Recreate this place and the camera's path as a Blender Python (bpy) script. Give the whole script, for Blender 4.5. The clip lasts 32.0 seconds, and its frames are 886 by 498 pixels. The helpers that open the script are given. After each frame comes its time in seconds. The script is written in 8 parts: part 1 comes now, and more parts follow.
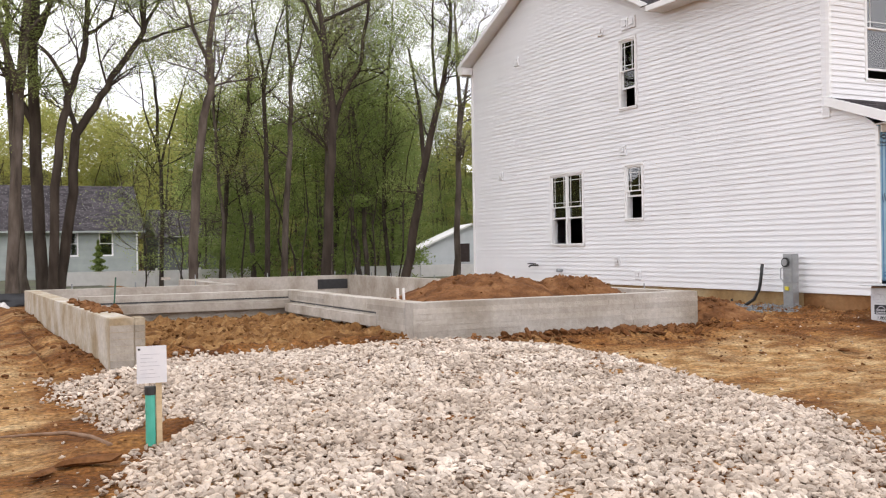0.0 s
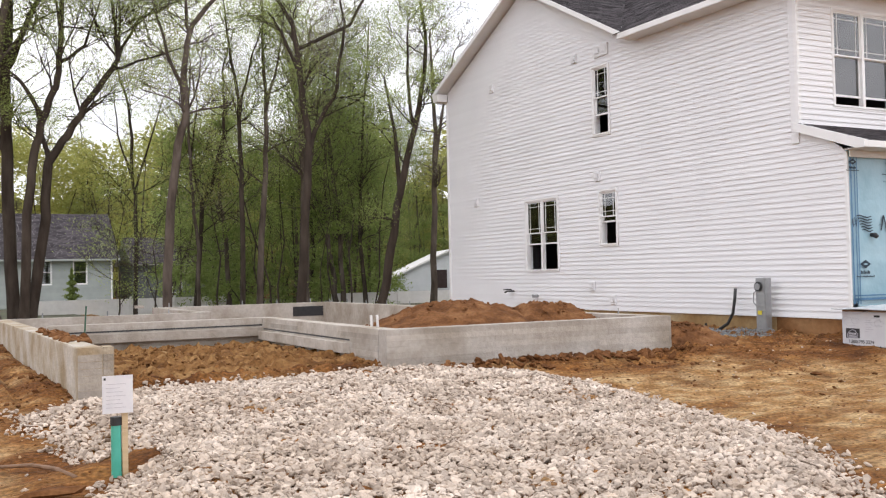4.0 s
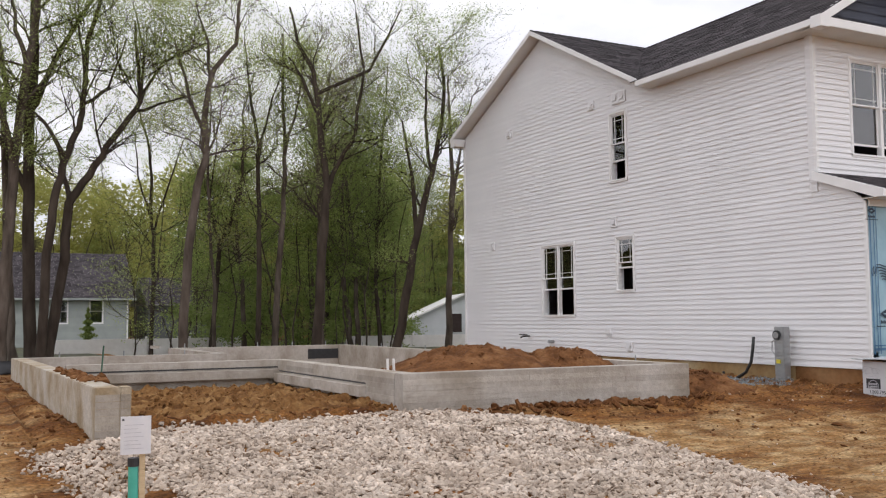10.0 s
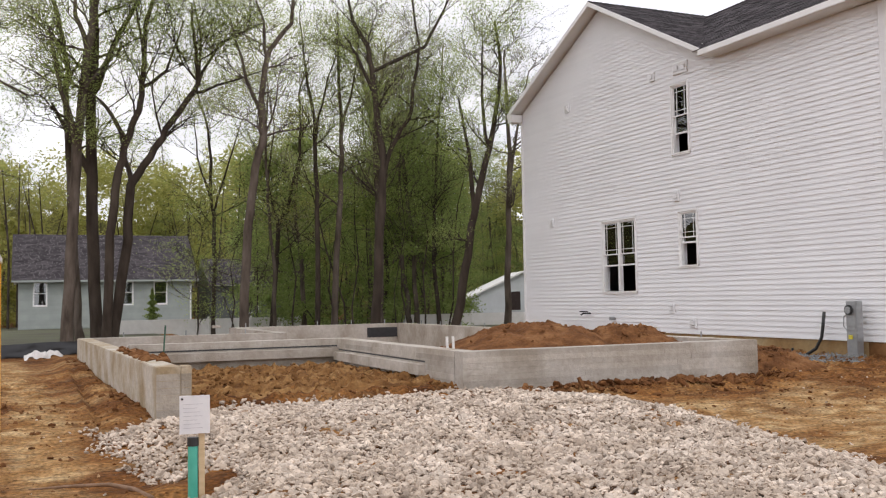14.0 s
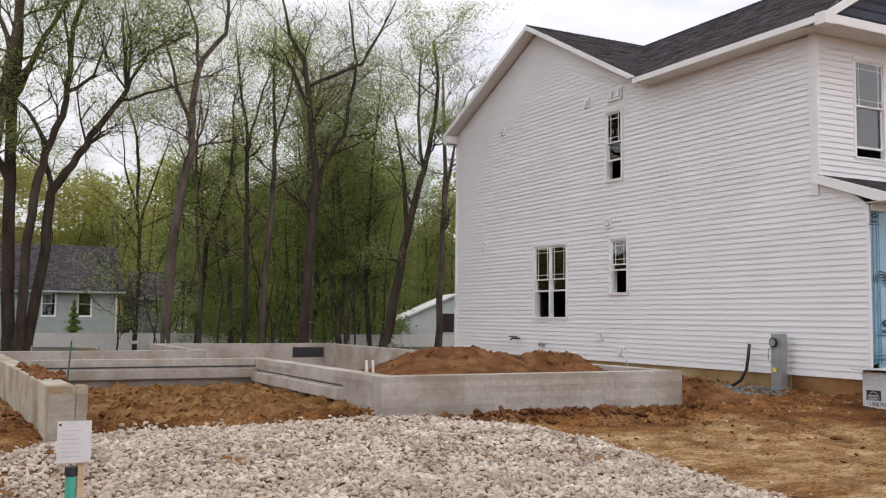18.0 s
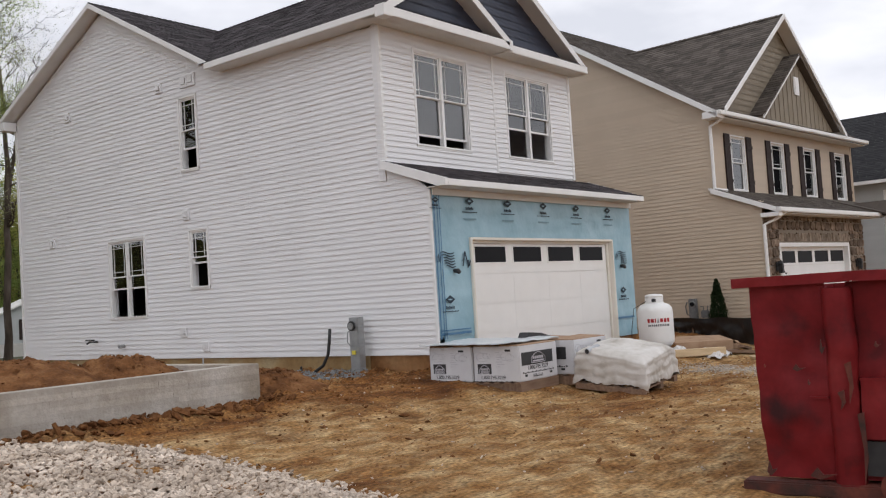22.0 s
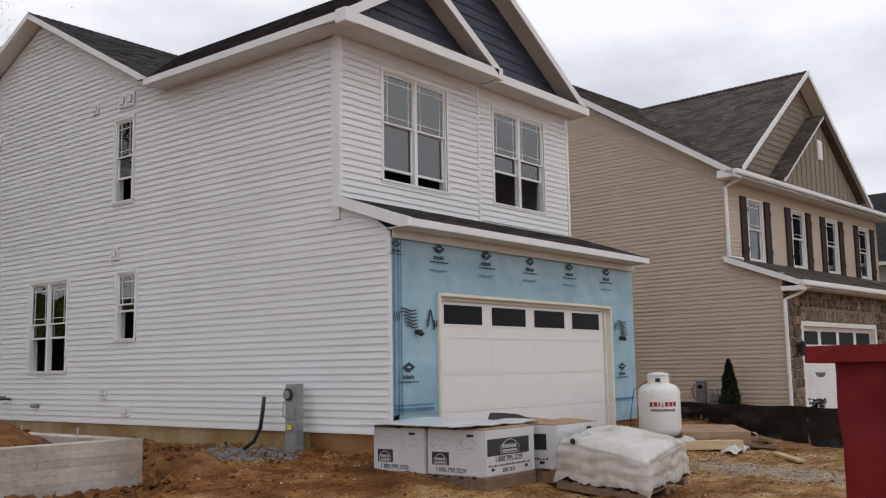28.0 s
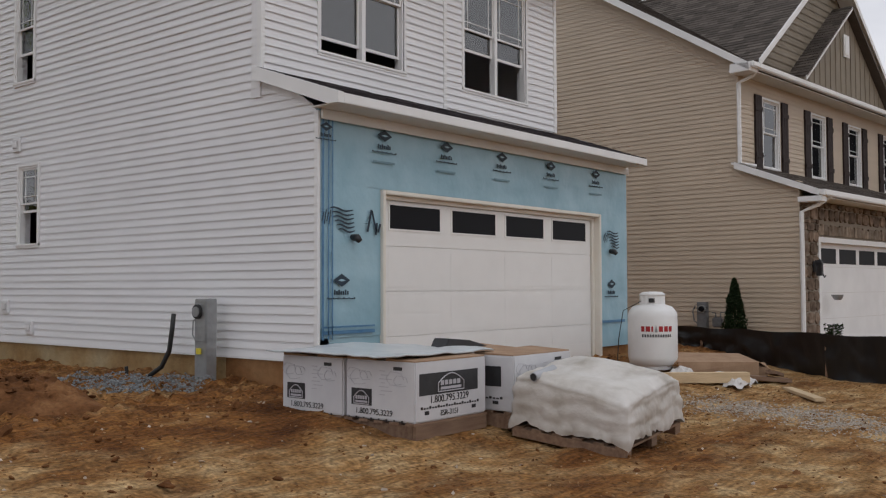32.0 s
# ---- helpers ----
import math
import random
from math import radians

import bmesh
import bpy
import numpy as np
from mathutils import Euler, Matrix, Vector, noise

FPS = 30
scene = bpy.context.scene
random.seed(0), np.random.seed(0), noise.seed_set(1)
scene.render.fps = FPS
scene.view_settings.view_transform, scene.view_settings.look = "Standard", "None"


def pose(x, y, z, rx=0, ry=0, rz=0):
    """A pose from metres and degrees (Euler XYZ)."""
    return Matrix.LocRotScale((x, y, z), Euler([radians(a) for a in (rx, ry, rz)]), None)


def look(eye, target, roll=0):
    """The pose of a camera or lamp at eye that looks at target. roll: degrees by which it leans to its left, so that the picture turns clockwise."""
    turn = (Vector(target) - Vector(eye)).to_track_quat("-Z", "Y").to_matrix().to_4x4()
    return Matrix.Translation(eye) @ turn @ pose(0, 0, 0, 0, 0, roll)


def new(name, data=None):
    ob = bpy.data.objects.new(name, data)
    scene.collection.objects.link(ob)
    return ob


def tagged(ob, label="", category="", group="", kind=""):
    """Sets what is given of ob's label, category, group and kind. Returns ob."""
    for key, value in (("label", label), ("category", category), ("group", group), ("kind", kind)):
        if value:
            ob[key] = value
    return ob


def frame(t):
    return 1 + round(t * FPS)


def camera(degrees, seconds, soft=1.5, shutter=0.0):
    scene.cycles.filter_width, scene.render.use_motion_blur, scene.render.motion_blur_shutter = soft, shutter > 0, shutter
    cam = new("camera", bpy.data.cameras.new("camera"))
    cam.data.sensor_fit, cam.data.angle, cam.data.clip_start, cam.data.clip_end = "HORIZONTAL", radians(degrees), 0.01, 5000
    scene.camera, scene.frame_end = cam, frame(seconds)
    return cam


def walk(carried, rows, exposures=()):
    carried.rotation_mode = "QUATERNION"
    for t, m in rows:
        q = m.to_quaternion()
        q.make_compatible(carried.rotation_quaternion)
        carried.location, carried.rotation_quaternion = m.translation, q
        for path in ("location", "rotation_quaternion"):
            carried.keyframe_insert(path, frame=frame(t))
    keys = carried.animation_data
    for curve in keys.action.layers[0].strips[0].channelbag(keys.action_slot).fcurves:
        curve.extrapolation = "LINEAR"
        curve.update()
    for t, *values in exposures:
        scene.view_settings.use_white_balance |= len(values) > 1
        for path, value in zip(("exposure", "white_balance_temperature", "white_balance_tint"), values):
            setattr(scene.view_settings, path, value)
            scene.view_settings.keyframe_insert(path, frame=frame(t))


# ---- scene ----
cam = camera(50.1, 32.0, soft=1.2)
PATH = [
    (0, (-13.299, -10.677, 1.433), (-12.404, -8.888, 1.433), -0.9),
    (0.5, (-13.266, -10.704, 1.432), (-12.378, -8.912, 1.446), -0.6),
    (1, (-13.23, -10.685, 1.427), (-12.317, -8.906, 1.422), -0.8),
    (1.5, (-13.222, -10.682, 1.426), (-12.272, -8.922, 1.435), -0.7),
    (2, (-13.216, -10.685, 1.426), (-12.27, -8.923, 1.44), -1.1),
    (2.5, (-13.217, -10.694, 1.431), (-12.275, -8.93, 1.486), -0.5),
    (4.5, (-13.245, -10.691, 1.433), (-12.313, -8.923, 1.49), -1.5),
    (5, (-13.253, -10.707, 1.434), (-12.335, -8.931, 1.502), -1.3),
    (5.5, (-13.253, -10.696, 1.439), (-12.357, -8.909, 1.514), -0.8),
    (6, (-13.257, -10.708, 1.428), (-12.364, -8.92, 1.5), -1.2),
    (6.5, (-13.254, -10.705, 1.436), (-12.361, -8.917, 1.512), -1.3),
    (7, (-13.255, -10.692, 1.446), (-12.35, -8.912, 1.561), -1.0),
    (7.5, (-13.257, -10.705, 1.443), (-12.341, -8.932, 1.565), -0.9),
    (8, (-13.255, -10.717, 1.448), (-12.351, -8.938, 1.574), -0.6),
    (8.5, (-13.26, -10.691, 1.445), (-12.383, -8.898, 1.567), -0.4),
    (9, (-13.261, -10.702, 1.433), (-12.367, -8.918, 1.559), -0.3),
    (9.5, (-13.269, -10.698, 1.438), (-12.371, -8.918, 1.593), -0.4),
    (10, (-13.279, -10.689, 1.44), (-12.371, -8.913, 1.587), -0.5),
    (10.5, (-13.305, -10.694, 1.437), (-12.397, -8.917, 1.569), -0.4),
    (11, (-13.316, -10.682, 1.44), (-12.387, -8.917, 1.583), -0.6),
    (11.5, (-13.349, -10.67, 1.433), (-12.408, -8.912, 1.592), -0.3),
    (12, (-13.361, -10.664, 1.409), (-12.454, -8.884, 1.519), -0.5),
    (12.5, (-13.392, -10.65, 1.403), (-12.54, -8.842, 1.48), -0.8),
    (13, (-13.368, -10.618, 1.416), (-12.534, -8.801, 1.475), -0.5),
    (13.5, (-13.29, -10.58, 1.427), (-12.486, -8.752, 1.531), -1.3),
    (15.5, (-12.921, -10.235, 1.408), (-12.136, -8.398, 1.504), 0.3),
    (16, (-12.857, -10.251, 1.417), (-12.089, -8.408, 1.517), 0.4),
    (16.5, (-12.857, -10.222, 1.414), (-12.127, -8.363, 1.516), 0.9),
    (17, (-12.864, -10.24, 1.424), (-12.171, -8.368, 1.545), 1.0),
    (17.5, (-12.862, -10.254, 1.434), (-12.077, -8.419, 1.567), 0.7),
    (18, (-12.87, -10.227, 1.457), (-11.954, -8.455, 1.603), 0.6),
    (18.5, (-12.801, -10.287, 1.448), (-11.588, -8.706, 1.622), 1.0),
    (19, (-12.805, -10.361, 1.424), (-11.441, -8.905, 1.559), 0.4),
    (19.5, (-12.865, -10.216, 1.508), (-11.354, -8.909, 1.606), -1.2),
    (20, (-12.785, -10.309, 1.492), (-11.264, -9.018, 1.631), -1.1),
    (20.5, (-12.721, -10.361, 1.458), (-11.219, -9.051, 1.631), 0.3),
    (21, (-12.6, -10.347, 1.449), (-11.216, -8.906, 1.539), 0.2),
    (21.5, (-12.379, -10.24, 1.488), (-10.968, -8.825, 1.573), -1.8),
    (22, (-12.243, -10.116, 1.501), (-10.688, -8.862, 1.603), -3.6),
    (22.5, (-12.046, -10.153, 1.452), (-10.617, -8.768, 1.654), 0.3),
    (23, (-11.75, -10.088, 1.461), (-10.3, -8.716, 1.589), -0.3),
    (23.5, (-11.653, -9.981, 1.334), (-10.099, -8.737, 1.53), -0.8),
    (24, (-11.437, -9.832, 1.504), (-9.965, -8.491, 1.69), -1.5),
    (24.5, (-11.274, -9.791, 1.437), (-9.857, -8.395, 1.649), -0.6),
    (25, (-11.001, -9.656, 1.445), (-9.51, -8.34, 1.655), -0.8),
    (25.5, (-10.911, -9.469, 1.442), (-9.338, -8.25, 1.639), -1.6),
    (27.5, (-9.901, -8.864, 1.467), (-8.343, -7.632, 1.705), -1.1),
    (28, (-9.61, -8.705, 1.434), (-8.064, -7.461, 1.684), -1.0),
    (28.5, (-9.339, -8.597, 1.444), (-7.68, -7.502, 1.66), -2.1),
    (29, (-9.08, -8.543, 1.412), (-7.518, -7.3, 1.538), 0.4),
    (29.5, (-8.672, -8.362, 1.404), (-7.067, -7.184, 1.592), -1.4),
    (30, (-8.403, -8.19, 1.372), (-6.786, -7.04, 1.626), -1.6),
    (30.5, (-8.137, -8.032, 1.367), (-6.613, -6.747, 1.518), -0.8),
    (31, (-7.804, -7.87, 1.359), (-6.158, -6.752, 1.564), 0.2),
    (31.5, (-7.324, -7.557, 1.208), (-5.685, -6.434, 1.434), -0.6),
    (32, (-7.145, -7.625, 1.381), (-5.596, -6.362, 1.461), -0.2),
]
walk(cam, [(t, look(eye, aim, lean)) for t, eye, aim, lean in PATH],
     [(0, 0.13, 6400, 15), (5, 0.00, 6350, 15), (9, -0.40, 6350, 15), (10, -0.38, 6350, 15), (12, -0.38, 6400, 15), (13, -0.18, 6450, 15), (16, -0.42, 6450, 15), (18, -0.42, 6350, 15),
      (19, -0.61, 6280, 13), (20, -0.56, 6320, 13), (25, -0.70, 6280, 13), (28, -0.84, 6280, 13), (29, -1.10, 6280, 13), (30, -0.84, 6280, 13), (31, -0.94, 6280, 13), (32, -1.01, 6280, 13)])


# ---- world and light: bright overcast afternoon ----
world = bpy.data.worlds.new("sky")
scene.world = world
world.use_nodes = True
wn, wl = world.node_tree.nodes, world.node_tree.links
wn.clear()
w_out = wn.new("ShaderNodeOutputWorld")
w_bg = wn.new("ShaderNodeBackground")
w_sky = wn.new("ShaderNodeTexSky")
w_sky.sky_type = "NISHITA"
w_sky.sun_disc = False
w_sky.sun_elevation, w_sky.sun_rotation = radians(51), radians(197)
w_coord = wn.new("ShaderNodeTexCoord")
w_map = wn.new("ShaderNodeMapping")
w_map.inputs["Scale"].default_value = (1.0, 1.0, 2.6)
w_noise = wn.new("ShaderNodeTexNoise")
w_noise.inputs["Scale"].default_value, w_noise.inputs["Detail"].default_value = 2.6, 7.0
w_noise.inputs["Roughness"].default_value = 0.55
w_ramp = wn.new("ShaderNodeValToRGB")
w_ramp.color_ramp.elements[0].position, w_ramp.color_ramp.elements[0].color = 0.34, (11.6, 11.9, 12.5, 1)
w_ramp.color_ramp.elements[1].position, w_ramp.color_ramp.elements[1].color = 0.58, (17.6, 17.6, 17.6, 1)
w_mix = wn.new("ShaderNodeMix")
w_mix.data_type = "RGBA"
w_mix.inputs["Factor"].default_value = 0.93
wl.new(w_coord.outputs["Generated"], w_map.inputs["Vector"])
wl.new(w_map.outputs["Vector"], w_noise.inputs["Vector"])
wl.new(w_noise.outputs["Fac"], w_ramp.inputs["Fac"])
wl.new(w_sky.outputs["Color"], w_mix.inputs["A"])
wl.new(w_ramp.outputs["Color"], w_mix.inputs["B"])
wl.new(w_mix.outputs["Result"], w_bg.inputs["Color"])
w_bg.inputs["Strength"].default_value = 0.105
wl.new(w_bg.outputs["Background"], w_out.inputs["Surface"])

sun_data = bpy.data.lights.new("sun", "SUN")
sun_data.energy, sun_data.angle, sun_data.color = 0.5, radians(25), (1.0, 0.96, 0.9)
sun = new("sun", sun_data)
sun.matrix_world = look((-14, -46, 60), (0, 0, 0))


# ---- materials ----
def mat(name, base, rough=0.7, metal=0.0, var=(), bump=0.0, bump_scale=40.0, scale=6.0, detail=5.0, coords="Object",
        island=0.0, stretch=(1, 1, 1), spec=0.5, fine=0.0, stops=(0.32, 0.68), random_val=0.0):
    """Principled material: base colour mixed with the colours in var by noise at two scales, with noise relief."""
    m = bpy.data.materials.new(name)
    m.use_nodes = True
    n, l = m.node_tree.nodes, m.node_tree.links
    b = n["Principled BSDF"]
    b.inputs["Roughness"].default_value, b.inputs["Metallic"].default_value = rough, metal
    b.inputs["Specular IOR Level"].default_value = spec
    b.inputs["Base Color"].default_value = (*base, 1)
    tc = n.new("ShaderNodeTexCoord")
    mp = n.new("ShaderNodeMapping")
    mp.inputs["Scale"].default_value = stretch
    l.new(tc.outputs[coords], mp.inputs["Vector"])
    out = None
    if var:
        nz = n.new("ShaderNodeTexNoise")
        nz.inputs["Scale"].default_value, nz.inputs["Detail"].default_value = scale, detail
        l.new(mp.outputs["Vector"], nz.inputs["Vector"])
        rp = n.new("ShaderNodeValToRGB")
        cols = [base, *var]
        els = rp.color_ramp.elements
        els[0].position, els[0].color = stops[0], (*cols[0], 1)
        els[1].position, els[1].color = stops[1], (*cols[-1], 1)
        for i, c in enumerate(cols[1:-1], 1):
            e = els.new(stops[0] + (stops[1] - stops[0]) * i / (len(cols) - 1))
            e.color = (*c, 1)
        l.new(nz.outputs["Fac"], rp.inputs["Fac"])
        out = rp.outputs["Color"]
    if fine:
        nf = n.new("ShaderNodeTexNoise")
        nf.inputs["Scale"].default_value, nf.inputs["Detail"].default_value = scale * 9, 4
        l.new(mp.outputs["Vector"], nf.inputs["Vector"])
        mr = n.new("ShaderNodeMapRange")
        mr.inputs["From Min"].default_value, mr.inputs["From Max"].default_value = 0.25, 0.75
        mr.inputs["To Min"].default_value, mr.inputs["To Max"].default_value = 1 - fine, 1 + fine
        l.new(nf.outputs["Fac"], mr.inputs["Value"])
        vm = n.new("ShaderNodeVectorMath")
        vm.operation = "SCALE"
        if out:
            l.new(out, vm.inputs[0])
        else:
            vm.inputs[0].default_value = base
        l.new(mr.outputs["Result"], vm.inputs["Scale"])
        out = vm.outputs["Vector"]
    if island or random_val:
        src = n.new("ShaderNodeNewGeometry").outputs["Random Per Island"] if island else n.new("ShaderNodeObjectInfo").outputs["Random"]
        amount = island or random_val
        mr = n.new("ShaderNodeMapRange")
        mr.inputs["To Min"].default_value, mr.inputs["To Max"].default_value = 1 - amount, 1 + amount
        l.new(src, mr.inputs["Value"])
        vm = n.new("ShaderNodeVectorMath")
        vm.operation = "SCALE"
        if out:
            l.new(out, vm.inputs[0])
        else:
            vm.inputs[0].default_value = base
        l.new(mr.outputs["Result"], vm.inputs["Scale"])
        out = vm.outputs["Vector"]
    if out:
        l.new(out, b.inputs["Base Color"])
    if bump:
        nb = n.new("ShaderNodeTexNoise")
        nb.inputs["Scale"].default_value, nb.inputs["Detail"].default_value = bump_scale, 6
        l.new(mp.outputs["Vector"], nb.inputs["Vector"])
        bp = n.new("ShaderNodeBump")
        bp.inputs["Strength"].default_value, bp.inputs["Distance"].default_value = min(1.0, bump), 0.02
        l.new(nb.outputs["Fac"], bp.inputs["Height"])
        l.new(bp.outputs["Normal"], b.inputs["Normal"])
    return m


def leaf_mat(name, a, b_, c):
    """Thin leaves: matt, with light coming through, varied leaf by leaf."""
    m = bpy.data.materials.new(name)
    m.use_nodes = True
    n, l = m.node_tree.nodes, m.node_tree.links
    n.clear()
    out = n.new("ShaderNodeOutputMaterial")
    geo = n.new("ShaderNodeNewGeometry")
    rp = n.new("ShaderNodeValToRGB")
    rp.color_ramp.elements[0].color, rp.color_ramp.elements[1].color = (*a, 1), (*c, 1)
    rp.color_ramp.elements.new(0.5).color = (*b_, 1)
    l.new(geo.outputs["Random Per Island"], rp.inputs["Fac"])
    d, t = n.new("ShaderNodeBsdfDiffuse"), n.new("ShaderNodeBsdfTranslucent")
    mx = n.new("ShaderNodeMixShader")
    mx.inputs["Fac"].default_value = 0.55
    l.new(rp.outputs["Color"], d.inputs["Color"])
    lit = n.new("ShaderNodeVectorMath")                     # young leaves pass more light than they throw back
    lit.operation, lit.inputs["Scale"].default_value = "SCALE", 1.7
    l.new(rp.outputs["Color"], lit.inputs[0])
    l.new(lit.outputs["Vector"], t.inputs["Color"])
    l.new(d.outputs["BSDF"], mx.inputs[1])
    l.new(t.outputs["BSDF"], mx.inputs[2])
    l.new(mx.outputs["Shader"], out.inputs["Surface"])
    return m


def glass_mat(name, tint=(0.9, 0.95, 0.95), clear=0.8):
    """Window glass: clear and dark inside, with a mirror gloss that grows at grazing angles."""
    m = bpy.data.materials.new(name)
    m.use_nodes = True
    n, l = m.node_tree.nodes, m.node_tree.links
    n.clear()
    out = n.new("ShaderNodeOutputMaterial")
    tr, gl, fr, mx = n.new("ShaderNodeBsdfTransparent"), n.new("ShaderNodeBsdfGlossy"), n.new("ShaderNodeFresnel"), n.new("ShaderNodeMixShader")
    tr.inputs["Color"].default_value = (*[c * clear for c in tint], 1)
    gl.inputs["Roughness"].default_value = 0.015
    mr = n.new("ShaderNodeMapRange")
    mr.inputs["To Min"].default_value, mr.inputs["To Max"].default_value = 0.11, 1.0
    fr.inputs["IOR"].default_value = 1.6
    l.new(fr.outputs["Fac"], mr.inputs["Value"])
    l.new(mr.outputs["Result"], mx.inputs["Fac"])
    l.new(tr.outputs["BSDF"], mx.inputs[1])
    l.new(gl.outputs["BSDF"], mx.inputs[2])
    l.new(mx.outputs["Shader"], out.inputs["Surface"])
    return m


def dirt_mat(name):
    """Site soil: orange clay and dry tan crust by the vertex value 'dry', blotched, with clods and cart marks."""
    m = bpy.data.materials.new(name)
    m.use_nodes = True
    n, l = m.node_tree.nodes, m.node_tree.links
    b = n["Principled BSDF"]
    b.inputs["Roughness"].default_value = 0.95
    b.inputs["Specular IOR Level"].default_value = 0.15
    tc, at = n.new("ShaderNodeTexCoord"), n.new("ShaderNodeAttribute")
    at.attribute_name = "dry"

    def noise_of(scale, detail=6, stretch=None):
        z = n.new("ShaderNodeTexNoise")
        z.inputs["Scale"].default_value, z.inputs["Detail"].default_value = scale, detail
        if stretch:
            mp = n.new("ShaderNodeMapping")
            mp.inputs["Scale"].default_value = stretch
            mp.inputs["Rotation"].default_value = (0, 0, 0.45)
            l.new(tc.outputs["Object"], mp.inputs["Vector"])
            l.new(mp.outputs["Vector"], z.inputs["Vector"])
        else:
            l.new(tc.outputs["Object"], z.inputs["Vector"])
        return z.outputs["Fac"]

    def ramp(src, stops):
        r = n.new("ShaderNodeValToRGB")
        els = r.color_ramp.elements
        els[0].position, els[0].color = stops[0][0], (*stops[0][1], 1)
        els[1].position, els[1].color = stops[-1][0], (*stops[-1][1], 1)
        for p, c in stops[1:-1]:
            els.new(p).color = (*c, 1)
        l.new(src, r.inputs["Fac"])
        return r.outputs["Color"]

    def mix(fac, a, c):
        x = n.new("ShaderNodeMix")
        x.data_type = "RGBA"
        l.new(fac, x.inputs["Factor"])
        l.new(a, x.inputs["A"])
        l.new(c, x.inputs["B"])
        return x.outputs["Result"]

    clay = ramp(noise_of(2.2), [(0.3, (0.090, 0.034, 0.010)), (0.48, (0.168, 0.068, 0.0185)), (0.62, (0.238, 0.107, 0.032)), (0.74, (0.325, 0.168, 0.058))])
    dry = ramp(noise_of(3.0, 10, (1.0, 1.25, 1.0)), [(0.3, (0.215, 0.102, 0.030)), (0.48, (0.34, 0.195, 0.079)), (0.66, (0.475, 0.33, 0.168))])
    ad = n.new("ShaderNodeMath")
    ad.operation = "ADD"
    l.new(at.outputs["Fac"], ad.inputs[0])
    sh = n.new("ShaderNodeMapRange")
    sh.inputs["From Min"].default_value, sh.inputs["From Max"].default_value = 0.3, 0.7
    sh.inputs["To Min"].default_value, sh.inputs["To Max"].default_value = -0.75, 0.75
    l.new(noise_of(0.9, 10, (1.0, 1.6, 1.0)), sh.inputs["Value"])
    l.new(sh.outputs["Result"], ad.inputs[1])
    ad.use_clamp = True
    col = mix(ad.outputs["Value"], clay, dry)
    fine = n.new("ShaderNodeMapRange")
    fine.inputs["From Min"].default_value, fine.inputs["From Max"].default_value = 0.3, 0.7
    fine.inputs["To Min"].default_value, fine.inputs["To Max"].default_value = 0.5, 1.5
    l.new(noise_of(27, 12), fine.inputs["Value"])
    vm = n.new("ShaderNodeVectorMath")
    vm.operation = "SCALE"
    l.new(col, vm.inputs[0])
    marks = n.new("ShaderNodeMapRange")                     # cart and rake marks
    marks.inputs["From Min"].default_value, marks.inputs["From Max"].default_value = 0.35, 0.62
    marks.inputs["To Min"].default_value, marks.inputs["To Max"].default_value = 0.72, 1.14
    streak = noise_of(5.0, 6, (0.5, 5.0, 1.0))
    l.new(streak, marks.inputs["Value"])
    both = n.new("ShaderNodeMath")
    both.operation = "MULTIPLY"
    l.new(fine.outputs["Result"], both.inputs[0])
    l.new(marks.outputs["Result"], both.inputs[1])
    l.new(both.outputs["Value"], vm.inputs["Scale"])
    l.new(vm.outputs["Vector"], b.inputs["Base Color"])
    bp = n.new("ShaderNodeBump")
    bp.inputs["Strength"].default_value, bp.inputs["Distance"].default_value = 1.0, 0.06
    crumb = n.new("ShaderNodeTexVoronoi")
    crumb.inputs["Scale"].default_value = 22
    l.new(tc.outputs["Object"], crumb.inputs["Vector"])
    rise = n.new("ShaderNodeMath")
    rise.operation = "MULTIPLY_ADD"
    rise.inputs[1].default_value = -0.35
    l.new(crumb.outputs["Distance"], rise.inputs[0])
    l.new(noise_of(12, 12), rise.inputs[2])
    comb = n.new("ShaderNodeMath")
    comb.operation = "MULTIPLY_ADD"
    comb.inputs[1].default_value = 0.5
    l.new(streak, comb.inputs[0])
    l.new(rise.outputs["Value"], comb.inputs[2])
    l.new(comb.outputs["Value"], bp.inputs["Height"])
    l.new(bp.outputs["Normal"], b.inputs["Normal"])
    return m


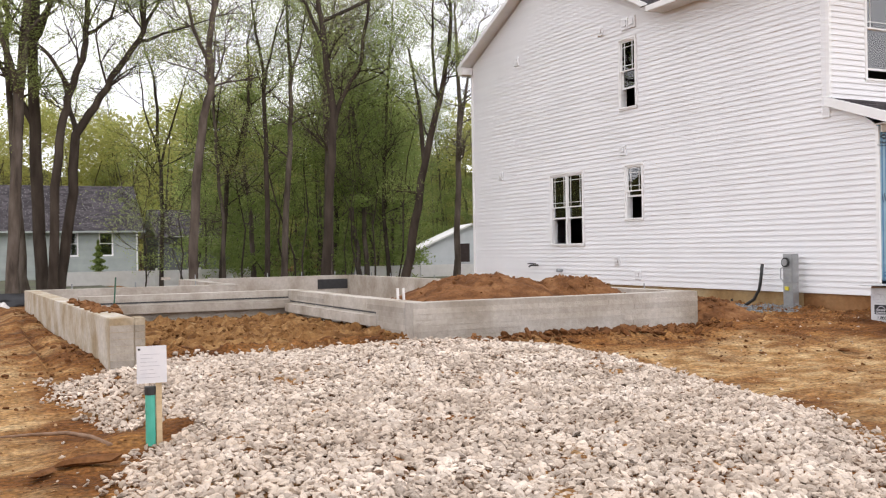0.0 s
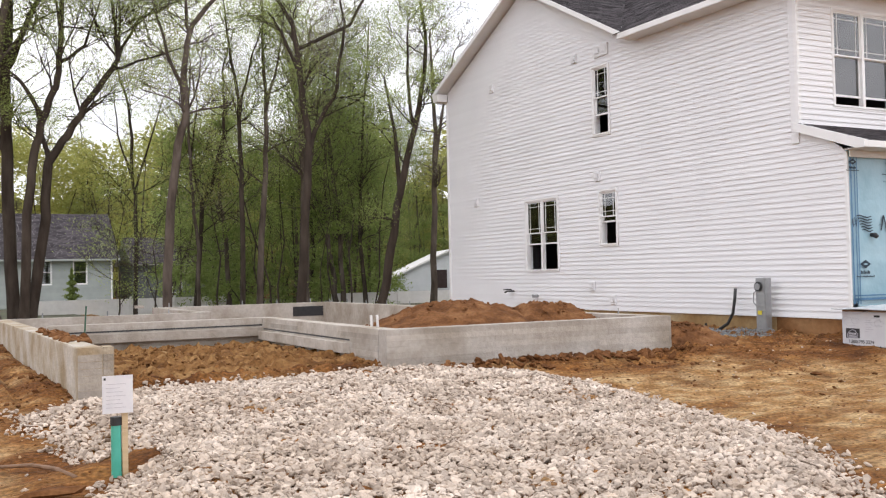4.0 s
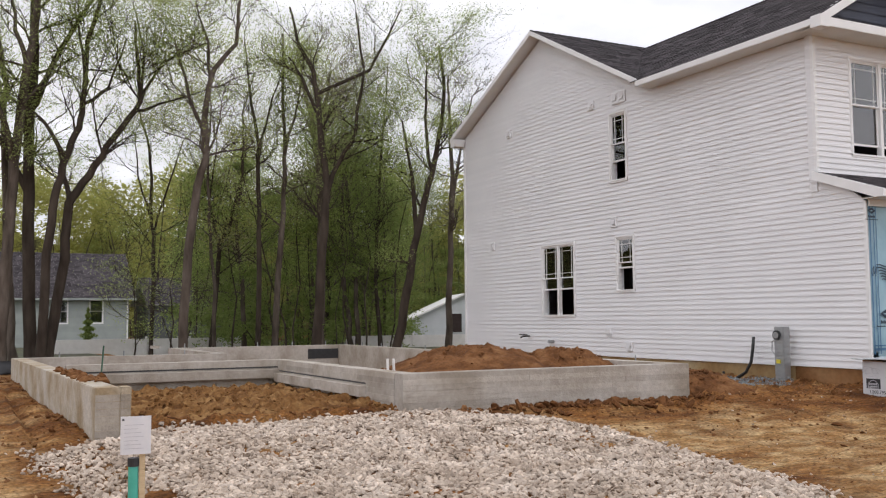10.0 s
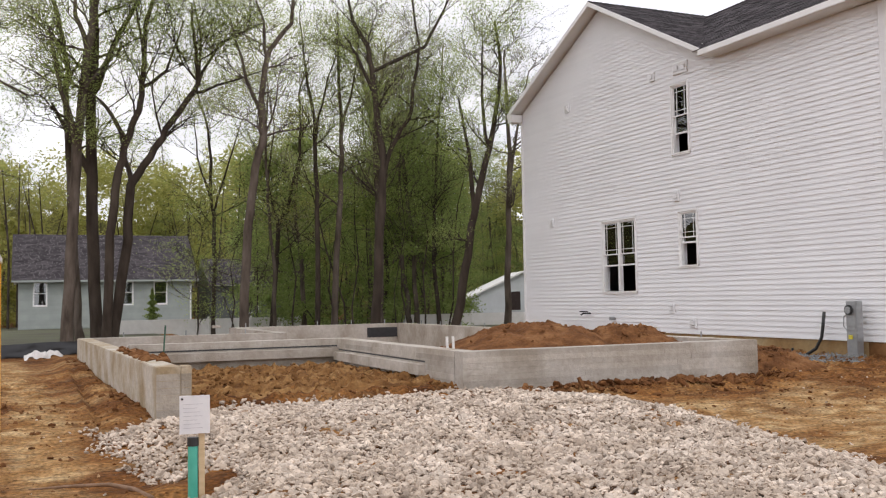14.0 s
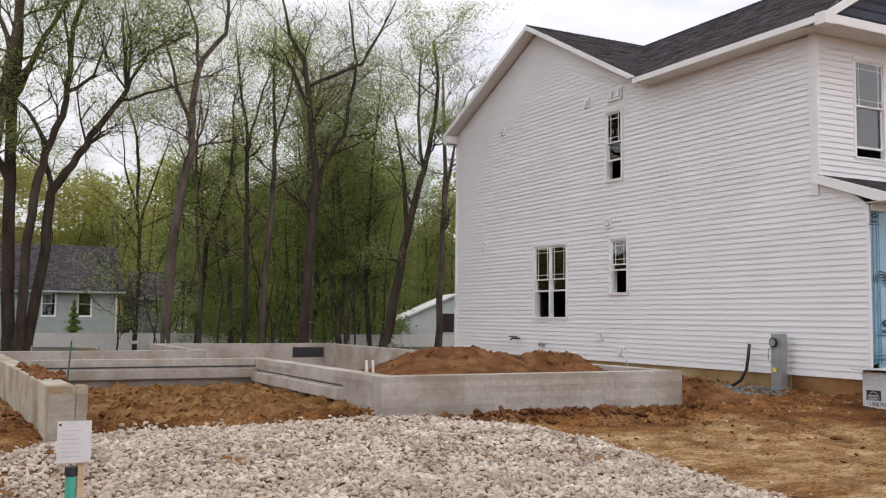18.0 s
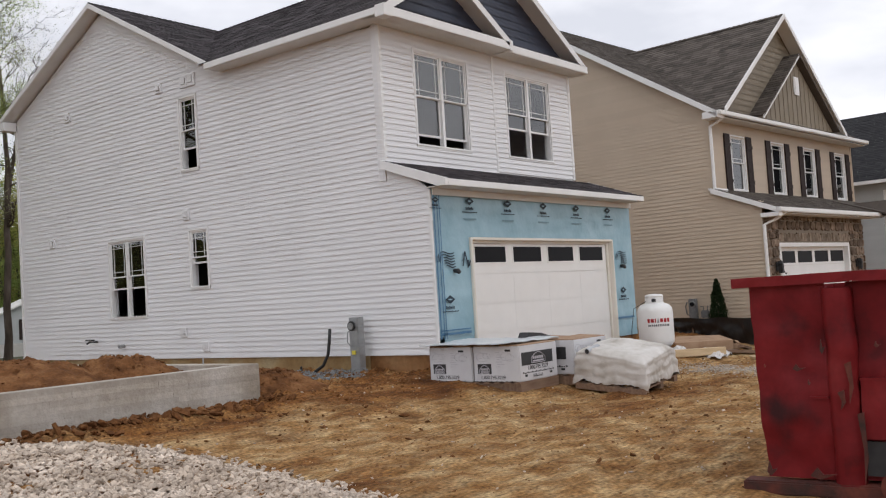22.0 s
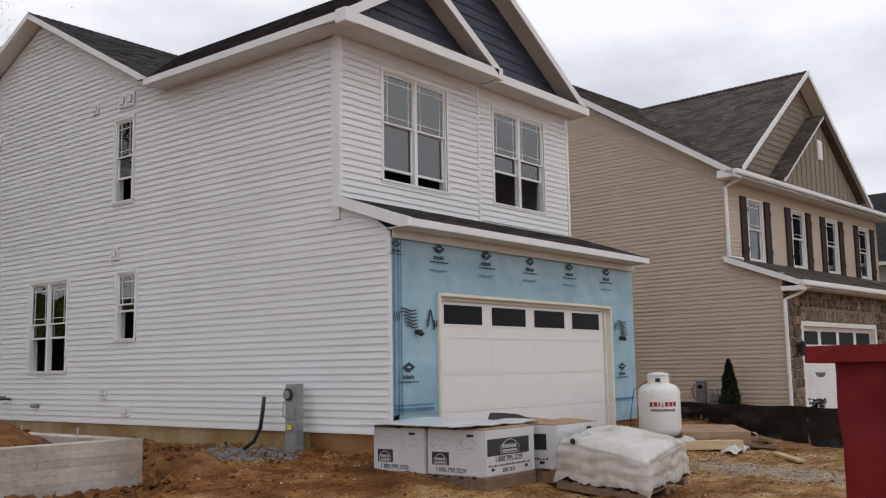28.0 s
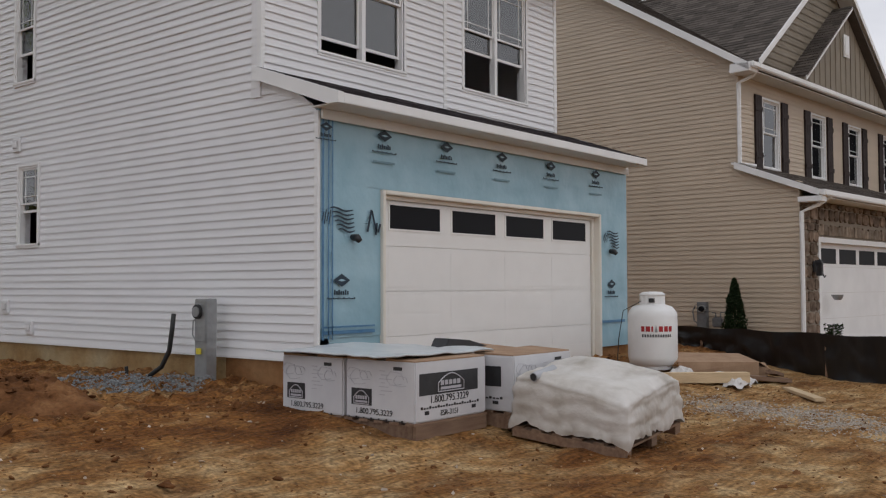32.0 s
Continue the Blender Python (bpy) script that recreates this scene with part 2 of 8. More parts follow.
def shingle_mat(name, a, b_, c):
    """Asphalt shingles: tabs told apart by tone, rows along the local slope, with gritty grain."""
    m = bpy.data.materials.new(name)
    m.use_nodes = True
    n, l = m.node_tree.nodes, m.node_tree.links
    b = n["Principled BSDF"]
    b.inputs["Roughness"].default_value, b.inputs["Specular IOR Level"].default_value = 0.9, 0.25
    geo = n.new("ShaderNodeNewGeometry")
    tc = n.new("ShaderNodeTexCoord")
    nz = n.new("ShaderNodeTexNoise")
    nz.inputs["Scale"].default_value, nz.inputs["Detail"].default_value = 5.0, 8
    l.new(tc.outputs["Object"], nz.inputs["Vector"])
    ad = n.new("ShaderNodeMath")
    ad.operation = "MULTIPLY_ADD"
    ad.inputs[1].default_value, ad.inputs[2].default_value = 0.75, -0.1
    l.new(geo.outputs["Random Per Island"], ad.inputs[0])
    a2 = n.new("ShaderNodeMath")
    a2.operation = "MULTIPLY_ADD"
    a2.inputs[1].default_value = 0.45
    l.new(nz.outputs["Fac"], a2.inputs[0])
    l.new(ad.outputs["Value"], a2.inputs[2])
    rp = n.new("ShaderNodeValToRGB")
    els = rp.color_ramp.elements
    els[0].position, els[0].color = 0.1, (*a, 1)
    els[1].position, els[1].color = 0.9, (*c, 1)
    els.new(0.5).color = (*b_, 1)
    l.new(a2.outputs["Value"], rp.inputs["Fac"])
    l.new(rp.outputs["Color"], b.inputs["Base Color"])
    ng = n.new("ShaderNodeTexNoise")
    ng.inputs["Scale"].default_value = 120
    l.new(tc.outputs["Object"], ng.inputs["Vector"])
    bp = n.new("ShaderNodeBump")
    bp.inputs["Strength"].default_value, bp.inputs["Distance"].default_value = 0.5, 0.01
    l.new(ng.outputs["Fac"], bp.inputs["Height"])
    l.new(bp.outputs["Normal"], b.inputs["Normal"])
    return m


M_DIRT = dirt_mat("site_soil")
M_CLAY = mat("fresh_clay", (0.085, 0.038, 0.016), 0.95, var=[(0.15, 0.066, 0.026), (0.23, 0.115, 0.05)], scale=3.5, detail=9, bump=1.0, bump_scale=14, spec=0.1, fine=0.25)
M_FILL = mat("backfill", (0.11, 0.05, 0.017), 0.95, var=[(0.19, 0.095, 0.034), (0.28, 0.16, 0.065)], scale=2.6, detail=10, bump=1.0, bump_scale=16, spec=0.1, fine=0.3)
M_SIDING = mat("white_vinyl", (0.745, 0.745, 0.75), 0.45, var=[(0.785, 0.785, 0.79)], scale=0.8, random_val=0.02, bump=0.08, bump_scale=60)
M_TRIM = mat("white_trim", (0.82, 0.82, 0.81), 0.5, var=[(0.76, 0.76, 0.75)], scale=2, bump=0.05)
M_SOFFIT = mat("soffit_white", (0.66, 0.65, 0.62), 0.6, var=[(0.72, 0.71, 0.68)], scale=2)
M_SHINGLE = shingle_mat("charcoal_shingle", (0.028, 0.024, 0.026), (0.052, 0.045, 0.048), (0.088, 0.077, 0.081))
M_SHINGLE_B = shingle_mat("brown_shingle", (0.056, 0.047, 0.040), (0.088, 0.074, 0.063), (0.130, 0.110, 0.094))
M_SHINGLE_C = shingle_mat("black_shingle", (0.018, 0.018, 0.02), (0.026, 0.026, 0.028), (0.036, 0.036, 0.038))
M_NAVY = mat("navy_siding", (0.030, 0.038, 0.062), 0.55, var=[(0.042, 0.05, 0.078)], scale=3, random_val=0.08)
M_BEIGE = mat("beige_vinyl", (0.50, 0.405, 0.30), 0.5, var=[(0.54, 0.44, 0.33)], scale=1.2, random_val=0.03, bump=0.06)
M_TAUPE = mat("taupe_board", (0.20, 0.165, 0.115), 0.6, var=[(0.24, 0.2, 0.145)], scale=2, random_val=0.06)
M_GREY_SIDING = mat("grey_green_siding", (0.285, 0.315, 0.295), 0.6, var=[(0.335, 0.365, 0.34)], scale=1.5, random_val=0.04)
M_GREY_C = mat("pale_grey_siding", (0.42, 0.44, 0.44), 0.6, var=[(0.47, 0.49, 0.49)], scale=1.5, random_val=0.03)
M_CONCRETE = mat("cast_concrete", (0.29, 0.25, 0.20), 0.9, var=[(0.39, 0.35, 0.30), (0.48, 0.445, 0.40)], scale=1.7, detail=9, bump=0.5, bump_scale=35, fine=0.12, random_val=0.13, spec=0.2)
M_CONCRETE_TAN = mat("mud_splashed_concrete", (0.29, 0.22, 0.135), 0.9, var=[(0.385, 0.33, 0.25), (0.475, 0.44, 0.385)], scale=1.9, detail=10, bump=0.5, bump_scale=32, fine=0.18, random_val=0.1, spec=0.2)
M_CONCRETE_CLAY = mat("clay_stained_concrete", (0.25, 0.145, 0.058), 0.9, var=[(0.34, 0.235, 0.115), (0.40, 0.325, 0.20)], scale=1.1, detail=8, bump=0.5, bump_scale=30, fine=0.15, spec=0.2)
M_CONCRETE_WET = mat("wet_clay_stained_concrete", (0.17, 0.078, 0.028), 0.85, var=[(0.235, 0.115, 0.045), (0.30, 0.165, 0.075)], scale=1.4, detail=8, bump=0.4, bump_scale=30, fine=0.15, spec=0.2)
M_STONE = mat("crushed_stone", (0.385, 0.31, 0.242), 0.9, var=[(0.50, 0.415, 0.335), (0.61, 0.52, 0.435)], scale=2.4, detail=9, bump=0.5, bump_scale=45, island=0.29, fine=0.2, spec=0.25)
M_STONE_PIECE = mat("crushed_stone_piece", (0.385, 0.31, 0.242), 0.9, var=[(0.50, 0.415, 0.335), (0.61, 0.52, 0.435)], scale=9, detail=9, bump=0.5, bump_scale=60, random_val=0.29, fine=0.2, spec=0.25)
M_WOODS = mat("distant_woods", (0.07, 0.075, 0.03), 1.0, var=[(0.115, 0.115, 0.046), (0.17, 0.165, 0.07)], scale=0.55, detail=12, fine=0.35, spec=0.0)
M_DUST = mat("pale_stone_dust", (0.36, 0.32, 0.27), 0.95, var=[(0.46, 0.42, 0.37)], scale=6, island=0.3, spec=0.1)
M_CRUMB = mat("dry_crumb", (0.26, 0.15, 0.07), 0.95, var=[(0.40, 0.27, 0.15)], scale=5, island=0.3, spec=0.1)
M_DARK_SIDING = mat("dark_grey_siding", (0.075, 0.08, 0.072), 0.7, var=[(0.10, 0.105, 0.095)], scale=2)
M_BLUESTONE = mat("blue_grey_stone", (0.17, 0.19, 0.20), 0.9, var=[(0.27, 0.29, 0.30)], scale=20, island=0.35, bump=0.4)
M_GLASS = glass_mat("window_glass")
# opaque near-black; in door panes it paints the unlit garage behind
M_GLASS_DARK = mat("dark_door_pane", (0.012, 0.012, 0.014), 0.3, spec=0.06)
# room darkness put into the colour of floors and inner walls
M_DARK = mat("painted_unlit_room", (0.06, 0.055, 0.05), 0.9, var=[(0.1, 0.09, 0.08)], scale=1)
M_GHOST = mat("faded_print", (0.15, 0.26, 0.31), 0.6, var=[(0.20, 0.33, 0.39)], scale=9)
M_WRAP = mat("blue_housewrap", (0.235, 0.405, 0.485), 0.34, var=[(0.29, 0.465, 0.545), (0.345, 0.52, 0.595)], scale=1.6, detail=6, bump=0.5, bump_scale=6)
M_TAPE = mat("blue_tape", (0.05, 0.16, 0.30), 0.4, var=[(0.09, 0.22, 0.37)], scale=8)
M_INK = mat("navy_print", (0.012, 0.03, 0.05), 0.6)
# plain black; also painted in for the shade of gaps and openings
M_BLACK = mat("plain_black", (0.018, 0.018, 0.02), 0.55, var=[(0.03, 0.03, 0.032)], scale=12)
M_DOOR = mat("white_garage_door", (0.82, 0.81, 0.78), 0.45, var=[(0.79, 0.78, 0.75)], scale=2.5, bump=0.08, bump_scale=90)
M_DOOR_TRIM = mat("cream_trim", (0.77, 0.73, 0.64), 0.5, var=[(0.81, 0.78, 0.71)], scale=3)
M_METAL = mat("galvanised_grey", (0.30, 0.31, 0.31), 0.45, 0.55, var=[(0.38, 0.39, 0.39)], scale=7, bump=0.05)
M_CABLE = mat("black_conduit", (0.018, 0.018, 0.018), 0.5)
M_RED = mat("red_paint_worn", (0.035, 0.006, 0.007), 0.6, var=[(0.135, 0.007, 0.009), (0.17, 0.010, 0.012), (0.21, 0.022, 0.023)], scale=2.2, detail=12, stops=(0.3, 0.7), spec=0.2, bump=0.35, bump_scale=3.0, fine=0.12)
M_RUST = mat("rusty_steel", (0.035, 0.022, 0.018), 0.8, 0.3, var=[(0.10, 0.03, 0.022), (0.2, 0.05, 0.03)], scale=5, detail=9, bump=0.4)
M_TANK = mat("white_tank_paint", (0.80, 0.80, 0.79), 0.35, var=[(0.75, 0.75, 0.73)], scale=4, bump=0.03)
M_CARTON = mat("white_printed_card", (0.56, 0.56, 0.58), 0.75, var=[(0.63, 0.63, 0.64)], scale=3.5, detail=7, bump=0.2, bump_scale=9)
M_KRAFT = mat("brown_card", (0.28, 0.17, 0.10), 0.85, var=[(0.38, 0.25, 0.155)], scale=5, bump=0.2)
M_SHRINK = mat("cloudy_plastic_sheet", (0.44, 0.48, 0.50), 0.3, var=[(0.55, 0.58, 0.59)], scale=3, bump=0.4, bump_scale=8)
M_BAG = mat("white_plastic_cover", (0.40, 0.365, 0.315), 0.38, var=[(0.56, 0.53, 0.485), (0.64, 0.615, 0.58)], scale=3.2, detail=10, bump=0.55, bump_scale=10)
M_PALLET = mat("weathered_pallet_wood", (0.17, 0.10, 0.065), 0.85, var=[(0.26, 0.17, 0.11)], scale=8, stretch=(0.3, 3, 3), bump=0.4, random_val=0.15)
M_LUMBER = mat("sawn_lumber", (0.50, 0.37, 0.22), 0.8, var=[(0.6, 0.46, 0.29)], scale=6, stretch=(0.3, 3, 3), bump=0.3, random_val=0.1)
M_SILT = mat("black_silt_fabric", (0.010, 0.010, 0.011), 0.30, var=[(0.018, 0.018, 0.02)], scale=6, bump=0.5, bump_scale=4, spec=0.45, stretch=(1, 1, 0.5))
M_BARK = mat("grey_brown_bark", (0.055, 0.043, 0.034), 0.95, var=[(0.105, 0.084, 0.068), (0.16, 0.132, 0.11)], scale=5, detail=9, stretch=(1, 1, 0.25), bump=1.0, bump_scale=22, spec=0.1)
M_BARK_DARK = mat("dark_bark", (0.036, 0.028, 0.022), 0.95, var=[(0.08, 0.063, 0.05)], scale=5, detail=9, stretch=(1, 1, 0.25), bump=1.0, bump_scale=22, spec=0.1)
M_LEAF_BRIGHT = leaf_mat("spring_leaf", (0.21, 0.26, 0.075), (0.285, 0.345, 0.105), (0.36, 0.41, 0.15))
M_LEAF_YELLOW = leaf_mat("yellow_green_leaf", (0.235, 0.235, 0.073), (0.30, 0.30, 0.092), (0.365, 0.365, 0.13))
M_LEAF_DEEP = leaf_mat("deep_green_leaf", (0.115, 0.15, 0.045), (0.165, 0.21, 0.064), (0.225, 0.27, 0.095))
M_LEAF_PINE = leaf_mat("pine_needles", (0.21, 0.21, 0.11), (0.27, 0.265, 0.14), (0.33, 0.315, 0.18))
M_LEAF_CEDAR = leaf_mat("cedar_green", (0.016, 0.030, 0.014), (0.028, 0.045, 0.022), (0.045, 0.062, 0.032))
M_LITTER = mat("forest_floor", (0.05, 0.04, 0.022), 0.95, var=[(0.07, 0.08, 0.03)], scale=0.6, detail=8, bump=0.6, bump_scale=4)
M_YELLOW = mat("yellow_plastic", (0.62, 0.36, 0.025), 0.5, var=[(0.68, 0.41, 0.04)], scale=3, bump=0.05)
M_WHITE_PLASTIC = mat("white_plastic", (0.74, 0.72, 0.69), 0.5, var=[(0.66, 0.64, 0.61)], scale=5)
M_GREY_PLASTIC = mat("grey_plastic_post", (0.36, 0.37, 0.39), 0.5, var=[(0.42, 0.43, 0.45)], scale=5)
M_METER = mat("weathered_grey_steel", (0.15, 0.155, 0.16), 0.5, 0.4, var=[(0.22, 0.225, 0.23)], scale=7, bump=0.1)
M_TEAL = mat("teal_pipe", (0.06, 0.40, 0.30), 0.45, var=[(0.09, 0.46, 0.36)], scale=9)
M_PAPER = mat("white_paper_in_sleeve", (0.74, 0.73, 0.75), 0.4, var=[(0.66, 0.66, 0.69)], scale=14)
M_FAINT = mat("faint_print", (0.46, 0.45, 0.48), 0.7)
M_RED_PRINT = mat("red_print", (0.35, 0.012, 0.015), 0.6)
M_SHUTTER = mat("dark_brown_shutter", (0.028, 0.018, 0.016), 0.6, var=[(0.04, 0.028, 0.025)], scale=6, spec=0.2)
M_VENEER = mat("stone_veneer", (0.10, 0.068, 0.048), 0.9, var=[(0.18, 0.13, 0.095), (0.27, 0.21, 0.16)], scale=6, bump=0.6, bump_scale=25, random_val=0.4, spec=0.2)
M_MORTAR = mat("mortar", (0.25, 0.21, 0.165), 0.95, bump=0.4)
M_SOLDIER = mat("header_stone", (0.17, 0.125, 0.09), 0.9, var=[(0.24, 0.19, 0.145), (0.31, 0.255, 0.20)], scale=7, bump=0.5, bump_scale=30, random_val=0.25, spec=0.2)
M_BARK_STICK = mat("dead_branch", (0.19, 0.115, 0.07), 0.9, var=[(0.27, 0.17, 0.11)], scale=12, bump=0.6)
M_POLY = mat("crumpled_poly", (0.62, 0.60, 0.58), 0.35, var=[(0.5, 0.47, 0.44)], scale=8, bump=0.5, bump_scale=16)
M_ROD = mat("green_rod", (0.03, 0.10, 0.06), 0.5)
M_YELLOW_TAG = mat("yellow_label", (0.65, 0.55, 0.05), 0.5)


# ---- mesh building ----
class Build:
    """Collects the corners and faces of one mesh."""

    def __init__(self):
        self.v, self.f = [], []

    def add(self, verts, faces):
        k = len(self.v)
        self.v.extend(verts)
        self.f.extend([tuple(i + k for i in q) for q in faces])
        return self

    def hexa(self, p):
        """A six-sided solid of eight corners: four below, four above."""
        return self.add(p, [(3, 2, 1, 0), (4, 5, 6, 7), (0, 1, 5, 4), (1, 2, 6, 5), (2, 3, 7, 6), (3, 0, 4, 7)])

    def box(self, x0, y0, z0, x1, y1, z1):
        return self.hexa([(x0, y0, z0), (x1, y0, z0), (x1, y1, z0), (x0, y1, z0), (x0, y0, z1), (x1, y0, z1), (x1, y1, z1), (x0, y1, z1)])

    def slab(self, fr, u0, u1, d0, d1, z0, z1):
        """A box in a wall's own frame: u along it, d out of it, z up."""
        p = [at(fr, u, d, z) for z in (z0, z1) for u, d in ((u0, d0), (u1, d0), (u1, d1), (u0, d1))]
        return self.hexa(p)

    def prism(self, ring, along):
        """A flat ring of corners carried by the vector along."""
        n = len(ring)
        top = [tuple(Vector(p) + Vector(along)) for p in ring]
        return self.add([tuple(p) for p in ring] + top, [tuple(range(n)), tuple(range(2 * n - 1, n - 1, -1))] + [(i, (i + 1) % n, n + (i + 1) % n, n + i) for i in range(n)])

    def tube(self, pts, radii, n=8, cap=True):
        pts = [Vector(p) for p in pts]
        k = len(self.v)
        side = None
        for i, p in enumerate(pts):
            d = (pts[min(i + 1, len(pts) - 1)] - pts[max(i - 1, 0)]).normalized()
            if side is None:
                side = d.orthogonal().normalized()
            side = (side - d * side.dot(d)).normalized()
            up = d.cross(side)
            r = radii[i] if hasattr(radii, "__len__") else radii
            for j in range(n):
                a = 2 * math.pi * j / n
                self.v.append(tuple(p + (side * math.cos(a) + up * math.sin(a)) * r))
        for i in range(len(pts) - 1):
            for j in range(n):
                self.f.append((k + i * n + j, k + i * n + (j + 1) % n, k + (i + 1) * n + (j + 1) % n, k + (i + 1) * n + j))
        if cap:
            self.f.append(tuple(k + j for j in range(n - 1, -1, -1)))
            self.f.append(tuple(k + (len(pts) - 1) * n + j for j in range(n)))
        return self

    def lathe(self, profile, x=0.0, y=0.0, n=24):
        """A turned shape: (radius, height) pairs from bottom to top."""
        k = len(self.v)
        for r, z in profile:
            for j in range(n):
                a = 2 * math.pi * j / n
                self.v.append((x + r * math.cos(a), y + r * math.sin(a), z))
        for i in range(len(profile) - 1):
            for j in range(n):
                self.f.append((k + i * n + j, k + i * n + (j + 1) % n, k + (i + 1) * n + (j + 1) % n, k + (i + 1) * n + j))
        self.f.append(tuple(k + j for j in range(n - 1, -1, -1)))
        self.f.append(tuple(k + (len(profile) - 1) * n + j for j in range(n)))
        return self

    def mesh(self, name, material, smooth=False, bevel=0.0):
        me = bpy.data.meshes.new(name)
        me.from_pydata(self.v, [], self.f)
        if len(self.f) < 6000:
            bm = bmesh.new()
            bm.from_mesh(me)
            bmesh.ops.recalc_face_normals(bm, faces=bm.faces)
            if bevel:
                bmesh.ops.bevel(bm, geom=[e for e in bm.edges if len(e.link_faces) == 2 and e.calc_face_angle(0) > 0.6], offset=bevel, segments=2, affect="EDGES", clamp_overlap=True)
            bm.to_mesh(me)
            bm.free()
        me.materials.append(material)
        if smooth:
            me.polygons.foreach_set("use_smooth", [True] * len(me.polygons))
        me.update()
        return me


def at(fr, u, d, z):
    o, ux, uy, dx, dy = fr
    return (o[0] + ux * u + dx * d, o[1] + uy * u + dy * d, o[2] + z)


def part(name, build, material, parent, label="", smooth=False, bevel=0.0):
    ob = new(name, build.mesh(name, material, smooth, bevel))
    ob.parent = parent
    if label:
        ob["label"] = label
    return ob


def thing(name, label, category, m=None, group="", kind=""):
    ob = new(name)
    ob.empty_display_size = 0.2
    if m is not None:
        ob.matrix_world = m
    return tagged(ob, label, category, group, kind)


def lone(name, build, material, label, category, m=None, smooth=False, bevel=0.0, kind="", group=""):
    ob = new(name, build.mesh(name, material, smooth, bevel))
    if m is not None:
        ob.matrix_world = m
    return tagged(ob, label, category, group, kind)


def wall_solid(build, fr, u0, u1, z0, z1, thick, openings):
    """A wall in one piece with its openings cut through, thick metres inward of the face."""
    us = sorted({u0, u1, *[o[0] for o in openings], *[o[1] for o in openings]})
    zs = sorted({z0, z1, *[o[2] for o in openings if z0 < o[2] < z1], *[o[3] for o in openings if z0 < o[3] < z1]})

    def solid(i, j):
        if not (0 <= i < len(us) - 1 and 0 <= j < len(zs) - 1):
            return False
        u, z = (us[i] + us[i + 1]) / 2, (zs[j] + zs[j + 1]) / 2
        return not any(o[0] < u < o[1] and o[2] < z < o[3] for o in openings)

    n, base = len(us), len(build.v)
    layer = n * len(zs)
    build.v.extend([at(fr, u, d, z) for d in (0.0, -thick) for z in zs for u in us])

    def k(i, j, back):
        return base + back * layer + j * n + i

    for i in range(n - 1):
        for j in range(len(zs) - 1):
            if not solid(i, j):
                continue
            build.f += [(k(i, j, 0), k(i + 1, j, 0), k(i + 1, j + 1, 0), k(i, j + 1, 0)), (k(i, j, 1), k(i, j + 1, 1), k(i + 1, j + 1, 1), k(i + 1, j, 1))]
            for di, dj, a, b in ((-1, 0, (i, j), (i, j + 1)), (1, 0, (i + 1, j), (i + 1, j + 1)), (0, -1, (i, j), (i + 1, j)), (0, 1, (i, j + 1), (i + 1, j + 1))):
                if not solid(i + di, j + dj):
                    build.f.append((k(*a, 0), k(*b, 0), k(*b, 1), k(*a, 1)))


def siding(parent, fr, z0, z1, outline, openings, material, h=0.1016, lip=0.016, name="siding_course", gap=0.0):
    """Lap siding, course by course, each course a plank of its own, cut round the openings."""
    z = z0
    while z < z1 - 0.01:
        zt = min(z + h, z1)
        a0, b0 = outline(z + 0.001)
        a1, b1 = outline(zt - 0.001)
        cuts = sorted((o[0], o[1]) for o in openings if o[2] < z + h * 0.6 and o[3] > z + h * 0.4)
        spans, u = [], min(a0, a1) if abs(a0 - a1) < 1e-6 else None
        edges = [("L", a0, a1)]
        for c in cuts:
            if c[1] > min(a0, a1) and c[0] < max(b0, b1):
                edges += [("R", c[0], c[0]), ("L", c[1], c[1])]
        edges.append(("R", b0, b1))
        for (k0, l0, l1), (k1, r0, r1) in zip(edges[::2], edges[1::2]):
            if r0 - l0 < 0.02:
                continue
            l1, r1 = min(l1, r1), max(l1, r1)
            b = Build()
            g = min(0.013, 0.2 * (zt - z))                  # the butt edge turns in and up
            b.hexa([at(fr, l0, 0, z + g), at(fr, r0, 0, z + g), at(fr, r0, lip, z), at(fr, l0, lip, z),
                    at(fr, l1, 0, zt + g), at(fr, r1, 0, zt + g), at(fr, r1, lip * 0.12, zt + g), at(fr, l1, lip * 0.12, zt + g)])
            part(name, b, material, parent)
        z = zt


def shingles(parent, eave0, eave1, up, material, name="shingle", width=0.31, step=0.145, thick=0.012, keep=None):
    """Rows of shingle tabs laid on a roof plane, from the eave edge upwards along the vector up."""
    e0, e1, up = Vector(eave0), Vector(eave1), Vector(up)
    along, run = e1 - e0, up.length
    length = along.length
    along.normalize()
    up = up.normalized()
    nrm = along.cross(up).normalized()
    if nrm.z < 0:
        nrm = -nrm
    b, rows = Build(), int(run / step)
    rnd = random.Random(int(length * 1000) + rows)
    for r in range(rows):
        s0, s1 = run * r / rows, run * (r + 1.15) / rows if r < rows - 1 else run
        u = -rnd.uniform(0, width)
        while u < length:
            w = width * rnd.uniform(0.7, 1.3)
            u0, u1 = max(0, u), min(length, u + w - 0.006)
            u += w
            if u1 - u0 < 0.03:
                continue
            if keep and not keep(e0 + along * (u0 + u1) / 2 + up * (s0 + s1) / 2):
                continue
            t = thick * rnd.uniform(0.8, 1.5)
            p = [e0 + along * a + up * s + nrm * q for a, s, q in ((u0, s0, t), (u1, s0, t), (u1, s1, 0.003), (u0, s1, 0.003), (u0, s0, -0.002), (u1, s0, -0.002))]
            b.add([tuple(q) for q in p], [(0, 1, 2, 3), (4, 5, 1, 0), (0, 3, 4), (1, 5, 2)])
    ob = part(name, b, material, parent)
    ob["kind"] = "stuff"
    return ob


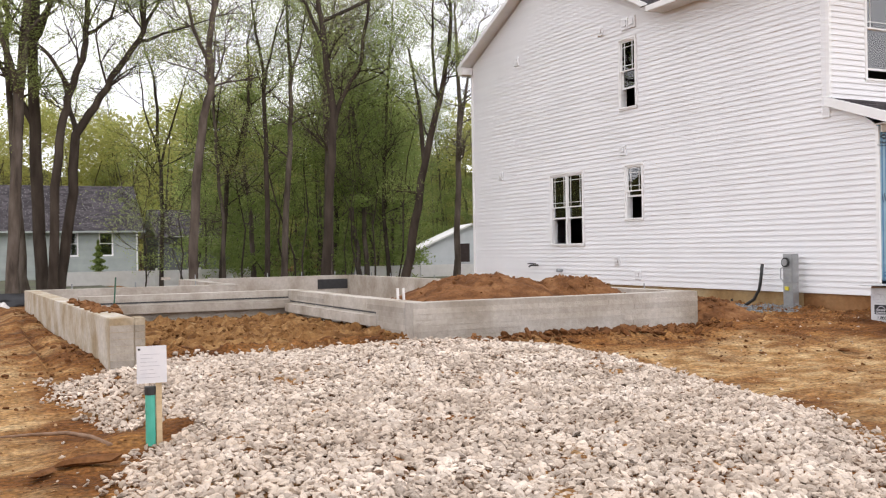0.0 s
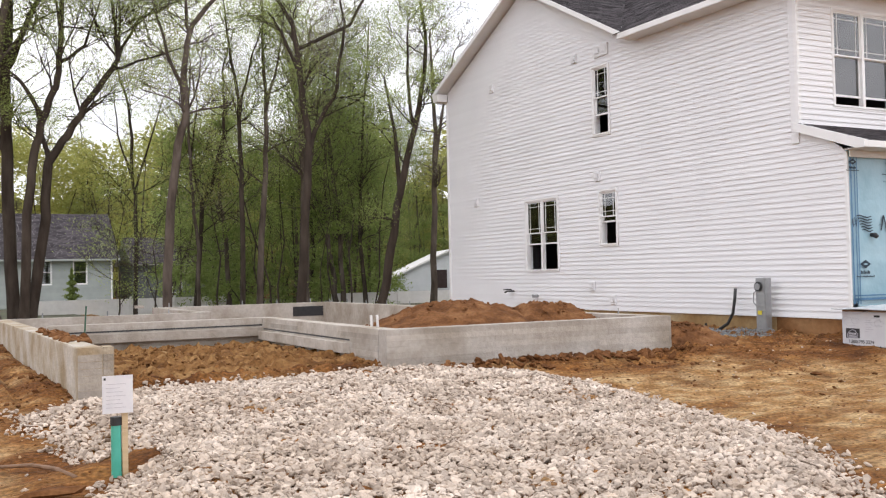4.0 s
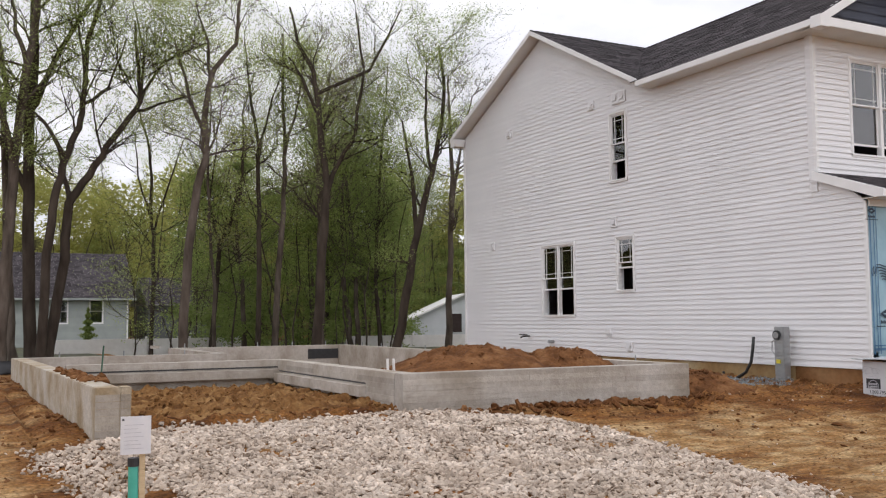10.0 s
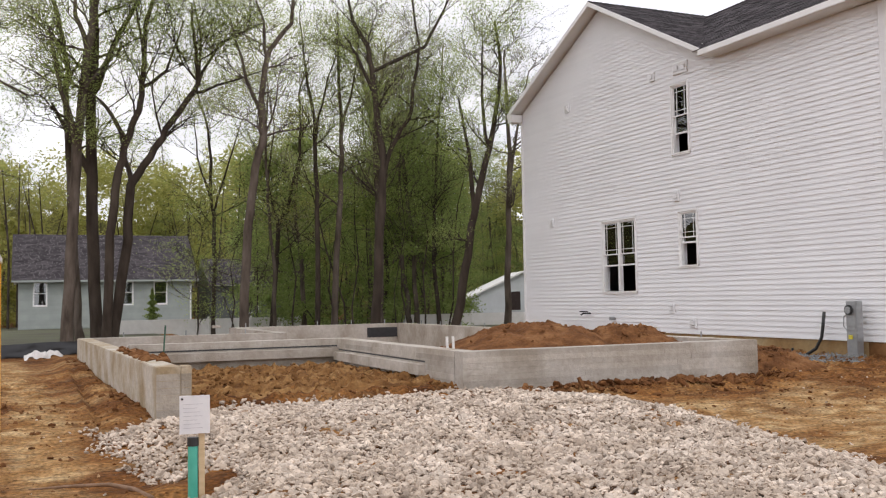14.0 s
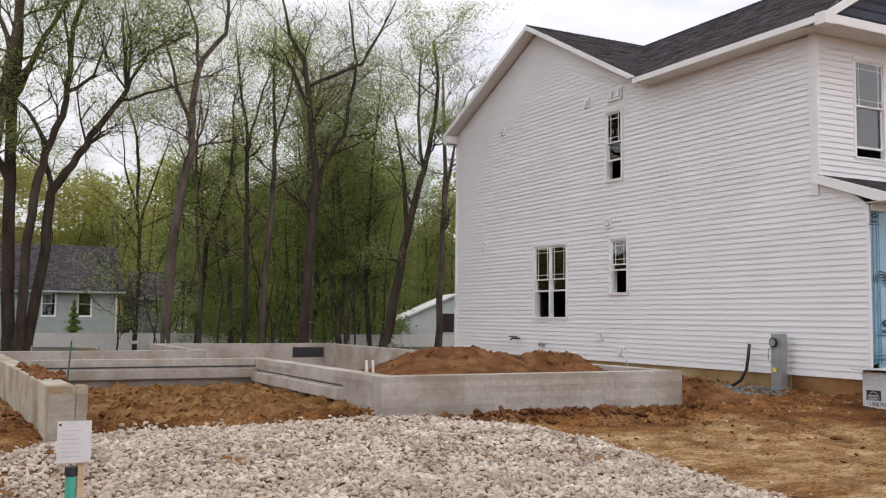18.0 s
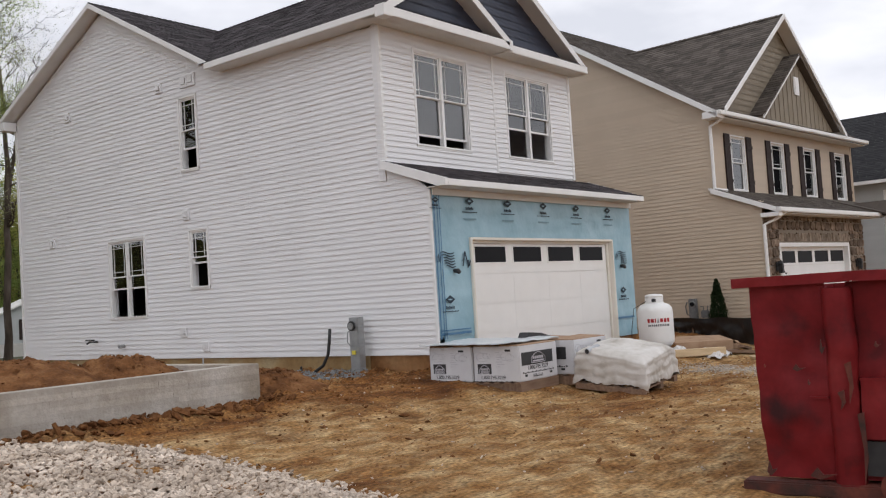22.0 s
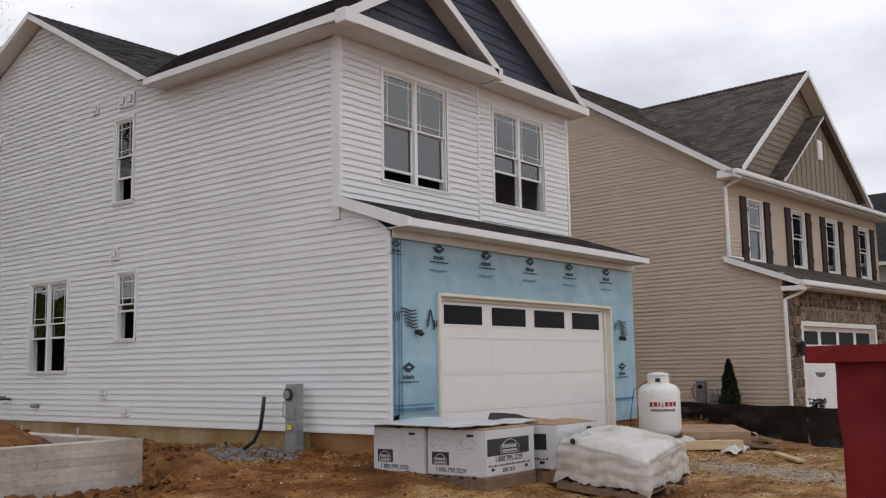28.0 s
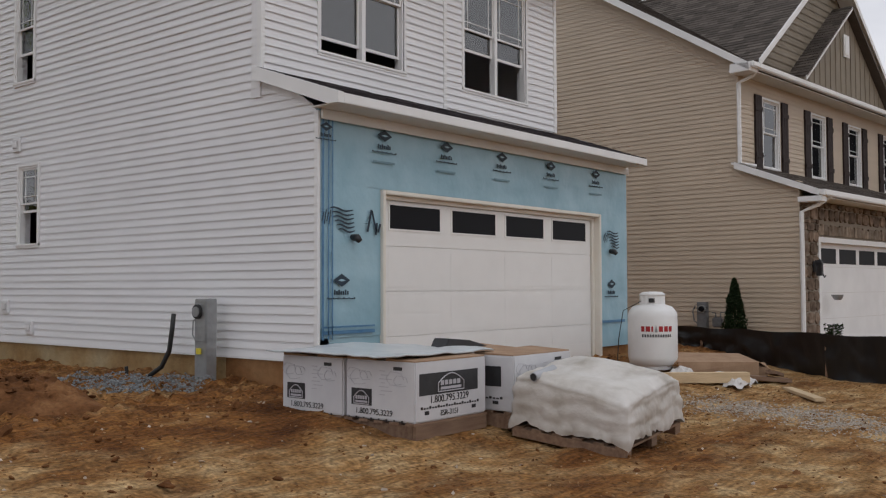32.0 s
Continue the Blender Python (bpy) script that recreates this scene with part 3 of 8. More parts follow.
def roof_slab(parent, e0, e1, up, thick, material, shingle, name="roof"):
    """One roof plane: a deck with thickness and its shingles as a part of it."""
    e0, e1, up = Vector(e0), Vector(e1), Vector(up)
    nrm = (e1 - e0).cross(up).normalized()
    if nrm.z < 0:
        nrm = -nrm
    b = Build().prism([tuple(e0), tuple(e1), tuple(e1 + up), tuple(e0 + up)], tuple(nrm * -thick))
    deck = part(name, b, material, parent)
    shingles(deck, e0, e1, up, shingle)
    return deck


def window(parent, fr, u0, u1, z0, z1, units=1, raise_by=0.15, meet=0.47, grille=True, room=None, deep=0.09):
    """A double-hung window set in its opening: casing, mullion, two sashes each, prairie bars, panes, sill."""
    c = 0.045
    win = part("window", Build().slab(fr, u0 + 0.03, u1 - 0.03, -deep, 0.004, z1 - 0.03, z1), M_TRIM, parent)
    for a, b_, lo, hi in ((u0 - c, u0, z0 - c, z1 + c), (u1, u1 + c, z0 - c, z1 + c), (u0, u1, z1, z1 + c), (u0, u1, z0 - c, z0)):
        part("casing", Build().slab(fr, a, b_, -0.02, 0.022, lo, hi), M_TRIM, win)
    for a, b_, lo, hi in ((u0, u0 + 0.03, z0, z1), (u1 - 0.03, u1, z0, z1)):
        part("jamb", Build().slab(fr, a, b_, -deep, 0.004, lo, hi), M_TRIM, win)
    part("window_sill", Build().slab(fr, u0 - c, u1 + c, -deep, 0.034, z0 - 0.012, z0 + 0.018), M_TRIM, win)
    w = (u1 - u0 - 0.06) / units
    for k in range(units):
        a, b_ = u0 + 0.03 + k * w, u0 + 0.03 + (k + 1) * w
        if units > 1 and k:
            part("mullion", Build().slab(fr, a - 0.035, a + 0.035, -deep, 0.008, z0 + 0.018, z1 - 0.03), M_TRIM, win)
            a += 0.035
        if units > 1 and k < units - 1:
            b_ -= 0.035
        zm = z1 - 0.03 - (z1 - z0) * meet
        sash = Build()
        s = 0.028
        for q in ((a, a + s, zm, z1 - 0.03), (b_ - s, b_, zm, z1 - 0.03), (a + s, b_ - s, z1 - 0.03 - s, z1 - 0.03), (a + s, b_ - s, zm, zm + s)):
            sash.slab(fr, q[0], q[1], -0.045, -0.015, q[2], q[3])
        up_s = part("upper_sash", sash, M_TRIM, win)
        part("pane", Build().slab(fr, a + s, b_ - s, -0.032, -0.028, zm + s, z1 - 0.03 - s), M_GLASS, win).visible_shadow = False
        if grille:
            bars = Build()
            i0, i1, j0, j1 = a + s + 0.085, b_ - s - 0.085, zm + s + 0.1, z1 - 0.03 - s - 0.1
            for q in (i0, i1):
                bars.slab(fr, q - 0.006, q + 0.006, -0.034, -0.022, zm + s, z1 - 0.03 - s)
            for q in (j0, j1):
                bars.slab(fr, a + s, b_ - s, -0.0335, -0.0225, q - 0.006, q + 0.006)
            part("grille", bars, M_TRIM, win)
        lo = Build()
        zb = z0 + 0.018 + raise_by
        zt = min(zm + 0.02 + raise_by * 0.98, z1 - 0.06)
        zt = max(zt, zm + 0.02)
        top = zm + 0.02 if raise_by < 0.2 else zt
        for q in ((a, a + s, zb, top), (b_ - s, b_, zb, top), (a + s, b_ - s, top - s, top), (a + s, b_ - s, zb, zb + s + 0.01)):
            lo.slab(fr, q[0], q[1], -0.08, -0.05, q[2], q[3])
        part("lower_sash", lo, M_TRIM, win)
        part("pane", Build().slab(fr, a + s, b_ - s, -0.067, -0.063, zb + s + 0.01, top - s), M_GLASS, win).visible_shadow = False
    return win


def bar(parent, fr, u0, u1, z0, z1, material, name="print_bar", proud=0.003, d=0.0):
    return part(name, Build().slab(fr, u0, u1, d + proud - 0.002, d + proud, z0, z1), material, parent)


def text_on(parent, words, m, size, material, name="lettering"):
    """Raised lettering in the built-in font, as a mesh part."""
    cu = bpy.data.curves.new(name, "FONT")
    cu.body, cu.size, cu.extrude = words, size, 0.001
    cu.align_x, cu.align_y = "CENTER", "CENTER"
    tmp = bpy.data.objects.new(name, cu)
    me = bpy.data.meshes.new_from_object(tmp)
    bpy.data.objects.remove(tmp)
    me.materials.clear()
    me.materials.append(material)
    ob = new(name, me)
    ob.parent = parent
    ob.matrix_local = m
    return ob


def fnoise(x, y, z=0.0):
    return noise.noise((x, y, z))


def smooth(a, b, x):
    t = max(0.0, min(1.0, (x - a) / (b - a)))
    return t * t * (3 - 2 * t)


# ---- ground ----
FX0, FX1, FXM = -12.0, -3.72, -8.33      # new foundation: outer left, outer right, garage wall
FY0, FY1, FYG = 0.12, 14.1, 5.3        # front, back, back wall of its garage bay
FXJ, FYJ = -8.5, 9.1                    # where the back wall steps back
FTOP = 0.76
FYL = -0.3                              # front end of the left wall

GRAVEL = [(-11.7, 0.12), (-8.5, 0.12), (-7.75, -0.1), (-7.0, -0.75), (-6.6, -1.6), (-6.42, -2.4), (-6.6, -3.6), (-6.9, -4.9), (-7.4, -5.9), (-8.6, -7.1), (-10.4, -8.6),
          (-13.2, -8.8), (-12.7, -5.2), (-12.15, -3.5), (-12.45, -1.9), (-12.6, -0.9), (-12.1, -0.45)]


def edge_in(x, y, poly):
    """Signed distance to a plan outline: positive inside."""
    inside, best = False, 1e9
    for (ax, ay), (bx, by) in zip(poly, poly[1:] + poly[:1]):
        if (ay > y) != (by > y) and x < (bx - ax) * (y - ay) / (by - ay) + ax:
            inside = not inside
        t = max(0.0, min(1.0, ((x - ax) * (bx - ax) + (y - ay) * (by - ay)) / ((bx - ax) ** 2 + (by - ay) ** 2)))
        best = min(best, math.hypot(x - ax - t * (bx - ax), y - ay - t * (by - ay)))
    return best if inside else -best


def lift(x, y):
    """The lie of the land without its roughness."""
    z = -0.10 + 0.10 * smooth(-9, -3.5, y) + 0.27 * smooth(-3.2, 0.2, y)
    z -= 0.05 * smooth(-3, 0, x) * smooth(-0.6, -2.0, y)
    if FX0 + 0.3 < x < FXM and y < FYG:
        z += 0.16 * smooth(FY0 - 0.15, FY0 + 0.3, y) - 0.02 * smooth(1, 5, y)
    if FXM < x < FX1 - 0.2 and y > FY0:
        z += 0.3 * smooth(FY0, FY0 + 0.3, y) - 0.75 * smooth(3.2, 4.4, y)
    if FX0 + 0.2 < x <= FXM and FYG + 0.1 < y < (FYJ if x < FXJ else FY1):
        z -= 0.45
    if -12.6 < x < -3.0:
        z -= 0.11 * smooth(-1.5, -0.2, y) * smooth(8, 5, y) * smooth(-3.2, -4.6, x)    # cut lower before and inside the walls
    z += 0.10 * math.exp(-((x + 2.95) / 0.75) ** 2 - ((y - 0.95) / 0.7) ** 2)
    z += 0.13 * math.exp(-((x + 6.4) / 2.8) ** 2 - ((y + 0.2) / 0.3) ** 2)
    z += 0.13 * math.exp(-((x + 12.2 + 0.036 * y) / 0.3) ** 2) * smooth(-0.9, 0.8, y) * smooth(13, 9, y)
    z += 0.10 * math.exp(-((x + 12.25) / 0.42) ** 2 - ((y + 3.25) / 0.3) ** 2)
    z += 0.12 * smooth(0.04, 0.5, edge_in(x, y, GRAVEL)) if -14 < x < -6 and -9 < y < 0.5 else 0.0
    z += 0.055 * math.exp(-((x + 0.3) / 1.5) ** 2 - ((y + 1.9) / 1.1) ** 2)
    z += 0.12 * math.exp(-((x + 0.3) / 1.5) ** 2 - ((y + 1.7) / 0.9) ** 2)    # raised clay under the cartons
    z -= 0.5 * smooth(30, 60, y)
    return z


def rough(x, y):
    r = 0.028 * fnoise(x * 1.3, y * 1.3) + 0.024 * fnoise(x * 4, y * 4, 3)
    rut = smooth(-0.8, -1.8, y) * smooth(-7.5, -5.5, x)
    r += rut * (0.03 * fnoise(x * 0.8 + y * 0.5, y * 4.2 - x * 1.2, 11) - 0.012 * abs(fnoise(x * 2 + y, y * 9 - x * 2, 13)))
    fresh = smooth(-1.4, -0.1, y) * smooth(9, 5, y) * (0.45 if y < FY0 else 1.0) * (0.35 if x < FX0 else 1.0)
    lump = abs(fnoise(x * 5.5, y * 5.5, 7)) + 0.5 * abs(fnoise(x * 12, y * 12, 9))
    r += (0.014 + 0.13 * fresh) * (lump - 0.25)
    return r


def ground_z(x, y):
    return lift(x, y) + rough(x, y)


def terrain():
    def ticks(lo, hi, step, far):
        fine = list(np.arange(lo, hi + 1e-6, step))
        out, d = [], step
        p = fine[-1]
        while p < far:
            d *= 1.35
            p += d
            out.append(p)
        back, d, p = [], step, fine[0]
        while p > -far:
            d *= 1.35
            p -= d
            back.append(p)
        return back[::-1] + fine + out

    xs, ys = ticks(-14.5, 9.0, 0.075, 1500), ticks(-9.0, 6.3, 0.075, 1500)
    verts = [(x, y, ground_z(x, y) if abs(x) < 60 and abs(y) < 60 else -0.4) for y in ys for x in xs]
    n = len(xs)
    faces = [(j * n + i, j * n + i + 1, (j + 1) * n + i + 1, (j + 1) * n + i) for j in range(len(ys) - 1) for i in range(n - 1)]
    me = bpy.data.meshes.new("ground")
    me.from_pydata(verts, [], faces)
    dry = me.attributes.new("dry", "FLOAT", "POINT")
    vals = []
    for x, y, z in verts:
        lane = smooth(-0.7, -2.0, y + 0.25 * (x + 4)) * smooth(-8.2, -5.5, x) * smooth(3.0, 0.0, x + 0.3 * y)   # trodden lane before the house
        left = 0.9 * math.exp(-((x + 13.15 + 0.04 * y) / 0.28) ** 2) * smooth(-5, -2, y) * smooth(12, 9, y) + 0.3 * smooth(-12.6, -13.0, x) * smooth(0.0, -1.5, y)            # haul track beside the foundation
        garage = 0.12 if FX0 < x < FXM and FY0 < y < FYG else 0.0
        right = 0.85 * smooth(-0.2, 1.6, x) * smooth(-1.0, -2.2, y)              # ochre soil towards the next house
        damp = 0.75 * math.exp(-((x + 0.2) / 2.4) ** 2 - ((y + 4.0) / 0.8) ** 2)      # darker churned clay by the pallets
        vals.append(max(0.1, right, 0.95 * lane, left, garage) * (1 - damp))
    dry.data.foreach_set("value", vals)
    me.materials.append(M_DIRT)
    me.polygons.foreach_set("use_smooth", [True] * len(me.polygons))
    return tagged(new("ground", me), "rutted orange clay and dry tan soil of a building site", "ground", kind="structure")


terrain()

# forest floor under the trees
b = Build()
for i in range(40):
    for j in range(16):
        x0, y0, d = -60 + i * 3, 17.0 + j * 3, 3.0
        b.add([(x, y, lift(x, y) + 0.04 + 0.05 * fnoise(x * 0.4, y * 0.4)) for x, y in ((x0, y0), (x0 + d, y0), (x0 + d, y0 + d), (x0, y0 + d))], [(0, 1, 2, 3)])
lone("forest_floor", b, M_LITTER, "brown leaf litter and low green growth under the trees", "ground", smooth=True, kind="structure")


# ---- gravel ----
def stone_shape(rnd):
    """A broken stone: a bent icosahedron of unit size."""
    g = (1 + 5 ** 0.5) / 2
    base = [(-1, g, 0), (1, g, 0), (-1, -g, 0), (1, -g, 0), (0, -1, g), (0, 1, g), (0, -1, -g), (0, 1, -g), (g, 0, -1), (g, 0, 1), (-g, 0, -1), (-g, 0, 1)]
    faces = [(0, 11, 5), (0, 5, 1), (0, 1, 7), (0, 7, 10), (0, 10, 11), (1, 5, 9), (5, 11, 4), (11, 10, 2), (10, 7, 6), (7, 1, 8),
             (3, 9, 4), (3, 4, 2), (3, 2, 6), (3, 6, 8), (3, 8, 9), (4, 9, 5), (2, 4, 11), (6, 2, 10), (8, 6, 7), (9, 8, 1)]
    v = np.array(base) / 1.9
    v *= np.array([rnd.uniform(0.5, 1.05) for _ in range(12)])[:, None]
    v *= np.array([rnd.uniform(0.9, 1.5), rnd.uniform(0.7, 1.1), rnd.uniform(0.4, 0.7)])
    return v / 2, faces


rnd = random.Random(5)
SHAPES = [stone_shape(rnd) for _ in range(14)]


def turn(rnd, tilt=0.5):
    return np.array(Euler((rnd.gauss(0, tilt), rnd.gauss(0, tilt), rnd.uniform(0, 6.28))).to_matrix())


def scatter(name, places, material, label, category, parent=None):
    """Many small stones or clods as one mesh. places: x, y, z, size."""
    vs, fs, k = [], [], 0
    for x, y, z, s in places:
        v, f = SHAPES[rnd.randrange(14)]
        w = v @ turn(rnd).T * s + np.array([x, y, z])
        vs.append(w)
        fs.extend([(a + k, b_ + k, c + k) for a, b_, c in f])
        k += 12
    me = bpy.data.meshes.new(name)
    me.from_pydata(np.concatenate(vs).tolist(), [], fs)
    me.materials.append(material)
    ob = new(name, me)
    if parent:
        ob.parent = parent
        ob["kind"] = "stuff"
    else:
        tagged(ob, label, category, kind="stuff")
    return ob


gravel = thing("gravel_bed", "bed of loose pale grey and pinkish crushed stone", "gravel", kind="structure")
far_stones, near_stones = [], []
for _ in range(46000):
    x, y = rnd.uniform(-13.2, -6.2), rnd.uniform(-8.3, 0.3)
    e = edge_in(x, y, GRAVEL) + 0.16 * fnoise(x * 2.2, y * 2.2, 5)
    if ((x + 12.25) / 0.5) ** 2 + ((y + 3.25) / 0.36) ** 2 < 1:
        continue
    if e < -0.2 or rnd.random() > smooth(-0.25, 0.12, e):
        continue
    s = rnd.uniform(0.045, 0.088) * (0.8 if e < 0.1 else 1)
    p = (x, y, lift(x, y) + rnd.uniform(0.0, 0.03), s)
    (near_stones if -6.35 < y < -5.75 and -11.6 < x < -8.9 and len(near_stones) < 300 else far_stones).append(p)
scatter("loose_stones", far_stones, M_STONE, "", "", gravel)

# stray stones and clods over the site
stray, clods = [], []
for _ in range(420):
    x, y = rnd.uniform(-14, 6), rnd.uniform(-7, 0)
    stray.append((x, y, ground_z(x, y) + 0.004, rnd.uniform(0.015, 0.05)))
for _ in range(1500):
    x, y = rnd.uniform(-13.5, 8), rnd.gauss(0.0, 0.9)
    if edge_in(x, y, GRAVEL) > 0 or (-8.45 < x < -3.7 and 0.1 < y < 0.5):
        continue
    clods.append((x, y, ground_z(x, y) + 0.01, rnd.choice((0.025, 0.03, 0.04, 0.05, 0.08))))
for _ in range(380):
    x, y = rnd.uniform(FX0 + 0.35, FXM - 0.05), rnd.uniform(0.35, 5.3)
    clods.append((x, y, ground_z(x, y), rnd.uniform(0.02, 0.07)))
for _ in range(700):
    x, y = rnd.uniform(-8.2, -3.6), FY0 - abs(rnd.gauss(0.12, 0.2))
    clods.append((x, y, ground_z(x, y) + 0.02, rnd.choice((0.04, 0.05, 0.07, 0.10, 0.16))))
for _ in range(160):
    x, y = FX0 - abs(rnd.gauss(0.25, 0.18)), rnd.uniform(0.0, 10)
    clods.append((x, y, ground_z(x, y), rnd.choice((0.03, 0.04, 0.06, 0.09))))
for _ in range(520):
    x, y = rnd.uniform(-5.5, 6), rnd.uniform(-7.5, -0.5)
    clods.append((x, y, ground_z(x, y), rnd.choice((0.025, 0.03, 0.04, 0.05, 0.08))))
crumbs = []
for _ in range(7000):
    x, y = rnd.uniform(-13.8, 7.5), rnd.gauss(-2.6, 2.2)
    if y < -8.5 or y > 5.5 or edge_in(x, y, GRAVEL) > 0.05:
        continue
    crumbs.append((x, y, ground_z(x, y), rnd.choice((0.012, 0.016, 0.02, 0.026, 0.036))))
scatter("soil_crumbs", crumbs[::2], M_CRUMB, "fine dry crumbs of tan soil", "soil")
scatter("soil_crumbs", crumbs[1::2], M_CLAY, "fine crumbs of reddish clay", "soil")
scatter("stray_stones", stray, M_STONE, "scattered small pale stones on the soil", "stones")
scatter("loose_soil", clods, M_CLAY, "loose clods of reddish brown clay", "soil")


# ---- new foundation ----
found = thing("house_foundation", "cast concrete foundation walls of an unbuilt house, backfilled with clay", "foundation", kind="structure")
T = 0.25


def concrete_wall(x0, y0, x1, y1, top=FTOP, low=-0.25, name="foundation_wall", bands=None, base=0.12):
    """One cast wall; on the sides named in bands the marks of the form boards stand proud as separate courses."""
    w = part(name, Build().box(x0, y0, low, x1, y1, top), M_CONCRETE, found, bevel=0.008)
    if bands:
        z, i = top - 0.075, 0
        while z > base + 0.07:
            lo = z - 0.0695
            if bands == "-y":
                u = x0
                while u < x1 - 0.05:
                    e = min(x1, u + rnd.uniform(1.1, 1.9))
                    part("form_board_mark", Build().box(u, y0 - 0.003 - rnd.random() * 0.003, lo, e - 0.010, y0 + 0.002, z), M_CONCRETE, w)
                    u = e
            else:
                u = y0
                while u < y1 - 0.05:
                    e = min(y1, u + rnd.uniform(1.1, 1.9))
                    part("form_board_mark", Build().box(x0 - 0.003 - rnd.random() * 0.003, u, lo, x0 + 0.002, e - 0.010, z), M_CONCRETE, w)
                    u = e
            z -= 0.074
    return w


for w in (concrete_wall(FX0 + T, FYL, FX0 + 0.36, FYL + T, bands="-y"), concrete_wall(FX0, FYL, FX0 + T, FYJ + T, bands="-y")):
    w.data.materials[0] = M_CONCRETE_TAN
for v in w.data.vertices:                       # the left wall runs a little out of square
    v.co.x -= 0.036 * (v.co.y - FYL)
concrete_wall(FX0 + T - 0.36, FYJ, FXJ, FYJ + T)
concrete_wall(FXJ, FYJ, FXJ + T, FY1)
concrete_wall(FXJ + T, FY1 - T, FX1, FY1)
concrete_wall(FX1 - T, FY0 + T, FX1, FY1 - T)
concrete_wall(FXM, FY0, FX1, FY0 + T, bands="-y")
concrete_wall(FXM, FY0 + T, FXM + T, FYG, bands="-x")
concrete_wall(FX0 + T, FYG, FXM + T, FYG + T, bands="-y", base=0.6)
# the wall is uncut; a black plate paints the vent's unlit inside
part("vent_opening_plate", Build().box(-4.85, FY1 - T - 0.012, 0.40, -3.99, FY1 - T - 0.004, 0.66), M_BLACK, found, "black plate painted for the unlit vent opening in the back wall")
part("wall_ledge", Build().box(FX0 + T, FYG - 0.10, 0.46, FXM, FYG - 0.002, 0.60), M_CONCRETE, found)
# thin straight black strip along the wall, just above the ledge
part("wall_dark_strip", Build().box(FX0 + T, FYG - 0.006, 0.625, FXM, FYG - 0.001, 0.65), M_BLACK, found, "thin black strip along the wall")
part("wall_ledge", Build().box(FXM - 0.10, FY0 + 1.2, 0.40, FXM - 0.002, FYG - 0.10, 0.54), M_CONCRETE, found)
part("wall_dark_strip", Build().box(FXM - 0.006, FY0 + 1.2, 0.565, FXM - 0.001, FYG, 0.588), M_BLACK, found, "thin black strip along the wall")
for x in np.arange(FXJ + 0.4, FX1 - 0.3, 0.95):
    part("anchor_bolt", Build().tube([(x, FY1 - 0.12, FTOP - 0.02), (x, FY1 - 0.12, FTOP + 0.11)], 0.014, 6), M_METAL, found)
for y in np.arange(1.2, FY1, 1.25):
    part("anchor_bolt", Build().tube([(FX1 - 0.12, y, FTOP - 0.02), (FX1 - 0.12, y, FTOP + 0.09)], 0.012, 6), M_METAL, found)
for x in np.arange(FX0 + 0.5, FXJ, 1.2):
    part("anchor_bolt", Build().tube([(x, FYJ + 0.12, FTOP - 0.02), (x, FYJ + 0.12, FTOP + 0.1)], 0.013, 6), M_METAL, found)
part("form_tie", Build().box(-8.95, FYG + 8.55, FTOP, -8.75, FYG + 8.75, FTOP + 0.07), M_CONCRETE, found)
for dx in (0.0, 0.09):
    lone("plastic_pipe_stub", Build().tube([(-8.0 + dx, 1.3, FTOP - 0.35), (-8.02 + dx, 1.3, FTOP + 0.14)], 0.02, 8), M_WHITE_PLASTIC, "short white plastic pipe stub by the foundation wall", "pipe", group="pipe stubs")
# clay spilt on the left wall's top
b = Build()
for i in range(60):
    y = rnd.uniform(0.7, 3.6)
    x = FX0 + rnd.uniform(0.04, T + 0.05) - 0.036 * (y - FYL)
    v, f = SHAPES[rnd.randrange(14)]
    b.add([tuple(q) for q in v @ turn(rnd).T * rnd.uniform(0.05, 0.16) + np.array([x, y, FTOP + 0.015])], f)
lone("spilt_clay", b, M_CLAY, "reddish clay spilt along the top of the concrete wall", "soil", kind="stuff")
lone("green_rod", Build().tube([(-11.35, 4.5, 0.3), (-11.3, 4.5, 1.08)], 0.012, 6), M_ROD, "thin green rod standing in the garage bay", "rod")


def mound(name, x, y, rx, ry, h, z, label, seed):
    n, b = 44, Build()
    for j in range(n + 1):
        for i in range(n + 1):
            u, v = i / n * 2 - 1, j / n * 2 - 1
            r = math.hypot(u, v)
            k = smooth(1.0, 0.15, r * (1 + 0.22 * fnoise(u * 2, v * 2, seed)))
            px, py = x + u * rx, y + v * ry
            pz = z - 0.06 + h * k + k * (0.10 * (abs(fnoise(px * 3, py * 3, seed)) - 0.2) + 0.09 * (abs(fnoise(px * 8, py * 8, seed)) - 0.2) + 0.04 * fnoise(px * 18, py * 18, seed))
            b.v.append((px, py, pz))
    b.f = [(j * (n + 1) + i, j * (n + 1) + i + 1, (j + 1) * (n + 1) + i + 1, (j + 1) * (n + 1) + i) for j in range(n) for i in range(n)]
    ob = lone(name, b, M_CLAY, label, "soil", smooth=False)
    lumps = []
    for _ in range(160):
        a, r = rnd.uniform(0, 6.28), rnd.uniform(0, 0.9)
        px, py = x + math.cos(a) * r * rx, y + math.sin(a) * r * ry
        k = smooth(1.0, 0.15, r)
        lumps.append((px, py, z - 0.05 + h * k, rnd.choice((0.03, 0.045, 0.06, 0.1))))
    scatter("loose_soil", lumps, M_CLAY, "", "", ob)
    return ob


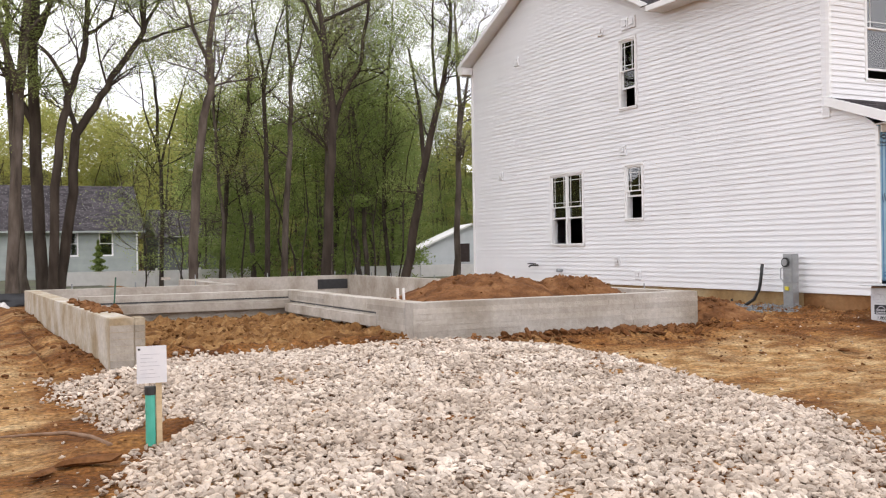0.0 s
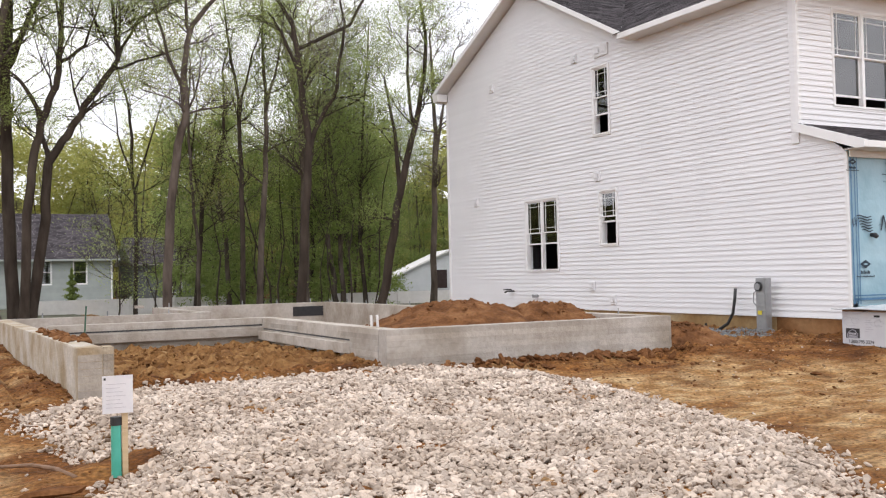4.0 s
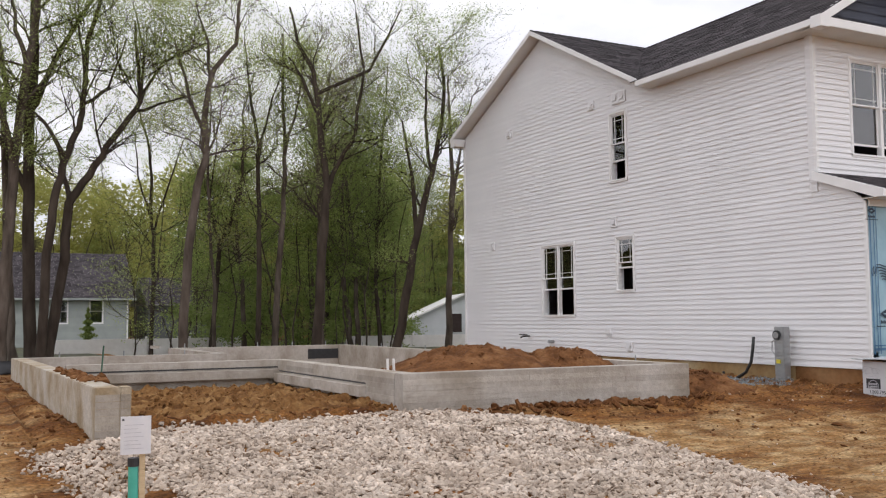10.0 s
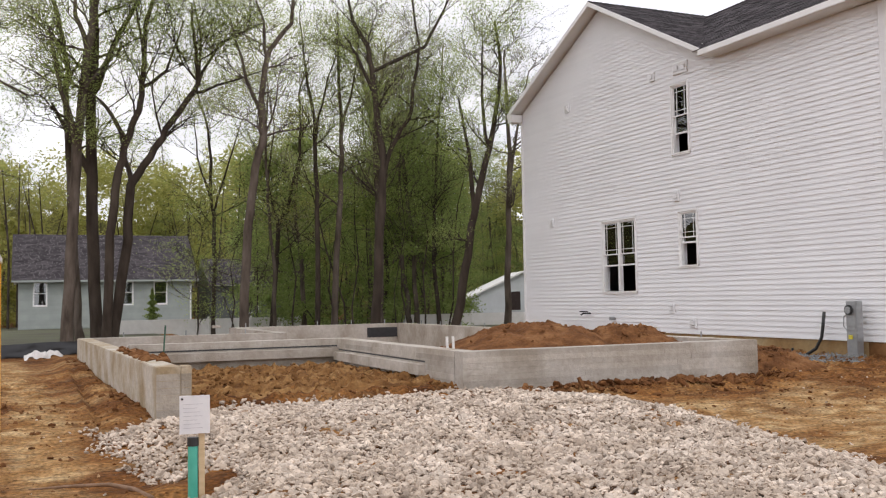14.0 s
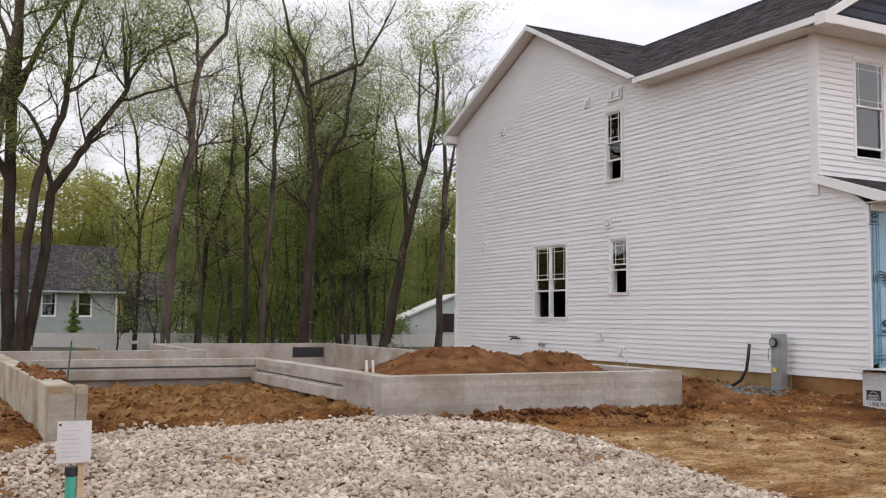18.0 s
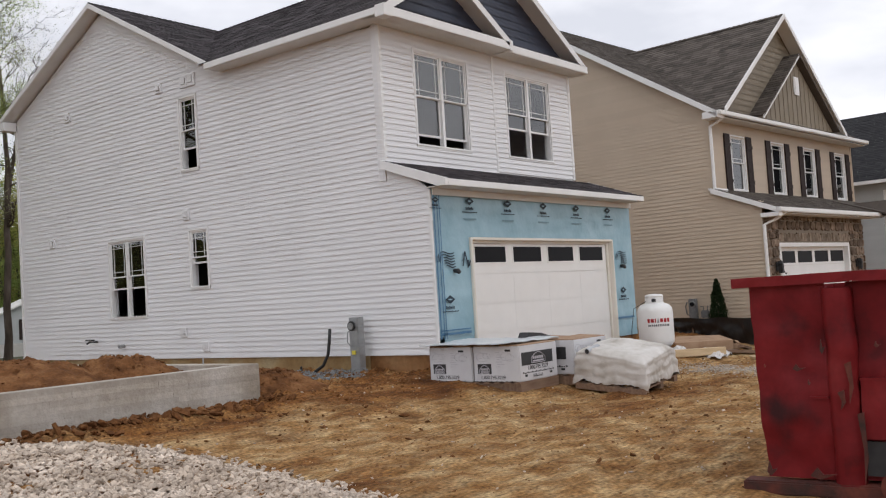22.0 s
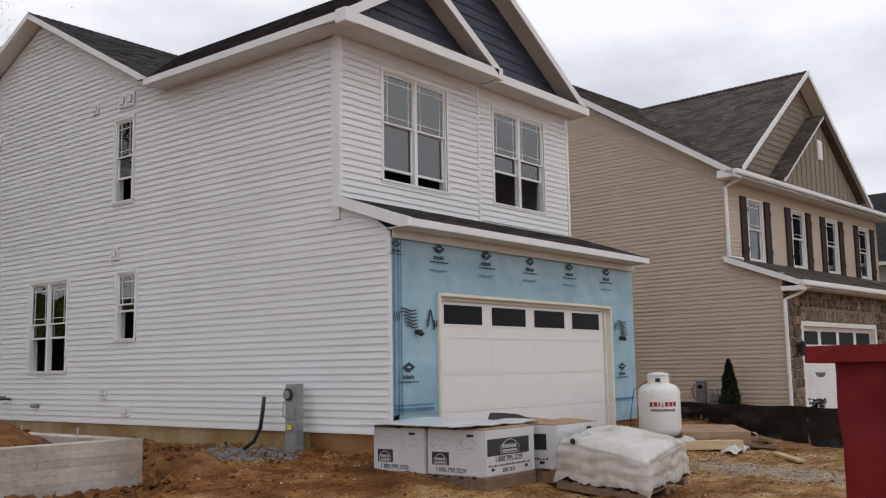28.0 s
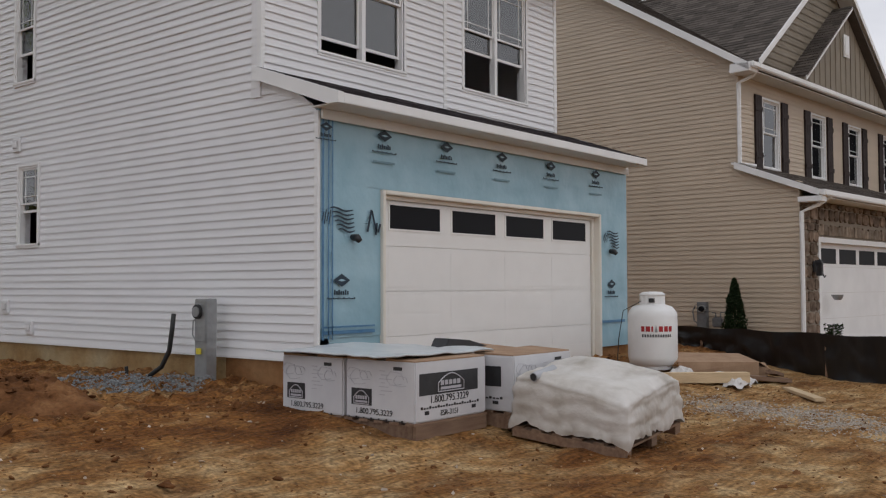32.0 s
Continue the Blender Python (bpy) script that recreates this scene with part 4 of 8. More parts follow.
mound("clay_mound", -6.15, 2.3, 1.75, 1.7, 0.42, 0.64, "heap of dark reddish clay behind the concrete wall", 2)
mound("clay_mound", -2.85, 0.95, 1.0, 1.15, 0.36, 0.27, "low heap of dark reddish clay at the end of the foundation", 9)
b, n = Build(), 70                       # loose backfill in the garage bay
fx0, fx1, fy0, fy1 = FX0 + T + 0.01, FXM - 0.012, FY0 + 0.1, FYG - 0.11
for j in range(n + 1):
    for i in range(n + 1):
        x, y = fx0 + (fx1 - fx0) * i / n, fy0 + (fy1 - fy0) * j / n
        edge = smooth(0.0, 0.5, y - fy0 + 0.15 * fnoise(x * 3, 2.0))
        b.v.append((x, y, ground_z(x, y) - 0.03 + edge * (0.03 + 0.045 * abs(fnoise(x * 3, y * 3, 4)) + 0.06 * abs(fnoise(x * 7, y * 7, 6)))))
b.f = [(j * (n + 1) + i, j * (n + 1) + i + 1, (j + 1) * (n + 1) + i + 1, (j + 1) * (n + 1) + i) for j in range(n) for i in range(n)]
fill = lone("backfill", b, M_FILL, "lumpy dark brown backfill soil inside the garage foundation", "soil", kind="stuff")
lumps = []
for _ in range(900):
    x, y = rnd.uniform(fx0 + 0.1, fx1 - 0.1), rnd.uniform(fy0 + 0.3, fy1 - 0.1)
    lumps.append((x, y, ground_z(x, y) + 0.03, rnd.choice((0.025, 0.03, 0.04, 0.055, 0.09))))
scatter("loose_soil", lumps, M_FILL, "", "", fill)
mound("clay_mound", -4.75, 1.9, 1.25, 1.35, 0.38, 0.62, "lower heap of reddish clay beside the larger one", 6)


# ---- white house ----
house = thing("white_house", "two-storey house under construction in white vinyl lap siding, charcoal shingle roof", "house")
SB = 0.57                                                   # bottom of the siding
HY = 13.87                                                  # length of the side wall
side = ((0.0, 0.0, 0.0), 0.0, 1.0, -1.0, 0.0)               # u = y, out = -x
front = ((0.0, 0.0, 0.0), 1.0, 0.0, 0.0, -1.0)              # u = x, out = -y
upper = ((0.0, 0.94, 0.0), 1.0, 0.0, 0.0, -1.0)
UX1, GX1 = 6.36, 7.05
RIDGE_Y, RIDGE_Z = 9.64, 8.84
EAVE_Z = 6.38
S1, S2 = 0.53, 0.458                                       # slopes of the side gable

WIN_SIDE = [(8.34, 9.73, 1.50, 3.25), (6.06, 6.64, 2.04, 3.24), (6.24, 6.80, 4.55, 6.09)]
WIN_UP = [(0.94, 2.51, 4.31, 6.06), (3.85, 5.48, 4.31, 6.05)]


def side_outline(z):
    lo = 0.0 if z < 3.36 else min(0.94, 0.02 + (z - 3.36) / 0.60 * 0.92)
    if z < EAVE_Z:
        return lo, HY
    return RIDGE_Y - (RIDGE_Z - 0.16 - z) / S1, min(HY, RIDGE_Y + (RIDGE_Z - 0.16 - z) / S2)


w = Build()
wall_solid(w, ((0.04, 0, 0), 0.0, 1.0, -1.0, 0.0), 0.0, HY, 0.57, 3.3, 0.16, WIN_SIDE[:2])
w2_ = Build()
wall_solid(w2_, ((0.04, 0, 0), 0.0, 1.0, -1.0, 0.0), 0.95, HY, 3.3, EAVE_Z, 0.16, WIN_SIDE[2:])
gw_ = Build().prism([(0.04, RIDGE_Y - 4.15, EAVE_Z), (0.04, HY, EAVE_Z), (0.04, HY, RIDGE_Z - 0.22 - (HY - RIDGE_Y) * S2), (0.04, RIDGE_Y, RIDGE_Z - 0.2)], (0.16, 0, 0))
side_wall = part("wall", w, M_SIDING, house)
part("gable_wall", gw_, M_SIDING, house)
part("wall", w2_, M_SIDING, house)
siding(side_wall, ((0.04, 0, 0), 0.0, 1.0, -1.0, 0.0), SB, RIDGE_Z - 0.2, side_outline, WIN_SIDE, M_SIDING, lip=0.021)
fw = Build()
wall_solid(fw, upper, 0.0, UX1, 3.6, EAVE_Z + 0.02, 0.16, WIN_UP)
upper_wall = part("wall", fw, M_SIDING, house)
siding(upper_wall, upper, 3.92, EAVE_Z, lambda z: (0.05, 3.37), WIN_UP, M_SIDING, lip=0.021)
siding(upper_wall, upper, 3.97, EAVE_Z, lambda z: (3.43, UX1 - 0.06), WIN_UP, M_SIDING, lip=0.021)
part("wall", Build().box(UX1 - 0.16, 1.1, 3.3, UX1, HY - 0.16, EAVE_Z), M_SIDING, house)
part("wall", Build().box(GX1 - 0.16, 0.16, 0.2, GX1, HY - 0.16, 3.28), M_SIDING, house)
part("wall", Build().box(0.2, HY - 0.16, 0.2, GX1, HY, EAVE_Z), M_SIDING, house)
# inside surfaces coloured dark, so rooms look unlit behind the windows
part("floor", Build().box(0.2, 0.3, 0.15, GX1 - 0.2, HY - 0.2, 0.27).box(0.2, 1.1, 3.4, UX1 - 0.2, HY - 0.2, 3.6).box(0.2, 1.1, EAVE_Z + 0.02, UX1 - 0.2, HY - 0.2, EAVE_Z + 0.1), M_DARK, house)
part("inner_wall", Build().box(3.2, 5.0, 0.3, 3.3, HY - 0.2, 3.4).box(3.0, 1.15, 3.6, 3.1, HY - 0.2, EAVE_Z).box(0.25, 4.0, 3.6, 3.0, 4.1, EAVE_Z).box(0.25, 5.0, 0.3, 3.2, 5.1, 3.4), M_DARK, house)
part("foundation", Build().box(0.06, 1.62, -0.3, 0.26, HY, SB + 0.03), M_CONCRETE_CLAY, house, "poured foundation splashed with tan clay", bevel=0.006)
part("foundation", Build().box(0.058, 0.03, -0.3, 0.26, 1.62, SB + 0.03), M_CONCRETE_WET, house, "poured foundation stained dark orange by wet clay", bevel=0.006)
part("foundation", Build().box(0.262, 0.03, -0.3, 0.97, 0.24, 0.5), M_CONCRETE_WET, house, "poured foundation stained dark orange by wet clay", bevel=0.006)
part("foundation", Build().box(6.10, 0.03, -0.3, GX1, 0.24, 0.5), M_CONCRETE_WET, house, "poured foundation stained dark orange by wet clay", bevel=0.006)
# corner posts
for fr_, u0, u1, z0, z1 in ((upper, 3.365, 3.435, 3.91, EAVE_Z), (upper, UX1 - 0.06, UX1 + 0.02, 3.96, EAVE_Z)):
    part("corner_post", Build().slab(fr_, u0, u1, -0.02, 0.026, z0, z1), M_TRIM, house)
part("corner_post", Build().box(-0.012, 0.94 - 0.026, 3.92, 0.05, 0.985, EAVE_Z), M_TRIM, house)
part("corner_post", Build().box(0.0, HY - 0.05, SB, 0.06, HY + 0.03, EAVE_Z + 0.3), M_TRIM, house)
part("corner_post", Build().box(0.012, -0.022, SB, 0.05, 0.035, 3.33), M_TRIM, house)
part("starter_strip", Build().box(0.02, 0.0, SB - 0.02, 0.05, HY, SB), M_TRIM, house)

wside = ((0.02, 0, 0), 0.0, 1.0, -1.0, 0.0)
window(house, wside, *WIN_SIDE[0], units=2, raise_by=0.62, meet=0.46)
window(house, wside, *WIN_SIDE[1], units=1, raise_by=0.48, meet=0.46)
window(house, wside, *WIN_SIDE[2], units=1, raise_by=0.42, meet=0.44)
window(house, upper, *WIN_UP[0], units=2, raise_by=0.17, meet=0.46)
window(house, upper, *WIN_UP[1], units=2, raise_by=0.58, meet=0.46)

# roofs: the side gable behind, the front gable before it, the small gable on the bay
ov = 0.30
roof_slab(house, (-ov, RIDGE_Y - 4.45, RIDGE_Z - 4.45 * S1), (GX1, RIDGE_Y - 4.45, RIDGE_Z - 4.45 * S1), (0, 4.45, 4.45 * S1), 0.05, M_SOFFIT, M_SHINGLE)
roof_slab(house, (-ov, RIDGE_Y + 4.5, RIDGE_Z - 4.5 * S2), (GX1, RIDGE_Y + 4.5, RIDGE_Z - 4.5 * S2), (0, -4.5, 4.5 * S2), 0.05, M_SOFFIT, M_SHINGLE)
EV = 6.53                                                   # roof edge over the front wing
BX, BS, BH = 3.09, 0.62, 3.46
BZ = EV + BH * BS


def valley_y(z):
    return RIDGE_Y - (RIDGE_Z - z) / S1


def ridge_caps(parent, a, b_, material, w=0.13, t=0.022, step=0.17):
    """Folded cap shingles laid one over the other along a ridge."""
    a, b_ = Vector(a), Vector(b_)
    along = (b_ - a).normalized()
    side_ = along.cross(Vector((0, 0, 1))).normalized()
    b = Build()
    for i in range(int((b_ - a).length / step)):
        p, q = a + along * step * i, a + along * step * (i + 1.2)
        for s_ in (-1, 1):
            o = side_ * s_ * w - Vector((0, 0, 0.55 * w))
            up = Vector((0, 0, t))
            b.add([tuple(v) for v in (p + up * 1.5, q + up * 0.8, q + o + up * 0.8, p + o + up * 1.5, p, p + o)], [(0, 1, 2, 3), (4, 0, 3, 5), (3, 2, 5), (0, 4, 1)])
    ob = part("ridge_cap", b, material, parent)
    ob["kind"] = "stuff"
    return ob


def wing_roof(sign):
    """One slope of the front wing, cut off at the valley where it meets the main roof."""
    x0, x1 = BX + sign * BH, BX
    ring = [(x0, 0.58, EV), (x0, valley_y(EV) + 0.05, EV), (x1, valley_y(BZ) + 0.05, BZ), (x1, 0.58, BZ)]
    deck = part("roof", Build().prism(ring, (0, 0, -0.05)), M_SOFFIT, house)
    shingles(deck, (x0, 0.58, EV), (x0, valley_y(BZ), EV), (-sign * BH, 0, BH * BS), M_SHINGLE, keep=lambda p: p.y < valley_y(p.z) + 0.1)


wing_roof(-1)
wing_roof(1)
ridge_caps(house, (-ov, RIDGE_Y, RIDGE_Z), (GX1, RIDGE_Y, RIDGE_Z), M_SHINGLE)
ridge_caps(house, (BX, 0.55, BZ), (BX, valley_y(BZ), BZ), M_SHINGLE)
SX, SH, SY = 1.50, 1.87, 0.42
SZ = EV + SH * 0.60
roof_slab(house, (SX - SH, SY, EV), (SX - SH, 2.6, EV), (SH, 0, SH * 0.60), 0.05, M_SOFFIT, M_SHINGLE)
roof_slab(house, (SX + SH, SY, EV), (SX + SH, 2.6, EV), (-SH, 0, SH * 0.60), 0.05, M_SOFFIT, M_SHINGLE)


def rake(parent, x, y0, y1, z0, z1, w=0.115, t=0.03, name="rake_board", axis="x"):
    """A white board along a sloping roof edge."""
    if axis == "x":
        ring = [(x, y0, z0 - w), (x, y1, z1 - w), (x, y1, z1), (x, y0, z0)]
        return part(name, Build().prism(ring, (t, 0, 0)), M_TRIM, parent)
    ring = [(y0, x, z0 - w), (y1, x, z1 - w), (y1, x, z1), (y0, x, z0)]
    return part(name, Build().prism(ring, (0, t, 0)), M_TRIM, parent)


rake(house, -ov - 0.025, RIDGE_Y - 4.25, RIDGE_Y, RIDGE_Z - 4.25 * S1 + 0.0, RIDGE_Z + 0.0)
rake(house, -ov - 0.025, RIDGE_Y, RIDGE_Y + 4.5, RIDGE_Z + 0.0, RIDGE_Z - 4.5 * S2)
part("soffit", Build().prism([(-ov, RIDGE_Y - 4.3, RIDGE_Z - 4.3 * S1 - 0.09), (-ov, RIDGE_Y, RIDGE_Z - 0.09), (0.05, RIDGE_Y, RIDGE_Z - 0.09), (0.05, RIDGE_Y - 4.3, RIDGE_Z - 4.3 * S1 - 0.09)], (0, 0, -0.02)), M_SOFFIT, house)
part("soffit", Build().prism([(-ov, RIDGE_Y, RIDGE_Z - 0.09), (-ov, RIDGE_Y + 4.45, RIDGE_Z - 4.45 * S2 - 0.09), (0.05, RIDGE_Y + 4.45, RIDGE_Z - 4.45 * S2 - 0.09), (0.05, RIDGE_Y, RIDGE_Z - 0.09)], (0, 0, -0.02)), M_SOFFIT, house)
part("eave_return", Build().box(-ov - 0.02, HY - 0.05, 6.52, 0.1, HY + 0.24, 6.74), M_TRIM, house, bevel=0.008)
# eave of the front wing along the side
part("fascia", Build().box(BX - BH - 0.03, 0.61, EV - 0.125, BX - BH, 5.34, EV - 0.01), M_TRIM, house)
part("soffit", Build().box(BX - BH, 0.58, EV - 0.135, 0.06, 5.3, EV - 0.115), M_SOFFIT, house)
# front gables
part("eave_return", Build().box(SX + SH - 0.06, SY - 0.04, EV - 0.19, SX + SH + 0.055, 0.56, EV + 0.018), M_TRIM, house, bevel=0.008)
part("eave_return", Build().box(SX - SH - 0.045, SY - 0.04, EV - 0.19, -0.18, 0.60, EV + 0.018), M_TRIM, house, bevel=0.008)
rake(house, SY - 0.03, SX - SH - 0.02, SX, EV, SZ, w=0.155, axis="y")
rake(house, SY - 0.03, SX, SX + SH + 0.02, SZ, EV, w=0.155, axis="y")
rake(house, 0.55, BX - BH, BX, EV, BZ, w=0.155, axis="y")
rake(house, 0.55, BX, BX + BH + 0.02, BZ, EV, w=0.155, axis="y")
part("soffit", Build().prism([(SX - SH, SY, EV - 0.1), (SX, SY, SZ - 0.1), (SX, 0.9, SZ - 0.1), (SX - SH, 0.9, EV - 0.1)], (0, 0, -0.015)), M_SOFFIT, house)
part("soffit", Build().prism([(SX + SH, SY, EV - 0.1), (SX, SY, SZ - 0.1), (SX, 0.9, SZ - 0.1), (SX + SH, 0.9, EV - 0.1)], (0, 0, -0.015)), M_SOFFIT, house)
part("soffit", Build().prism([(BX + BH, 0.58, EV - 0.1), (BX, 0.58, BZ - 0.1), (BX, 0.95, BZ - 0.1), (BX + BH, 0.95, EV - 0.1)], (0, 0, -0.015)), M_SOFFIT, house)
part("fascia", Build().box(SX - SH - 0.03, SY - 0.03, EV - 0.17, SX + SH + 0.05, SY, EV - 0.01), M_TRIM, house, bevel=0.006)
part("fascia", Build().box(SX + SH, 0.52, EV - 0.17, BX + BH + 0.03, 0.55, EV - 0.01), M_TRIM, house, bevel=0.006)
part("fascia", Build().box(SX + SH + 0.02, SY - 0.03, EV - 0.17, SX + SH + 0.05, 0.52, EV - 0.01), M_TRIM, house)
part("fascia", Build().box(BX + BH, 0.55, EV - 0.17, BX + BH + 0.03, 4.0, EV - 0.01), M_TRIM, house)
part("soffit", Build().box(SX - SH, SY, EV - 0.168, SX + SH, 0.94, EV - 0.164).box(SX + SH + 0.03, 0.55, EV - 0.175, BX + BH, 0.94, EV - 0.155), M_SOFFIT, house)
part("flashing_ledge", Build().box(SX - SH, SY, EV - 0.01, SX + SH, 0.8, EV + 0.015).box(SX + SH + 0.05, 0.55, EV - 0.01, BX + BH, 0.94, EV + 0.015), M_SHINGLE, house)
g1 = part("gable_wall", Build().prism([(SX - SH + 0.25, 0.74, EV), (SX + SH - 0.25, 0.74, EV), (SX, 0.74, SZ - 0.1)], (0, 0.1, 0)), M_NAVY, house, "dark navy board gable")
siding(g1, ((0, 0.74, 0), 1.0, 0.0, 0.0, -1.0), EV + 0.01, SZ - 0.12, lambda z: (SX - (SZ - 0.1 - z) / 0.60, SX + (SZ - 0.1 - z) / 0.60), [], M_NAVY, h=0.17, lip=0.02, name="gable_board")
g2 = part("gable_wall", Build().prism([(BX - BH + 0.25, 0.92, EV), (BX + BH - 0.25, 0.92, EV), (BX, 0.92, BZ - 0.1)], (0, 0.1, 0)), M_NAVY, house, "dark navy board gable")
siding(g2, ((0, 0.92, 0), 1.0, 0.0, 0.0, -1.0), EV + 0.01, BZ - 0.12, lambda z: (BX - (BZ - 0.1 - z) / BS, BX + (BZ - 0.1 - z) / BS), [], M_NAVY, h=0.17, lip=0.02, name="gable_board")
# pent roof over the garage
roof_slab(house, (-0.08, -0.43, 3.465), (6.95, -0.43, 3.465), (0, 1.39, 0.48), 0.04, M_SOFFIT, M_SHINGLE)
part("fascia", Build().box(-0.018, -0.458, 3.352, 6.948, -0.43, 3.462), M_TRIM, house, bevel=0.006)
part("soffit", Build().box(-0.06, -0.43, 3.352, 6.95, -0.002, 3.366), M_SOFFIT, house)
part("rake_board", Build().prism([(-0.105, -0.46, 3.35), (-0.105, -0.30, 3.35), (-0.105, 0.96, 3.80), (-0.105, 0.96, 3.952), (-0.105, -0.46, 3.468)], (0.085, 0, 0)), M_TRIM, house)
part("rake_board", Build().prism([(6.95, -0.43, 3.355), (6.95, 0.94, 3.80), (6.95, 0.94, 3.95), (6.95, -0.43, 3.468)], (0.03, 0, 0)), M_TRIM, house)
part("frieze_board", Build().box(0.03, -0.075, 3.235, GX1 - 0.02, -0.05, 3.35), M_SOFFIT, house, "cream frieze board under the pent roof", bevel=0.004)

# garage front: sheathing, wrinkled housewrap, door
DOOR = (1.06, 6.10, -0.2, 2.53)
gw = Build()
wall_solid(gw, front, 0.05, GX1, 0.5, 3.36, 0.15, [DOOR])
part("wall", gw, M_WRAP, house)


def wrap_sheet(x0, x1, z0, z1, name="housewrap"):
    n, m_ = max(4, int((x1 - x0) / 0.07)), max(4, int((z1 - z0) / 0.07))
    b = Build()
    for j in range(m_ + 1):
        for i in range(n + 1):
            x, z = x0 + (x1 - x0) * i / n, z0 + (z1 - z0) * j / m_
            e = min(1.0, 6 * min(i / n, 1 - i / n, j / m_ + 0.2, 1 - j / m_))
            d = 0.010 + e * (0.022 * abs(fnoise(x * 1.3 + z * 1.6, z * 2.6 - x * 0.9, 2)) + 0.010 * abs(fnoise(x * 4 + z * 5, z * 6 - x * 2, 8)) + 0.006 * smooth(1.3, 0.9, z) * fnoise(x * 9, z * 14, 5))
            b.v.append((x, -d, z))
    b.f = [(j * (n + 1) + i, j * (n + 1) + i + 1, (j + 1) * (n + 1) + i + 1, (j + 1) * (n + 1) + i) for j in range(m_) for i in range(n)]
    return part(name, b, M_WRAP, house, "pale blue wrinkled housewrap", smooth=True)


wrap_sheet(0.05, 1.028, 0.82, 2.542)
wrap_sheet(0.05, GX1, 2.542, 3.34)
wrap_sheet(6.132, GX1, 0.42, 2.542)
for x0, x1, z0, z1 in ((0.06, 0.09, 0.8, 3.27), (0.15, 0.17, 0.8, 3.27), (0.21, 0.23, 0.8, 3.27), (0.08, 0.90, 0.86, 0.90), (0.08, 0.9, 0.93, 0.95), (6.1, 6.9, 0.80, 0.84)):
    bar(house, front, x0, x1, z0, z1, M_TAPE, "tape_strip", d=0.038)


def wrap_mark(x, z, s=1.0):
    """The maker's sign on the wrap as a plain diamond with bars under it."""
    b = Build().prism([(x - 0.155 * s, -0.046, z), (x, -0.046, z - 0.085 * s), (x + 0.155 * s, -0.046, z), (x, -0.046, z + 0.085 * s)], (0, 0.003, 0))
    b2 = Build().prism([(x - 0.07 * s, -0.0465, z), (x, -0.0465, z - 0.017 * s), (x + 0.07 * s, -0.0465, z), (x, -0.0465, z + 0.017 * s)], (0, 0.0005, 0))
    k = part("print_mark", b, M_INK, house)
    part("print_mark", b2, M_WRAP, k)
    word = Build()
    for i in range(7):
        u = x + (-0.14 + 0.04 * i) * s
        word.box(u, -0.043, z - 0.19 * s, u + 0.027 * s, -0.040, z - (0.125 if i in (0, 2, 5) else 0.14) * s)
    part("print_word", word, M_INK, house)
    line = Build()
    for i in range(16):
        u = x + (-0.26 + 0.0325 * i) * s
        line.box(u, -0.043, z - 0.25 * s, u + 0.025 * s, -0.040, z - (0.234 if i % 3 else 0.226) * s)
    part("print_line", line, M_INK, house)
    if s > 0.8 and z > 2:
        part("faint_print", Build().box(x - 0.24 * s, -0.0405, z - 0.40 * s, x + 0.22 * s, -0.0385, z - 0.37 * s), M_GHOST, house, "faint print showing from the layer below")


for x in (1.07, 2.24, 3.45, 4.69, 6.0):
    wrap_mark(x, 3.17 - 0.002 * x, 0.82)
wrap_mark(0.36, 1.46, 0.85)
wrap_mark(6.47, 1.42, 0.85)
wrap_mark(0.12, 3.16, 0.6)


def flag_mark(x, z):
    """A waving striped flag in dark ink, with a few brush strokes beside it."""
    for i in range(6):
        q = 0.05 * i
        pts = [(x - 0.04 + q * 0.5 + (0.36 - 0.02 * i) * t, -0.046, z + 0.15 - i * 0.047 - 0.01 * t + 0.016 * math.sin(t * 6.5 + 0.5)) for t in (0, 0.17, 0.33, 0.5, 0.67, 0.83, 1)]
        ring = pts + [(p[0], p[1], p[2] + 0.013 + 0.009 * math.sin(3.1 * k / 6)) for k, p in reversed(list(enumerate(pts)))]
        part("print_stripe", Build().prism(ring, (0, 0.003, 0)), M_INK, house)
    for i in range(4):
        u, h = x - 0.17 + 0.035 * i, 0.05 + 0.03 * (i % 2)
        part("print_stroke", Build().prism([(u, -0.046, z + 0.06 - h), (u + 0.012, -0.046, z + 0.06 - h), (u + 0.04, -0.046, z + 0.06 + h), (u + 0.028, -0.046, z + 0.06 + h)], (0, 0.003, 0)), M_INK, house)


flag_mark(0.22, 2.10)
flag_mark(6.38, 2.10)
for x, z, w_, h_ in ((0.82, 2.15, 0.06, 0.26), (0.88, 2.15, -0.03, 0.24), (0.80, 2.12, 0.10, 0.02), (0.93, 2.06, 0.03, 0.14), (0.98, 2.07, 0.04, 0.10)):
    part("print_stroke", Build().prism([(x - w_, -0.046, z - h_ / 2), (x - w_ + 0.03, -0.046, z - h_ / 2), (x + w_ * 0.6, -0.046, z + h_ / 2), (x + w_ * 0.6 - 0.03, -0.046, z + h_ / 2)], (0, 0.003, 0)), M_INK, house)
for x in (0.55, 6.47):
    part("hose_stub", Build().tube([(x, -0.02, 1.95), (x, -0.10, 1.94), (x + 0.02, -0.13, 1.90)], [0.035, 0.045, 0.03], 10), M_BLACK, house, "dark pipe stub for an outdoor lamp", smooth=True)

